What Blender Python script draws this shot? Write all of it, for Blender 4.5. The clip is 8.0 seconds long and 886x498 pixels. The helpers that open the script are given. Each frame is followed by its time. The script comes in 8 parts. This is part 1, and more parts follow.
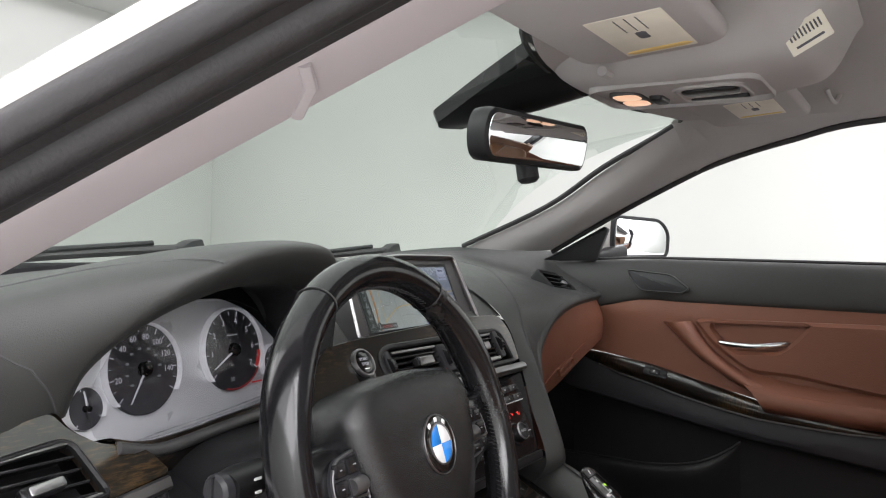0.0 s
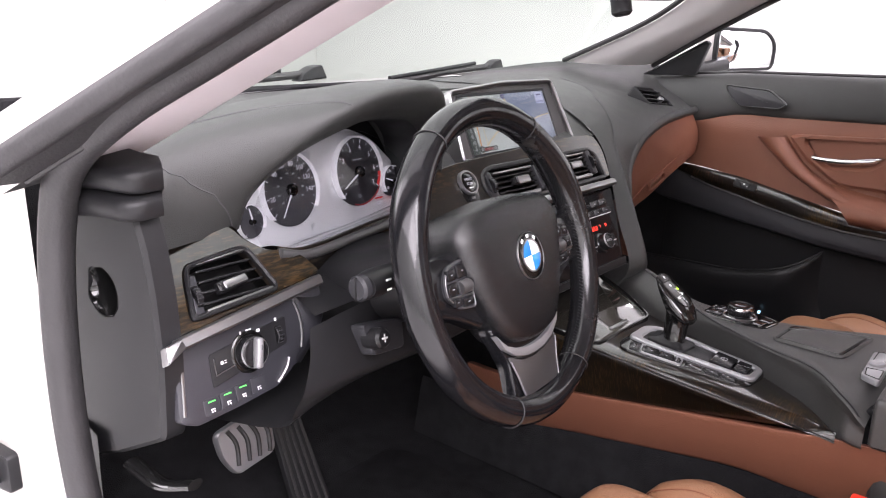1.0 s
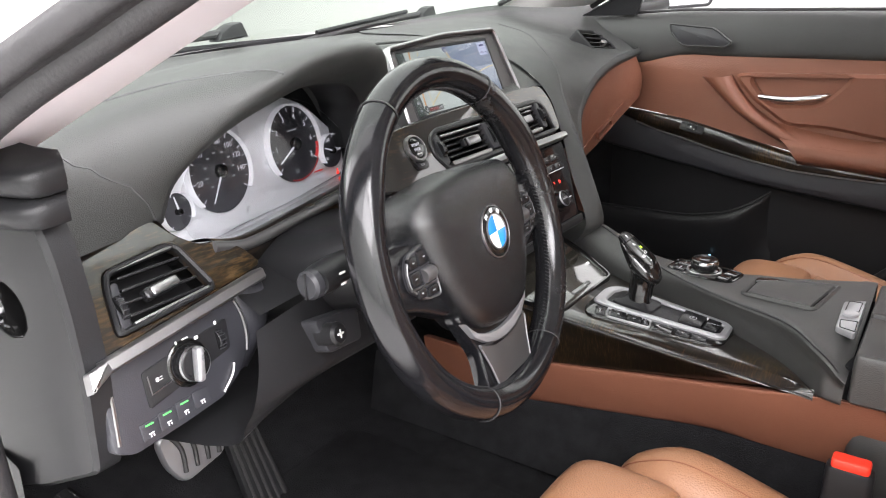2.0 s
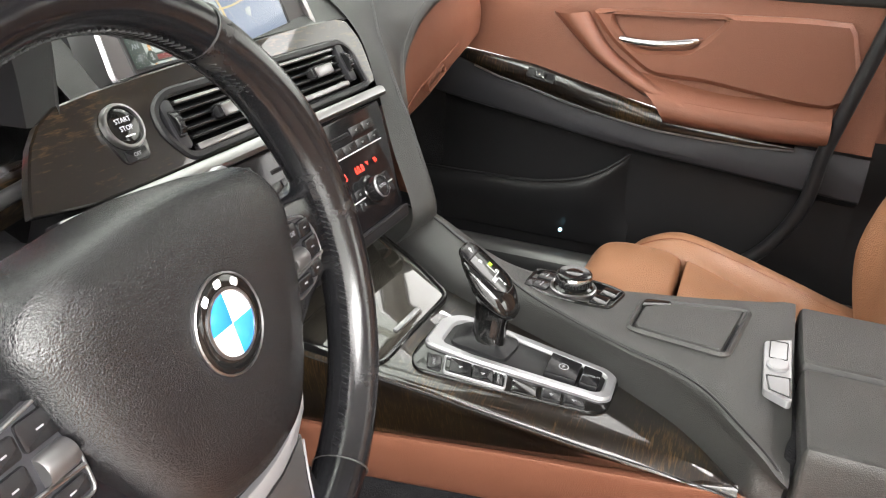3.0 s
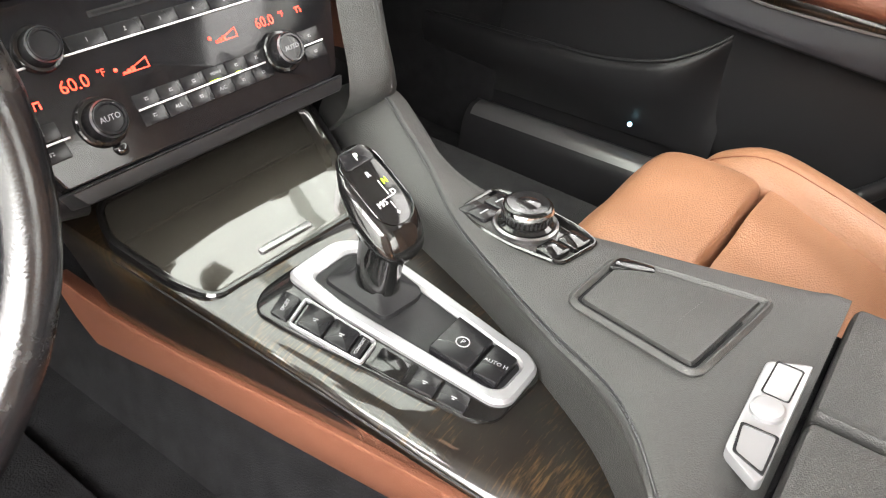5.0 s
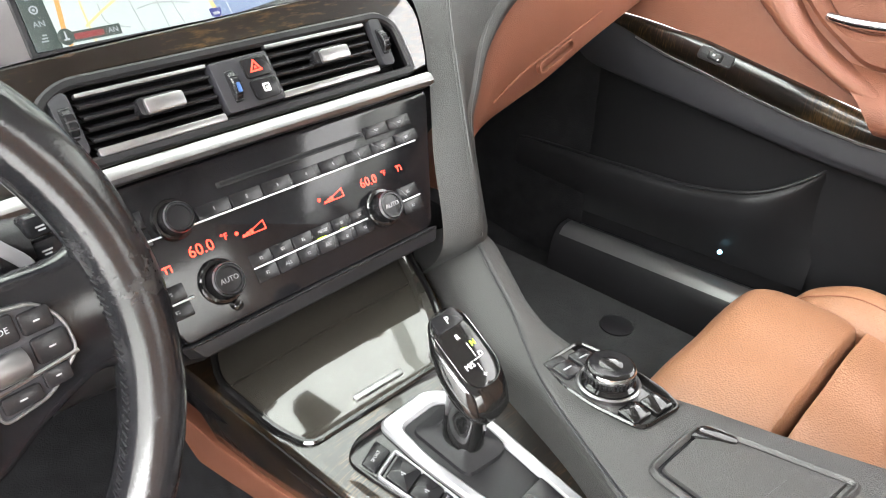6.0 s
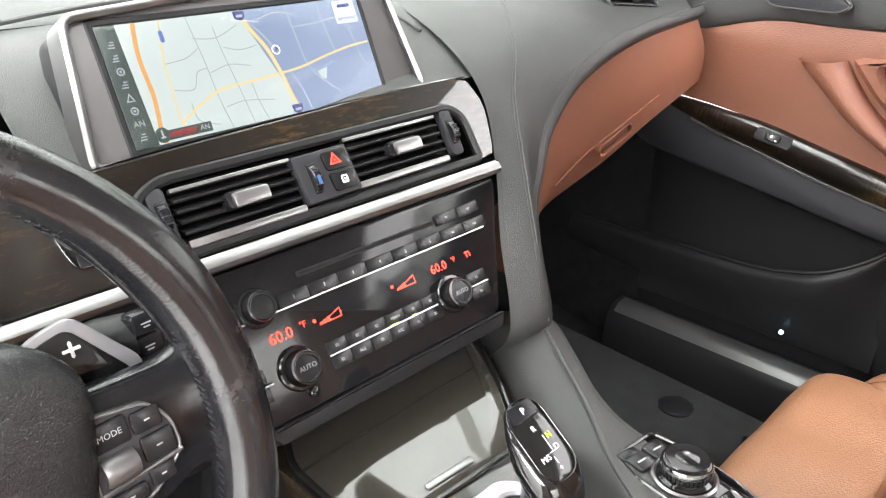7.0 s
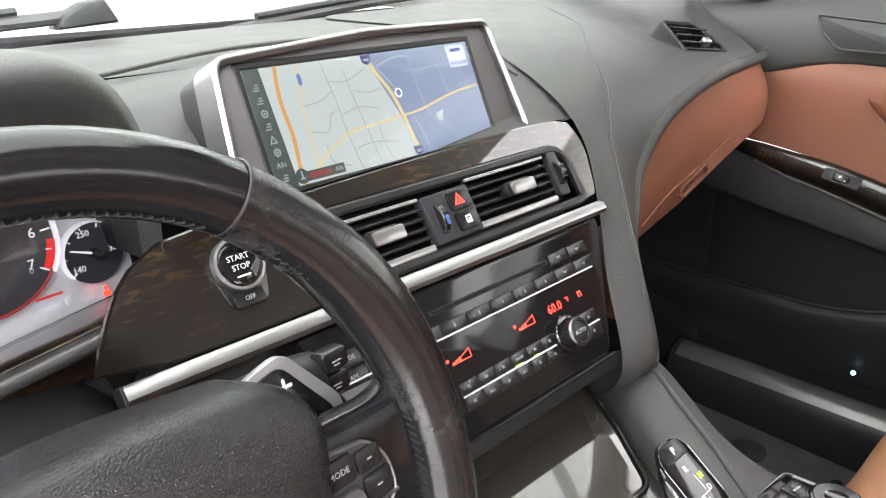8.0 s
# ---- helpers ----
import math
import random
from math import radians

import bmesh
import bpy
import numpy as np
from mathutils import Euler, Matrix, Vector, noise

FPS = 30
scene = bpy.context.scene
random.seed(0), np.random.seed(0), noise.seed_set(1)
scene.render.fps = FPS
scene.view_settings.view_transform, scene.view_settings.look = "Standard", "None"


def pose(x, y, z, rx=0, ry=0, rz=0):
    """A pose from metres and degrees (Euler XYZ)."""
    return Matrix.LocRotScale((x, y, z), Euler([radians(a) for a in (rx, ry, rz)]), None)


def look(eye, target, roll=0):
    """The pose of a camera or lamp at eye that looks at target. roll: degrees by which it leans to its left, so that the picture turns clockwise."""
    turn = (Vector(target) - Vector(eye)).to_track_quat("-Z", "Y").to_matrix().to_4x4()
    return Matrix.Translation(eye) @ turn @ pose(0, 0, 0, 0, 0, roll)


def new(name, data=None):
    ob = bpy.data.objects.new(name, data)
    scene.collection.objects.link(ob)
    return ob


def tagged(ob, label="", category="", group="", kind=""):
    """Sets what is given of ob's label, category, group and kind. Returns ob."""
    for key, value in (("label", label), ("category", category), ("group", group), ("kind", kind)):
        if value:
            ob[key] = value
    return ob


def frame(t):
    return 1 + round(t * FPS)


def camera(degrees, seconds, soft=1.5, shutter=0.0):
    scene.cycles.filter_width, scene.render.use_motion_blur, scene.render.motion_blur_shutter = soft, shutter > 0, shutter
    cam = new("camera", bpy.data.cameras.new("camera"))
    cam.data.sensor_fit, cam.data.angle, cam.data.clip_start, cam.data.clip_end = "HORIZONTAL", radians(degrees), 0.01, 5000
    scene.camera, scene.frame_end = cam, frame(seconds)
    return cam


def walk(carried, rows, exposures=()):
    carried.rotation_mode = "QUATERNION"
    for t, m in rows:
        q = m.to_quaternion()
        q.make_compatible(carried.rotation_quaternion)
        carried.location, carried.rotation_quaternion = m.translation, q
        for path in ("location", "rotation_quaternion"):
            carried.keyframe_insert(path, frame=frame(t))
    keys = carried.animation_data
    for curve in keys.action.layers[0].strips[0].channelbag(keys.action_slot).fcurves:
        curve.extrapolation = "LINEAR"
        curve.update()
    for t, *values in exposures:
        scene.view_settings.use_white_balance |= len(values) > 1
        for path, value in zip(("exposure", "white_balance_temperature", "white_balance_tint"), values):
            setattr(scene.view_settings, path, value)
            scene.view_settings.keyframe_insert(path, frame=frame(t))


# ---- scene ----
cam = camera(60.5, 8.0, soft=1.1)
PATH = [
    (0, (-0.9365, -0.5407, 1.0391), (0.7483, 0.537, 1.0291), 1.53),
    (0.4, (-0.9888, -0.5781, 1.0433), (0.5671, 0.6457, 0.7581), 1.78),
    (0.8, (-1.0259, -0.6039, 1.0699), (0.4696, 0.6392, 0.6025), 1.33),
    (1.2, (-1.0454, -0.6279, 1.1012), (0.4236, 0.5981, 0.5193), 0.25),
    (2.3, (-0.9092, -0.4877, 1.0973), (0.6943, 0.4814, 0.3975), -1.90),
    (2.5, (-0.8385, -0.4488, 1.0852), (0.8203, 0.4103, 0.3708), -1.32),
    (3, (-0.6361, -0.398, 1.0607), (1.0526, 0.2664, 0.2199), 2.30),
    (3.5, (-0.4662, -0.3888, 1.0178), (1.089, 0.2174, -0.0839), 4.35),
    (4, (-0.3878, -0.4218, 0.9768), (1.0564, 0.2004, -0.259), 5.29),
    (4.2, (-0.365, -0.4378, 0.9655), (1.0534, 0.212, -0.2859), 5.57),
    (5.5, (-0.3391, -0.4845, 1.0399), (0.9701, 0.5805, -0.0333), 1.95),
    (6, (-0.3393, -0.4755, 1.0664), (0.9502, 0.6859, 0.0722), 0.89),
    (6.5, (-0.3485, -0.4682, 1.0789), (0.9341, 0.7681, 0.1698), -0.05),
    (7, (-0.3582, -0.4555, 1.0878), (0.9171, 0.8334, 0.2438), -0.20),
    (7.5, (-0.3801, -0.4326, 1.0893), (0.9132, 0.8872, 0.3241), -0.61),
    (8, (-0.4336, -0.3814, 1.0802), (0.8834, 0.9379, 0.3557), -0.74),
]
EXPOSURE = [(0, 0.0, 6500, 15), (0.5, 0.5, 6500, 22), (1, 0.68, 6500, 26), (2.5, 1.28, 6600, 13), (4, 2.08, 7050, 13), (6, 2.22, 6550, 13), (7, 1.95, 6550, 15), (8, 1.62, 6550, 16)]
walk(cam, [(t, look(eye, target, roll)) for t, eye, target, roll in PATH], EXPOSURE)

# ---- world and lamps: a closed white photo bay with ceiling panels ----
world = bpy.data.worlds.new("bay_air")
world.use_nodes = True
world.node_tree.nodes["Background"].inputs[0].default_value = (0.9, 0.95, 1.0, 1)
world.node_tree.nodes["Background"].inputs[1].default_value = 0.3
scene.world = world


def ceiling_lamp(x, y, z, sx, sy, watts):
    data = bpy.data.lights.new("lamp", "AREA")
    data.shape, data.size, data.size_y, data.energy = "RECTANGLE", sx, sy, watts
    data.color = (0.985, 0.995, 1.0)
    ob = new("lamp", data)
    ob.matrix_world = pose(x, y, z, 0, 0, 0)
    return ob


# luminous ceiling tiles, brightest over the open door and behind the car
for i, cx in enumerate((-3.0, 0.1, 3.2)):
    for j, cy in enumerate((-3.3, 0.5, 4.3)):
        ceiling_lamp(cx, cy, 3.12, 2.9, 3.6, ((330, 145, 170), (410, 42, 38), (60, 36, 45))[i][j])


# ---- materials ----
def material(name, base, rough=0.5, metal=0.0, coat=0.0, spec=0.5, bump=0.0, scale=300.0, vary=0.08, vscale=6.0, wear=0.0, emit=None, glow=0.0, kind="noise"):
    """A surface with two scales of variation and a fine relief."""
    mat = bpy.data.materials.new(name)
    mat.use_nodes = True
    nt = mat.node_tree
    bs = nt.nodes["Principled BSDF"]
    bs.inputs["Roughness"].default_value = rough
    bs.inputs["Metallic"].default_value = metal
    bs.inputs["Coat Weight"].default_value = coat
    bs.inputs["Coat Roughness"].default_value = 0.04
    bs.inputs["Specular IOR Level"].default_value = spec
    tex = nt.nodes.new("ShaderNodeTexCoord")
    if vary > 0:
        n1 = nt.nodes.new("ShaderNodeTexNoise")
        n1.inputs["Scale"].default_value = vscale
        n1.inputs["Detail"].default_value = 6
        nt.links.new(tex.outputs["Object"], n1.inputs["Vector"])
        ramp = nt.nodes.new("ShaderNodeValToRGB")
        ramp.color_ramp.elements[0].position, ramp.color_ramp.elements[1].position = 0.3, 0.7
        ramp.color_ramp.elements[0].color = (*[c * (1 - vary) for c in base], 1)
        ramp.color_ramp.elements[1].color = (*[min(1, c * (1 + vary)) for c in base], 1)
        nt.links.new(n1.outputs["Fac"], ramp.inputs["Fac"])
        nt.links.new(ramp.outputs["Color"], bs.inputs["Base Color"])
        rr = nt.nodes.new("ShaderNodeMapRange")
        rr.inputs["To Min"].default_value, rr.inputs["To Max"].default_value = max(0.0, rough * (1 - wear) - 0.02), min(1, rough * (1 + wear) + 0.02)
        n3 = nt.nodes.new("ShaderNodeTexNoise")
        n3.inputs["Scale"].default_value = vscale * 4
        n3.inputs["Detail"].default_value = 4
        nt.links.new(tex.outputs["Object"], n3.inputs["Vector"])
        nt.links.new(n3.outputs["Fac"], rr.inputs["Value"])
        nt.links.new(rr.outputs["Result"], bs.inputs["Roughness"])
    else:
        bs.inputs["Base Color"].default_value = (*base, 1)
    if bump > 0:
        if kind == "voronoi":
            n2 = nt.nodes.new("ShaderNodeTexVoronoi")
            out = n2.outputs["Distance"]
        else:
            n2 = nt.nodes.new("ShaderNodeTexNoise")
            n2.inputs["Detail"].default_value = 3
            out = n2.outputs["Fac"]
        n2.inputs["Scale"].default_value = scale
        nt.links.new(tex.outputs["Object"], n2.inputs["Vector"])
        bm = nt.nodes.new("ShaderNodeBump")
        bm.inputs["Strength"].default_value = bump
        bm.inputs["Distance"].default_value = 0.002
        nt.links.new(out, bm.inputs["Height"])
        nt.links.new(bm.outputs["Normal"], bs.inputs["Normal"])
    if emit:
        bs.inputs["Emission Color"].default_value = (*emit, 1)
        bs.inputs["Emission Strength"].default_value = glow
    return mat


def wood_material(name, dark, light, scale=(14, 140, 14)):
    """Dark open-grained veneer under clear lacquer."""
    mat = material(name, dark, 0.3, vary=0, coat=1.0, spec=0.2)
    nt = mat.node_tree
    bs = nt.nodes["Principled BSDF"]
    tex = nt.nodes.new("ShaderNodeTexCoord")
    mp = nt.nodes.new("ShaderNodeMapping")
    mp.inputs["Scale"].default_value = scale
    mp.inputs["Rotation"].default_value = (0, 0, radians(28))
    nt.links.new(tex.outputs["Object"], mp.inputs["Vector"])
    n = nt.nodes.new("ShaderNodeTexNoise")
    n.inputs["Scale"].default_value, n.inputs["Detail"].default_value, n.inputs["Roughness"].default_value = 3, 8, 0.65
    nt.links.new(mp.outputs["Vector"], n.inputs["Vector"])
    big = nt.nodes.new("ShaderNodeTexNoise")
    big.inputs["Scale"].default_value = 9
    nt.links.new(tex.outputs["Object"], big.inputs["Vector"])
    mul = nt.nodes.new("ShaderNodeMath")
    mul.operation = "MULTIPLY_ADD"
    mul.inputs[1].default_value, mul.inputs[2].default_value = 0.55, 0.0
    nt.links.new(big.outputs["Fac"], mul.inputs[0])
    add = nt.nodes.new("ShaderNodeMath")
    nt.links.new(n.outputs["Fac"], add.inputs[0])
    nt.links.new(mul.outputs["Value"], add.inputs[1])
    ramp = nt.nodes.new("ShaderNodeValToRGB")
    ramp.color_ramp.elements[0].position, ramp.color_ramp.elements[1].position = 0.80, 1.0
    ramp.color_ramp.elements[0].color, ramp.color_ramp.elements[1].color = (*dark, 1), (*light, 1)
    nt.links.new(add.outputs["Value"], ramp.inputs["Fac"])
    nt.links.new(ramp.outputs["Color"], bs.inputs["Base Color"])
    bs.inputs["Coat IOR"].default_value = 1.55
    bs.inputs["Coat Roughness"].default_value = 0.03
    return mat


def pane_material(name, tint, ior=1.5):
    """Clear pane: tinted see-through with a real gloss by Fresnel."""
    mat = bpy.data.materials.new(name)
    mat.use_nodes = True
    nt = mat.node_tree
    nt.nodes.clear()
    out = nt.nodes.new("ShaderNodeOutputMaterial")
    mix = nt.nodes.new("ShaderNodeMixShader")
    tr = nt.nodes.new("ShaderNodeBsdfTransparent")
    tr.inputs[0].default_value = (*tint, 1)
    gl = nt.nodes.new("ShaderNodeBsdfGlossy")
    gl.inputs["Roughness"].default_value = 0.01
    lw = nt.nodes.new("ShaderNodeLayerWeight")
    lw.inputs["Blend"].default_value = 0.5
    pw = nt.nodes.new("ShaderNodeMath")
    pw.operation = "POWER"
    pw.inputs[1].default_value = 5
    f0 = ((ior - 1) / (ior + 1)) ** 2
    ma = nt.nodes.new("ShaderNodeMath")
    ma.operation = "MULTIPLY_ADD"
    ma.inputs[1].default_value, ma.inputs[2].default_value = 1 - f0, f0
    nt.links.new(lw.outputs["Facing"], pw.inputs[0])
    nt.links.new(pw.outputs[0], ma.inputs[0])
    nt.links.new(ma.outputs[0], mix.inputs[0])
    nt.links.new(tr.outputs[0], mix.inputs[1])
    nt.links.new(gl.outputs[0], mix.inputs[2])
    nt.links.new(mix.outputs[0], out.inputs[0])
    return mat


def glow_material(name, colour, strength):
    return material(name, (0.01, 0.01, 0.01), 0.4, vary=0, emit=colour, glow=strength)


M_DASH = material("dash_leather", (0.025, 0.026, 0.025), 0.52, spec=0.5, bump=0.20, scale=900, vary=0.10, wear=0.1, kind="voronoi")
M_SOFT = material("console_leather", (0.027, 0.027, 0.026), 0.40, spec=0.6, bump=0.26, scale=1000, vary=0.12, wear=0.15, kind="voronoi")
M_WHEEL = material("wheel_leather", (0.006, 0.006, 0.007), 0.15, spec=0.4, bump=0.03, scale=800, vary=0.25, vscale=16, wear=0.3)
def worn_material(name, base, bare, rough):
    """Smooth leather with its finish rubbed off in uneven patches."""
    mat = material(name, base, rough, bump=0.06, scale=700, vary=0.0)
    nt = mat.node_tree
    bs = nt.nodes["Principled BSDF"]
    tex = nt.nodes.new("ShaderNodeTexCoord")
    n = nt.nodes.new("ShaderNodeTexNoise")
    n.inputs["Scale"].default_value, n.inputs["Detail"].default_value, n.inputs["Roughness"].default_value = 19, 9, 0.7
    nt.links.new(tex.outputs["Object"], n.inputs["Vector"])
    ramp = nt.nodes.new("ShaderNodeValToRGB")
    ramp.color_ramp.elements[0].position, ramp.color_ramp.elements[1].position = 0.585, 0.66
    ramp.color_ramp.elements[0].color, ramp.color_ramp.elements[1].color = (*base, 1), (*bare, 1)
    nt.links.new(n.outputs["Fac"], ramp.inputs["Fac"])
    nt.links.new(ramp.outputs["Color"], bs.inputs["Base Color"])
    rr = nt.nodes.new("ShaderNodeMapRange")
    rr.inputs["From Min"].default_value, rr.inputs["From Max"].default_value = 0.5, 0.66
    rr.inputs["To Min"].default_value, rr.inputs["To Max"].default_value = rough, rough + 0.25
    nt.links.new(n.outputs["Fac"], rr.inputs["Value"])
    nt.links.new(rr.outputs["Result"], bs.inputs["Roughness"])
    return mat


M_WORN = worn_material("wheel_leather_worn", (0.009, 0.009, 0.010), (0.026, 0.024, 0.022), 0.15)
M_PAD = material("airbag_cover", (0.008, 0.008, 0.009), 0.18, spec=0.6, bump=0.38, scale=950, vary=0.15, wear=0.2)
M_PLASTIC = material("black_plastic", (0.012, 0.012, 0.013), 0.40, spec=0.25, bump=0.1, scale=800, vary=0.1)
M_GREY = material("grey_plastic", (0.022, 0.022, 0.025), 0.40, spec=0.3, bump=0.1, scale=800, vary=0.1)
M_SWITCH = material("switch_panel_plastic", (0.026, 0.026, 0.031), 0.38, bump=0.1, scale=800, vary=0.1)
M_BAND = material("door_band_plastic", (0.030, 0.030, 0.034), 0.5, spec=0.3, bump=0.1, scale=800, vary=0.1)
M_BEZEL = material("bezel_plastic", (0.05, 0.046, 0.047), 0.5, bump=0.05, scale=900, vary=0.05)
M_RUBBER = material("rubber", (0.018, 0.017, 0.018), 0.55, bump=0.2, scale=260, vary=0.25, vscale=14)
M_GLOSS = material("gloss_black", (0.006, 0.006, 0.006), 0.09, spec=0.5, coat=0.1, vary=0.1, wear=0.3)
M_RADIO = material("radio_black", (0.007, 0.007, 0.008), 0.10, spec=0.3, vary=0.1, wear=0.2)
M_KEY = material("button_black", (0.010, 0.010, 0.011), 0.24, spec=0.3, vary=0.1)
M_BROWN = material("brown_leather", (0.165, 0.063, 0.037), 0.5, spec=0.35, bump=0.25, scale=650, vary=0.07, wear=0.1, kind="voronoi")
M_SEAT = material("seat_leather", (0.262, 0.126, 0.067), 0.42, bump=0.3, scale=420, vary=0.07, wear=0.12, kind="voronoi")
M_WOOD = wood_material("dark_wood", (0.0045, 0.003, 0.002), (0.055, 0.032, 0.012), (20, 190, 20))
M_LID = material("tray_lacquer", (0.024, 0.022, 0.018), 0.10, spec=0.5, coat=1.0, vary=0.06, vscale=10)
M_CHROME = material("satin_chrome", (0.29, 0.285, 0.29), 0.36, metal=1.0, vary=0.04, vscale=30)
M_BRIGHT = material("bright_chrome", (0.66, 0.66, 0.67), 0.14, metal=1.0, vary=0.02)
M_SILVER = material("silver_paint", (0.30, 0.30, 0.31), 0.36, metal=0.6, vary=0.04)
M_LINER = material("headliner_fabric", (0.40, 0.385, 0.38), 0.9, bump=0.2, scale=1200, vary=0.05)
M_PILLAR = material("pillar_fabric", (0.43, 0.39, 0.40), 0.85, bump=0.15, scale=1400, vary=0.04)
M_CARPET = material("carpet", (0.012, 0.012, 0.013), 0.95, spec=0.1, bump=0.8, scale=500, vary=0.3, vscale=40)
# white body paint, darkened for the shade of the open door, left unbuilt
M_PAINT = material("shaded_white_paint", (0.40, 0.385, 0.365), 0.22, coat=0.5, vary=0.02)
M_WALL = material("bay_wall_paint", (0.55, 0.56, 0.54), 0.8, vary=0.02, vscale=1.2)
M_BAYFLOOR = material("bay_floor_paint", (0.55, 0.55, 0.54), 0.35, vary=0.1, vscale=2)
M_LABEL = material("label_paper", (0.72, 0.68, 0.58), 0.7, vary=0.05, vscale=30)
M_INK = material("label_ink", (0.10, 0.10, 0.11), 0.7, vary=0)
M_YELLOW = material("yellow_paper", (0.75, 0.55, 0.20), 0.7, vary=0.05)
M_MARK = material("mark_white", (0.75, 0.75, 0.75), 0.5, vary=0)
M_BLUE = material("emblem_blue", (0.02, 0.22, 0.68), 0.2, coat=0.5, vary=0)
M_REDMARK = material("mark_red", (0.6, 0.02, 0.02), 0.5, vary=0, emit=(1, 0.05, 0.03), glow=0.06)
M_REDDIM = material("mark_dark_red", (0.30, 0.02, 0.02), 0.5, vary=0)
M_THREAD = material("thread", (0.05, 0.05, 0.052), 0.7, vary=0)
M_THREADB = material("brown_thread", (0.18, 0.06, 0.03), 0.7, vary=0)
M_MIRROR = material("mirror_glass", (0.80, 0.82, 0.83), 0.015, metal=1.0, vary=0)
M_GLASS = pane_material("windscreen_glass", (0.86, 0.93, 0.88))
M_SCREENGLASS = pane_material("screen_cover", (0.97, 0.97, 0.97), 1.2)
M_COVER = pane_material("cover_glass", (0.92, 0.92, 0.93), 1.5)
M_RED = glow_material("red_digits", (1.0, 0.035, 0.015), 1.6)
M_GREEN = glow_material("green_light", (0.45, 0.9, 0.02), 1.6)
M_GREENW = glow_material("green_light_cool", (0.1, 0.9, 0.15), 1.2)
M_WHITEGLOW = glow_material("gauge_white", (0.85, 0.87, 0.95), 0.42)
M_LED = glow_material("led_blue", (0.35, 0.8, 1.0), 1.6)
M_LAMPWARM = glow_material("reading_lamp_lens", (1.0, 0.62, 0.40), 0.9)
M_RING = material("dial_ring_white", (0.7, 0.7, 0.72), 0.3, vary=0, emit=(0.9, 0.92, 1.0), glow=0.10)
# pale grey puts the glare on the cover glass into the plate's colour
M_PLATE = material("gauge_glare", (0.62, 0.635, 0.66), 0.28, metal=0.2, vary=0.03)
M_BLUEDIM = material("mark_blue", (0.03, 0.08, 0.22), 0.4, vary=0)
M_INSERT = material("dark_satin_metal", (0.15, 0.148, 0.15), 0.38, metal=0.8, vary=0.05)
M_SHEEN = material("sill_sheen_metal", (0.12, 0.12, 0.12), 0.30, metal=0.6, vary=0.05)
M_LINE = material("polished_line", (0.62, 0.62, 0.64), 0.35, metal=0.4, vary=0.03)
M_DIM = material("mark_grey", (0.24, 0.24, 0.25), 0.5, vary=0)
M_GAUGE = material("gauge_face", (0.028, 0.028, 0.033), 0.5, vary=0.1)


# ---- mesh helpers ----
def thing(name, base, label, category, group="", kind=""):
    """An Empty at the base of a thing that parents its parts."""
    ob = new(name)
    ob.empty_display_size = 0.05
    ob.location = base
    return tagged(ob, label, category, group, kind)


def part(name, bm, mat, parent=None, label="", angle=38, kind=""):
    """Links a bmesh, drawn in world metres, as one mesh object under a thing or a part."""
    me = bpy.data.meshes.new(name)
    bmesh.ops.remove_doubles(bm, verts=bm.verts, dist=1e-6)
    bmesh.ops.recalc_face_normals(bm, faces=bm.faces)
    bm.to_mesh(me)
    bm.free()
    me.shade_smooth()
    me.set_sharp_from_angle(angle=radians(angle))
    me.materials.append(mat)
    ob = new(name, me)
    if parent:
        ob.parent = parent
        top = parent
        while top.parent:
            top = top.parent
        if parent is top:
            ob.matrix_parent_inverse = Matrix.Translation(-top.location)
    if label:
        ob["label"] = label
    if kind:
        ob["kind"] = kind
    return ob


def axes(origin, x, y):
    """A local frame: x and y as given (made square), z out of them."""
    x, y = Vector(x).normalized(), Vector(y)
    z = x.cross(y).normalized()
    y = z.cross(x)
    m = Matrix((x, y, z)).transposed().to_4x4()
    m.translation = origin
    return m


def at(m, x, y, z=0.0, turn=0.0):
    return m @ Matrix.Translation((x, y, z)) @ Matrix.Rotation(radians(turn), 4, "Z")


def rrect(w, h, r, n=5, cx=0.0, cy=0.0):
    """Outline of a rounded rectangle."""
    r = min(r, w / 2 - 1e-5, h / 2 - 1e-5)
    pts = []
    for qx, qy, a0 in ((1, 1, 0), (-1, 1, 90), (-1, -1, 180), (1, -1, 270)):
        for i in range(n + 1):
            a = radians(a0 + 90 * i / n)
            pts.append((cx + qx * (w / 2 - r) + r * math.cos(a), cy + qy * (h / 2 - r) + r * math.sin(a)))
    return pts


def rounded(pts, r, n=5):
    """Rounds the corners of a polygon."""
    out, k = [], len(pts)
    for i in range(k):
        a, b, c = Vector(pts[i - 1]), Vector(pts[i]), Vector(pts[(i + 1) % k])
        u, v = (a - b), (c - b)
        d = min(r, u.length * 0.48, v.length * 0.48)
        p, q = b + u.normalized() * d, b + v.normalized() * d
        for j in range(n + 1):
            t = j / n
            out.append(tuple(p * (1 - t) ** 2 + b * 2 * t * (1 - t) + q * t * t))
    return out


def circle(r, n=32, cx=0.0, cy=0.0):
    return [(cx + r * math.cos(2 * math.pi * i / n), cy + r * math.sin(2 * math.pi * i / n)) for i in range(n)]


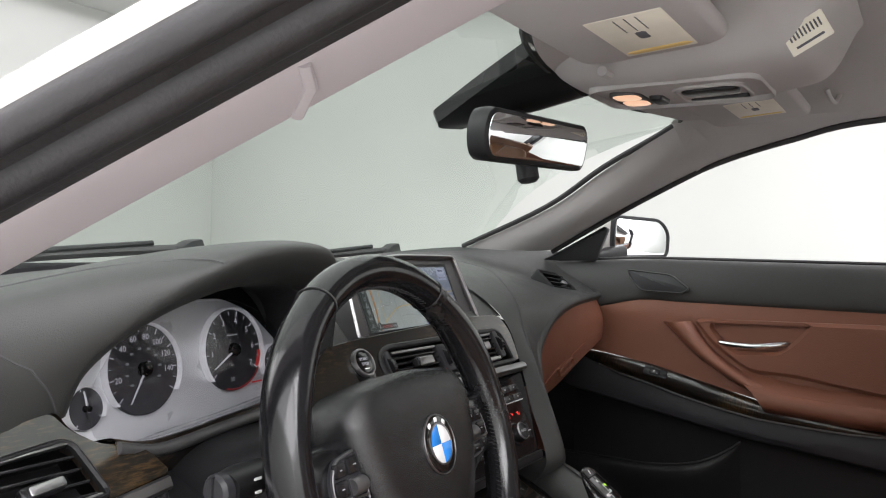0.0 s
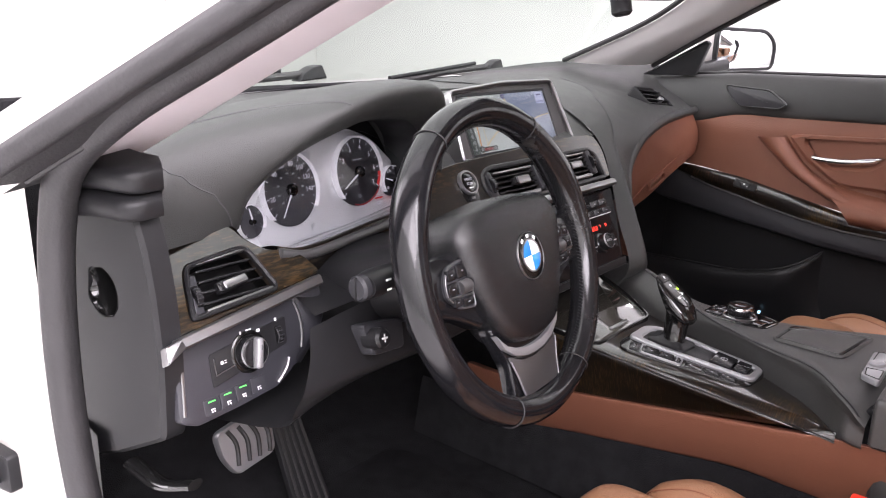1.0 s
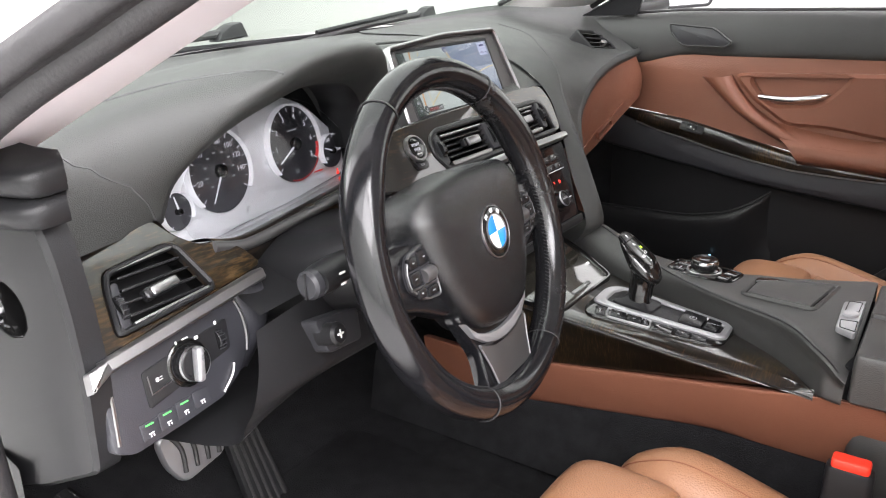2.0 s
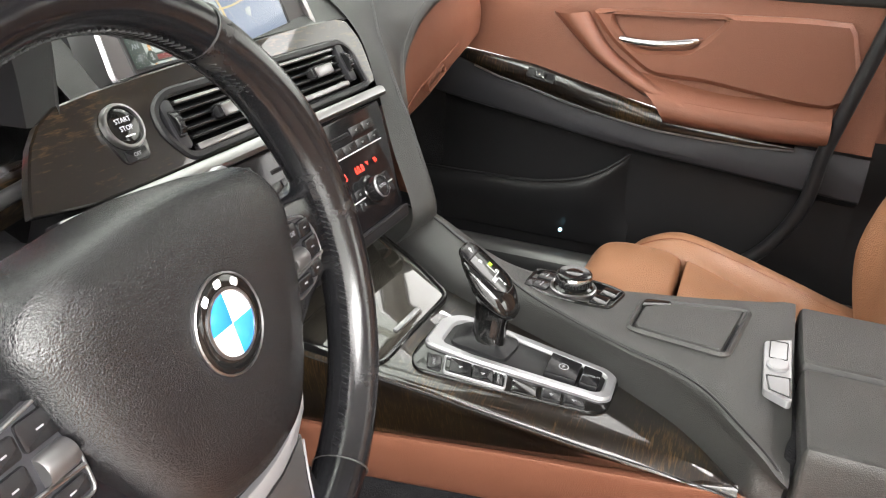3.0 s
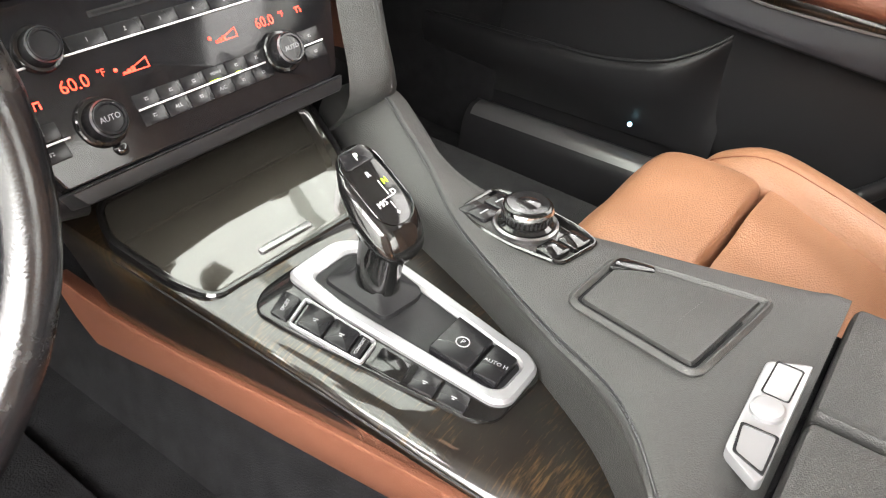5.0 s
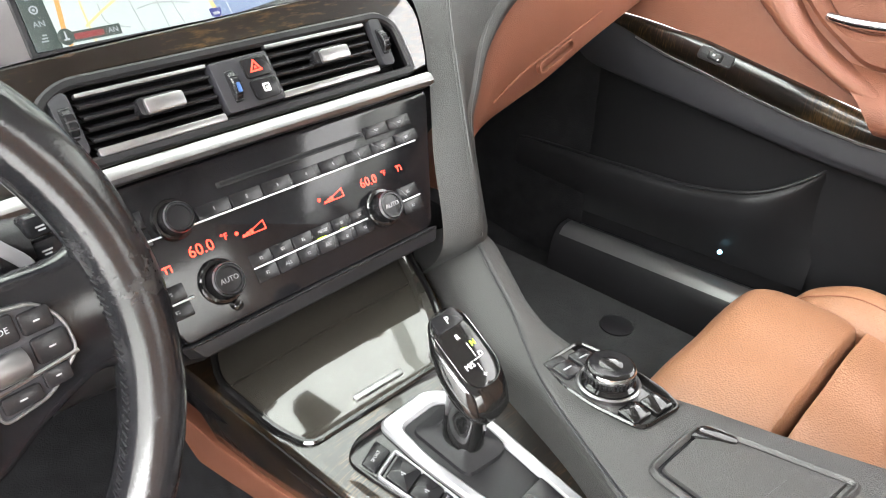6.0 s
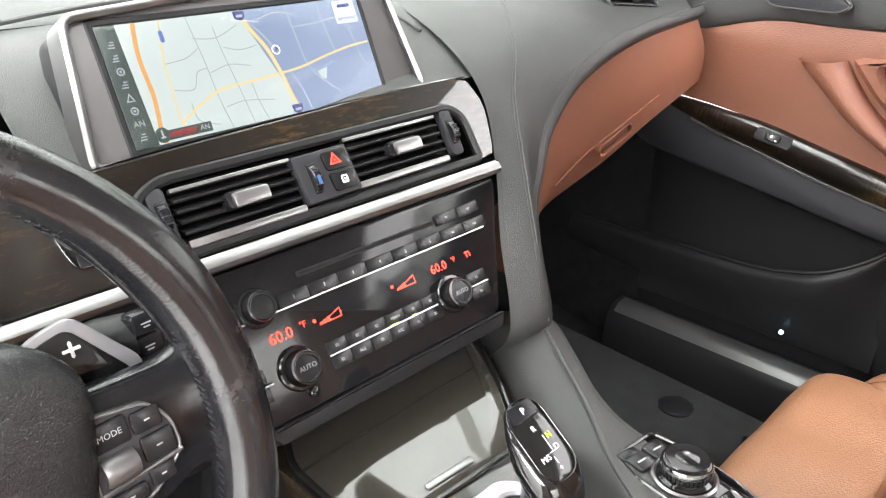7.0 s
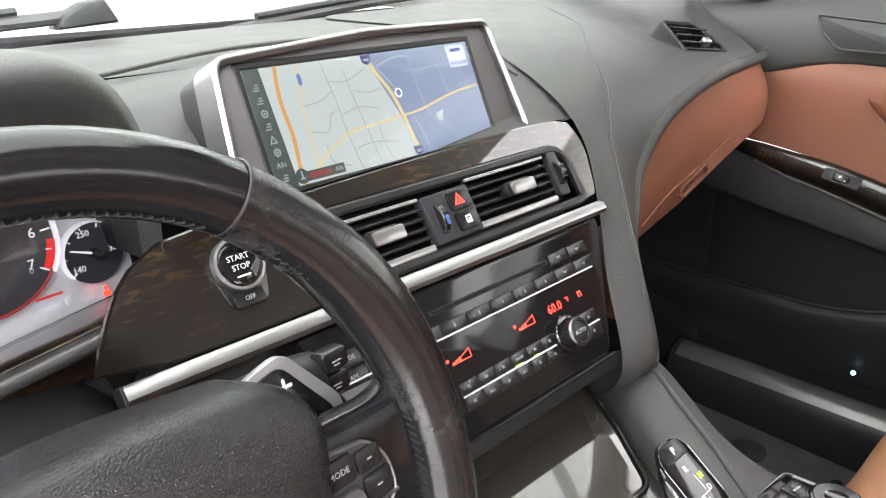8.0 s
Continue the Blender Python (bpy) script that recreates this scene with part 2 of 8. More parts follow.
def inset(pts, d):
    """Moves an outline inwards by d along its corner normals."""
    k = len(pts)
    area = sum(pts[i - 1][0] * pts[i][1] - pts[i][0] * pts[i - 1][1] for i in range(k))
    s = 1 if area > 0 else -1
    out = []
    for i in range(k):
        a, b, c = Vector(pts[i - 1]), Vector(pts[i]), Vector(pts[(i + 1) % k])
        u, v = (b - a), (c - b)
        u = u.normalized() if u.length > 1e-9 else v.normalized()
        v = v.normalized() if v.length > 1e-9 else u
        nrm = Vector((-(u.y + v.y), u.x + v.x)) * s
        nrm = nrm.normalized() if nrm.length > 1e-6 else Vector((0, 0))
        out.append((b.x + nrm.x * d, b.y + nrm.y * d))
    return out


def rings(bm, loops, closed=True, caps=(True, True)):
    """Skins a row of vertex loops."""
    vs = [[bm.verts.new(p) for p in lp] for lp in loops]
    for a, b in zip(vs, vs[1:]):
        k = len(a)
        for i in range(k if closed else k - 1):
            j = (i + 1) % k
            bm.faces.new((a[i], a[j], b[j], b[i]))
    if closed and caps[0]:
        bm.faces.new(list(reversed(vs[0])))
    if closed and caps[1]:
        bm.faces.new(vs[-1])
    return vs


def slab(bm, pts, z0, z1, m, b=0.0008):
    """A prism over an outline, with a rounded front edge."""
    loops = [(pts, z0), (pts, z1 - b), (inset(pts, b * 0.3), z1 - b * 0.3), (inset(pts, b), z1)]
    rings(bm, [[m @ Vector((x, y, z)) for x, y in lp] for lp, z in loops])
    return bm


def dome(bm, pts, steps, m, centre=None):
    """Loops of an outline drawn in towards its centre: steps of (scale, height)."""
    cx = sum(p[0] for p in pts) / len(pts) if centre is None else centre[0]
    cy = sum(p[1] for p in pts) / len(pts) if centre is None else centre[1]
    rings(bm, [[m @ Vector((cx + (x - cx) * s, cy + (y - cy) * s, z)) for x, y in pts] for s, z in steps])
    return bm


def frame_ring(bm, outer, inner, z0, z1, m, b=0.0008):
    """A flat frame between two outlines of equally many points."""
    loops = [(outer, z0), (outer, z1 - b), (inset(outer, b), z1), (inset(inner, -b), z1), (inner, z1 - b), (inner, z0)]
    loops = [[m @ Vector((x, y, z)) for x, y in lp] for lp, z in loops]
    rings(bm, loops + [loops[0]], caps=(False, False))
    return bm


def lathe(bm, profile, m, n=36, hoop=False, caps=(True, True)):
    """Turns a profile of (radius, height) round the local z; a hoop closes on itself."""
    loops = [[m @ Vector((r * math.cos(2 * math.pi * i / n), r * math.sin(2 * math.pi * i / n), z)) for i in range(n)] for r, z in profile]
    if hoop:
        rings(bm, loops + [loops[0]], caps=(False, False))
    else:
        rings(bm, loops, caps=caps)
    return bm


def polar(pts, centre, n=96):
    """An outline seen as equal angles round a centre."""
    out, k = [], len(pts)
    c = Vector(centre)
    for i in range(n):
        a = 2 * math.pi * i / n
        d, best = Vector((math.cos(a), math.sin(a))), None
        for j in range(k):
            p, q = Vector(pts[j - 1]) - c, Vector(pts[j]) - c
            e = q - p
            det = d.x * -e.y + e.x * d.y
            if abs(det) < 1e-12:
                continue
            s, u = (p.x * -e.y + e.x * p.y) / det, (d.x * p.y - d.y * p.x) / det
            if s > 0 and -1e-6 <= u <= 1 + 1e-6 and (best is None or s > best):
                best = s
        out.append((c.x + d.x * best, c.y + d.y * best))
    return out


def holed(bm, outer, inner, z0, z1, m, b=0.0015, n=120):
    """A plate with an opening through it."""
    cx, cy = sum(p[0] for p in inner) / len(inner), sum(p[1] for p in inner) / len(inner)
    return frame_ring(bm, polar(outer, (cx, cy), n), polar(inner, (cx, cy), n), z0, z1, m, b)


def tube(bm, pts, r, n=10, closed=False, flat=1.0, up=None):
    """A tube along a path; r a number or one per point; flat squeezes it along up."""
    pts = [Vector(p) for p in pts]
    k, loops = len(pts), []
    side = None
    for i, p in enumerate(pts):
        a = pts[i - 1] if (closed or i > 0) else p
        c = pts[(i + 1) % k] if (closed or i < k - 1) else p
        t = (c - a).normalized()
        u = Vector(up) if up is not None else (side if side is not None else (Vector((0, 0, 1)) if abs(t.z) < 0.9 else Vector((1, 0, 0))))
        u = (u - t * u.dot(t)).normalized()
        side = u
        w = t.cross(u)
        rad = r[i] if isinstance(r, (list, tuple)) else r
        loops.append([p + (u * math.cos(2 * math.pi * j / n) * flat + w * math.sin(2 * math.pi * j / n)) * rad for j in range(n)])
    if closed:
        rings(bm, loops + [loops[0]], caps=(False, False))
    else:
        rings(bm, loops)
    return bm


def spline(pts, per=6, closed=False):
    """Catmull-Rom through points."""
    P = [np.array(p, float) for p in pts]
    k, out = len(P), []
    for i in range(k if closed else k - 1):
        if closed:
            a, b, c, d = P[i - 1], P[i], P[(i + 1) % k], P[(i + 2) % k]
        else:
            a, b, c, d = P[max(i - 1, 0)], P[i], P[i + 1], P[min(i + 2, k - 1)]
        for j in range(per):
            t = j / per
            out.append(0.5 * (2 * b + (c - a) * t + (2 * a - 5 * b + 4 * c - d) * t * t + (3 * b - a - 3 * c + d) * t ** 3))
    if not closed:
        out.append(P[-1])
    return out


def skin(bm, rows, per=6, across=6, thick=0.0, direction=None):
    """A smooth sheet through rows of points; thick gives it depth along direction."""
    rows = [spline(r, across) for r in rows]
    cols = list(zip(*rows))
    cols = [spline(c, per) for c in cols]
    grid = [list(r) for r in zip(*cols)]
    rings(bm, [[Vector(p) for p in r] for r in grid], closed=False)
    if thick:
        d = Vector(direction) * thick
        back = [[Vector(p) + d for p in r] for r in grid]
        rings(bm, back, closed=False)
        edge = [Vector(p) for p in grid[0]] + [Vector(r[-1]) for r in grid[1:]] + [Vector(p) for p in reversed(grid[-1][:-1])] + [Vector(r[0]) for r in reversed(grid[1:-1])]
        rings(bm, [edge, [p + d for p in edge]], caps=(False, False))
    return bm


def box(bm, size, m, b=0.002):
    """A block with rounded edges, centred on the frame."""
    w, h, d = size
    o = rrect(w, h, min(b * 1.5, w / 3, h / 3), 3)
    b = min(b, d * 0.3)
    loops = [(inset(o, b), -d / 2), (inset(o, b * 0.3), -d / 2 + b * 0.3), (o, -d / 2 + b), (o, d / 2 - b), (inset(o, b * 0.3), d / 2 - b * 0.3), (inset(o, b), d / 2)]
    rings(bm, [[m @ Vector((x, y, z)) for x, y in lp] for lp, z in loops])
    return bm


def bmn():
    return bmesh.new()


def lettering(name, body, size, m, mat, parent, depth=0.00015, shear=0.0):
    """Letters in the built-in font, centred on the frame."""
    cu = bpy.data.curves.new(name, "FONT")
    cu.body, cu.size, cu.extrude, cu.shear = body, size, depth, shear
    cu.align_x, cu.align_y = "CENTER", "CENTER"
    cu.resolution_u = 2
    tmp = bpy.data.objects.new(name, cu)
    me = bpy.data.meshes.new_from_object(tmp)
    bpy.data.objects.remove(tmp)
    bm = bmn()
    bm.from_mesh(me)
    bmesh.ops.transform(bm, matrix=m, verts=bm.verts)
    bpy.data.meshes.remove(me)
    return part(name, bm, mat, parent)


def bars(name, m, mat, parent, rows):
    """Plain bars in place of writing: (x, y, w, h)."""
    bm = bmn()
    for x, y, w, h in rows:
        slab(bm, rrect(w, h, h * 0.2, 1, x, y), 0, 0.0002, m, 0.00005)
    return part(name, bm, mat, parent)


def stitches(parent, path, mat, step=0.005, size=0.0009, name="stitching"):
    """A row of thread stitches along a path, as one piece of fine stuff."""
    bm = bmn()
    pts = [Vector(p) for p in path]
    run = 0.0
    for a, b in zip(pts, pts[1:]):
        d = b - a
        if d.length < 1e-6:
            continue
        s = -run
        while s + step <= d.length:
            s += step
            c = a + d.normalized() * s
            m = axes(c, d, Vector((0, 0, 1)).cross(d) if abs(d.normalized().z) < 0.95 else (1, 0, 0))
            box(bm, (step * 0.7, size, size), m, size * 0.3)
        run = d.length - s if s > 0 else run + d.length
    if len(bm.verts) == 0:
        bm.free()
        return None
    return part(name, bm, mat, parent, kind="stuff")


# local frames: face of the centre stack, the driver's vent, strip and switch panel, instruments, steering wheel, screen
FACE = axes((0, -0.044, 0.739), (1, 0, 0), (0, 0.515, 0.857))
VENT_L = axes((0.0055, 0.0360, 0.8435), (1, 0, 0), (0, 0.64, 0.77))
STRIP_L = axes((0.0000, -0.0150, 0.8090), (1, 0, 0), (0, 0.45, 0.893))
PANEL_L = axes((0.006, 0.0005, 0.726), (1, 0, 0), (0, 0.2, 0.98))
DIALS = axes((-0.393, 0.126, 0.909), (1, 0.11, 0), (-0.016, 0.15, 0.985))
WHEEL = axes((-0.3715, -0.1540, 0.8545), (0.9976, 0.0686, 0), (-0.0215, 0.3124, 0.9497))
SCREEN = axes((-0.022, 0.098, 0.962), (1, 0.03, 0), (0, 0.40, 0.917))


# ---- the bay round the car ----
def wall_block(name, lo, hi, mat, label, category):
    bm = bmn()
    c = [(a + b) / 2 for a, b in zip(lo, hi)]
    box(bm, [b - a for a, b in zip(lo, hi)], Matrix.Translation(c), 0.005)
    return tagged(part(name, bm, mat), label, category, "", "structure")


wall_block("ground", (-4.6, -5.2, -0.1), (4.8, 6.2, 0.0), M_BAYFLOOR, "smooth light grey painted floor of the photo bay", "floor")
wall_block("wall_north", (-4.6, 6.2, 0.0), (4.8, 6.35, 3.2), M_WALL, "plain white painted wall ahead of the car", "wall")
wall_block("wall_south", (-4.6, -5.35, 0.0), (4.8, -5.2, 3.2), M_WALL, "plain white painted wall behind the car", "wall")
wall_block("wall_east", (4.8, -5.35, 0.0), (4.95, 6.35, 3.2), M_WALL, "plain white painted wall beside the car", "wall")
wall_block("wall_west", (-4.75, -5.35, 0.0), (-4.6, 6.35, 3.2), M_WALL, "plain white painted wall beside the open car door", "wall")
wall_block("ceiling", (-4.75, -5.35, 3.2), (4.95, 6.35, 3.3), M_WALL, "white painted ceiling with lamp panels", "ceiling")

# ---- car body: roof, pillars, glass, floor ----
body = thing("car_body", (0, -0.6, 0.15), "white car body shell with grey headliner and open driver doorway", "car body")

ROOF_EDGE = [(0.47, -0.159, 1.278), (0.30, -0.13, 1.272), (0.0, -0.13, 1.262), (-0.25, -0.20, 1.252), (-0.42, -0.322, 1.25)]
bm = bmn()
rows = [ROOF_EDGE]
for y, zc, zs, w in ((-0.42, 1.315, 1.285, 0.52), (-0.75, 1.345, 1.305, 0.54), (-1.2, 1.345, 1.30, 0.54), (-1.75, 1.27, 1.23, 0.52)):
    rows.append([(w, y, zs), (0.3, y, zc - 0.008), (0.0, y, zc), (-0.25, y, zc - 0.006), (-w, y, zs)])
skin(bm, rows, 5, 5, 0.03, (0, 0, 1))
part("headliner", bm, M_LINER, body, "grey fabric headliner")

# right windscreen pillar and roof rail
INNER_R = [(0.67, 0.42, 1.035), (0.62, 0.178, 1.126), (0.56, 0.021, 1.205), (0.47, -0.159, 1.278)]
RAIL_R = [(0.735, 0.22, 1.035), (0.68, 0.061, 1.112), (0.64, -0.079, 1.176), (0.61, -0.185, 1.219)]
bm = bmn()
mid = [tuple((a * 0.5 + b * 0.5) + k for a, b, k in zip(p, q, (-0.02, -0.02, -0.004))) for p, q in zip(INNER_R, RAIL_R)]
back = [(p[0] + 0.07, p[1] + 0.03, p[2] + 0.02) for p in RAIL_R]
skin(bm, [INNER_R, mid, RAIL_R, back], 5, 8)
pillar_r = part("pillar_trim", bm, M_LINER, body, "grey fabric windscreen pillar trim")
bm = bmn()
pm = axes((0.60, 0.005, 1.190), (0.09, 0.31, -0.145), (-0.6, 0.0, 0.55))
slab(bm, rrect(0.034, 0.02, 0.009, 4), -0.001, 0.0015, pm, 0.0008)
frame_ring(bm, rrect(0.036, 0.022, 0.009, 4), rrect(0.031, 0.017, 0.008, 4), 0, 0.0024, pm, 0.0005)
part("pillar_badge", bm, M_LINER, pillar_r)
bm = bmn()
rail = [(0.624, -0.145, 1.201), (0.61, -0.185, 1.219), (0.59, -0.319, 1.255), (0.57, -0.471, 1.281), (0.57, -0.85, 1.29), (0.56, -1.5, 1.25)]
skin(bm, [[(x - 0.16, y + 0.01, z + 0.075) for x, y, z in rail], [(x - 0.11, y, z + 0.040) for x, y, z in rail], [(x - 0.05, y, z + 0.012) for x, y, z in rail], rail, [(x + 0.07, y, z + 0.03) for x, y, z in rail]], 5, 6)
part("roof_rail", bm, M_LINER, body, "grey fabric roof rail")
bm = bmn()
tube(bm, spline([(x + 0.006, y, z - 0.003) for x, y, z in RAIL_R + rail[2:]], 6), 0.007, 8)
part("door_seal", bm, M_RUBBER, body, "black rubber door seal")
bm = bmn()
tube(bm, spline([(x - 0.004, y + 0.006, z + 0.004) for x, y, z in INNER_R + ROOF_EDGE[1:]], 6), 0.006, 8)
part("glass_seal", bm, M_RUBBER, body, "black windscreen edge")

# left windscreen pillar: trim, rubber, painted outer skin
SLOPE = Vector((0.90, -1.53, 1.0))


def along(x, y, dz, bend=0.0):
    return Vector((x, y, 1.02)) + SLOPE * dz + Vector((0, 0, -bend * dz * dz))


def pillar_band(name, a, b, mat, parent, bulge, label, lo=-0.05, hi=0.26, drop=None):
    """A strip of the left pillar between two parallel edges, bulging out."""
    rows = []
    out = Vector((-0.55, -0.62, 0.0)).normalized()
    for u, k in ((0, 0.0), (0.15, 0.6), (0.5, 1.0), (0.85, 0.6), (1, 0.0)):
        p = (a[0] * (1 - u) + b[0] * u, a[1] * (1 - u) + b[1] * u)
        rows.append([along(*p, lo + (hi - lo) * i / 5) + out * bulge * k for i in range(6)])
    bm = bmn()
    skin(bm, rows, 4, 4)
    return part(name, bm, mat, parent, label)


trim_l = pillar_band("pillar_trim", (-0.6365, 0.0085), (-0.7015, 0.0005), M_PILLAR, body, 0.006, "pinkish grey fabric windscreen pillar trim")
bm = bmn()
tube(bm, [along(-0.6345, 0.0065, 0.108), along(-0.6665, -0.0025, 0.122), along(-0.6965, -0.0005, 0.132)], 0.005, 8, flat=0.6)
part("trim_step", bm, M_PILLAR, trim_l)
# the pillar's rubber seals run up the pillar and turn down the front of the doorway
def doorway(px, py, r, dx, dy, name, label):
    up = [along(px, py, d) for d in (0.26, 0.19, 0.12, 0.06, 0.015)]
    low = [Vector(p) + Vector((dx, dy, 0)) for p in ((-0.750, 0.044, 0.985), (-0.749, 0.086, 0.93), (-0.748, 0.113, 0.84), (-0.747, 0.124, 0.72), (-0.745, 0.115, 0.60), (-0.745, 0.08, 0.50), (-0.745, -0.05, 0.44), (-0.745, -0.4, 0.42), (-0.745, -1.0, 0.42))]
    bm = bmn()
    tube(bm, spline(up + low, 6), r, 14)
    return part(name, bm, M_RUBBER, body, label)


pillar_band("pillar_rubber", (-0.7005, 0.0015), (-0.747, -0.029), M_RUBBER, body, 0.003, "black rubber pillar seal", lo=-0.06)
pillar_band("pillar_rubber_outer", (-0.747, -0.029), (-0.801, -0.018), M_RUBBER, body, 0.004, "black rubber outer pillar seal", lo=-0.05)
doorway(-0.7525, -0.0165, 0.0165, 0.0, 0.0, "door_seal", "thick black rubber doorway seal")
bm = bmn()
tube(bm, [along(-0.790, -0.019, d) for d in (-0.08, 0.02, 0.14, 0.26)], 0.011, 10)
part("outer_seal", bm, M_RUBBER, body)
bm = bmn()
tube(bm, [along(-0.741, -0.027, d) for d in (-0.05, 0.05, 0.15, 0.26)], 0.003, 8)
part("seal_bead", bm, M_RUBBER, body)
bm = bmn()
skin(bm, [[along(-0.797, -0.015, d) for d in (-0.09, -0.04, 0.0, 0.1, 0.26)],
          [along(-0.815, 0.015, d) for d in (-0.09, -0.04, 0.0, 0.1, 0.26)],
          [along(-0.810, 0.055, d) for d in (-0.09, -0.04, 0.0, 0.1, 0.26)]], 4, 4)
part("outer_pillar", bm, M_PAINT, body, "white painted outer pillar")
# painted door jamb ahead of the seal
bm = bmn()
skin(bm, [[(-0.760, 0.125, z) for z in (1.0, 0.9, 0.75, 0.6, 0.45)], [(-0.778, 0.19, z) for z in (1.0, 0.9, 0.75, 0.6, 0.45)],
          [(-0.800, 0.29, z) for z in (0.99, 0.9, 0.75, 0.6, 0.45)], [(-0.93, 0.34, z) for z in (0.98, 0.9, 0.75, 0.6, 0.45)]], 4, 4)
part("door_jamb", bm, M_PAINT, body, "white painted door jamb")
bm = bmn()
jm = axes((-0.784, 0.215, 0.635), (0.2, -1, 0), (0, 0, 1))
slab(bm, rrect(0.05, 0.045, 0.006), -0.004, 0.012, jm, 0.003)
slab(bm, rrect(0.018, 0.03, 0.006), 0.012, 0.03, jm, 0.003)
part("door_check", bm, M_PLASTIC, body, "dark door check bracket")

# windscreen
bm = bmn()
base = [(-0.66, 0.16, 0.99), (-0.45, 0.40, 0.995), (-0.1, 0.50, 1.005), (0.35, 0.49, 1.015), (0.70, 0.40, 1.03)]
top = [tuple(p) for p in reversed(ROOF_EDGE)]
rows = []
for k in range(5):
    u = k / 4
    rows.append([(a[0] * (1 - u) + b[0] * u, a[1] * (1 - u) + b[1] * u + 0.05 * math.sin(math.pi * u), a[2] * (1 - u) + b[2] * u + 0.03 * math.sin(math.pi * u)) for a, b in zip(base, top)])
skin(bm, rows, 4, 4)
glass = part("windscreen", bm, M_GLASS, body, "lightly green tinted windscreen")
glass.visible_shadow = False

# bulkhead, cowl, floor, sills, rear closing panels
bm = bmn()
box(bm, (1.46, 0.04, 0.75), Matrix.Translation((0, 0.62, 0.62)), 0.01)
part("bulkhead", bm, M_CARPET, body)
bm = bmn()
skin(bm, [[(-0.78, 0.17, 0.985), (-0.45, 0.42, 0.988), (-0.1, 0.52, 0.998), (0.35, 0.51, 1.006), (0.80, 0.40, 1.015)],
          [(-0.80, 0.36, 0.96), (-0.45, 0.60, 0.97), (-0.1, 0.68, 0.98), (0.35, 0.68, 0.98), (0.82, 0.58, 0.98)]], 3, 6, 0.03, (0, 0, -1))
part("cowl", bm, M_PLASTIC, body, "black plastic cowl below the windscreen")
bm = bmn()
skin(bm, [[(-0.75, 0.6, 0.62), (0, 0.6, 0.62), (0.75, 0.6, 0.62)], [(-0.75, 0.46, 0.46), (0, 0.46, 0.46), (0.75, 0.46, 0.46)],
          [(-0.75, 0.30, 0.385), (0, 0.30, 0.385), (0.75, 0.30, 0.385)], [(-0.75, 0.0, 0.365), (0, 0.0, 0.365), (0.75, 0.0, 0.365)],
          [(-0.75, -0.9, 0.36), (0, -0.9, 0.36), (0.75, -0.9, 0.36)], [(-0.75, -1.8, 0.42), (0, -1.8, 0.42), (0.75, -1.8, 0.42)]], 5, 6, 0.03, (0, 0, -1))
part("floor_pan", bm, M_CARPET, body, "black carpeted car floor")
bm = bmn()
box(bm, (0.06, 2.3, 0.10), Matrix.Translation((-0.79, -0.75, 0.40)), 0.02)
part("sill", bm, M_PAINT, body, "white painted door sill")
bm = bmn()
box(bm, (1.3, 0.05, 0.60), Matrix.Translation((0, -1.8, 0.66)), 0.02)
part("rear_panel", bm, M_SEAT, body, "brown leather rear wall")
bm = bmn()
for x in (0.74,):
    box(bm, (0.05, 0.14, 0.95), Matrix.Translation((x, -1.10, 0.85)) @ Matrix.Rotation(radians(0), 4, "X"), 0.02)
part("centre_pillar", bm, M_GREY, body, "dark grey centre pillar")


# ---- dashboard ----
dash = thing("dashboard", (0, 0.25, 0.62), "black leather dashboard with dark wood and satin chrome trim", "dashboard")

bm = bmn()
skin(bm, [
    [(0.120, -0.030, 0.670), (0.168, -0.045, 0.672), (0.215, -0.02, 0.655)],
    [(0.122, -0.060, 0.715), (0.166, -0.072, 0.712), (0.207, -0.045, 0.695)],
    [(0.153, -0.018, 0.785), (0.185, -0.035, 0.79), (0.206, -0.015, 0.79)],
    [(0.184, 0.018, 0.845), (0.213, 0.005, 0.845), (0.240, 0.010, 0.825)],
    [(0.200, 0.052, 0.905), (0.243, 0.045, 0.900), (0.290, 0.038, 0.870)],
    [(0.200, 0.100, 0.948), (0.280, 0.078, 0.942), (0.350, 0.044, 0.915)],
    [(0.200, 0.180, 0.982), (0.330, 0.140, 0.977), (0.440, 0.052, 0.936)],
    [(0.200, 0.300, 1.000), (0.420, 0.220, 0.993), (0.540, 0.065, 0.943)],
    [(0.200, 0.470, 1.004), (0.500, 0.330, 1.004), (0.665, 0.085, 0.945)],
    [(0.350, 0.500, 1.006), (0.620, 0.430, 1.016), (0.730, 0.200, 0.998)],
    [(0.350, 0.530, 1.008), (0.670, 0.440, 1.036), (0.785, 0.190, 1.030)]], 6, 8)
part("top_pad_passenger", bm, M_DASH, dash, "black leather upper pad sweeping into the stack flank")
FLANK = [(0.166, -0.072, 0.712), (0.185, -0.035, 0.79), (0.213, 0.005, 0.845), (0.243, 0.045, 0.900), (0.280, 0.078, 0.942), (0.330, 0.140, 0.977), (0.420, 0.220, 0.993), (0.500, 0.330, 1.004)]
bm = bmn()
tube(bm, spline(FLANK, 6), 0.0009, 6)
part("flank_seam", bm, M_THREAD, dash)
stitches(dash, spline([(x - 0.005, y - 0.0006, z + 0.0006) for x, y, z in FLANK[:6]], 6), M_THREAD, 0.0045, 0.0008)
bm = bmn()
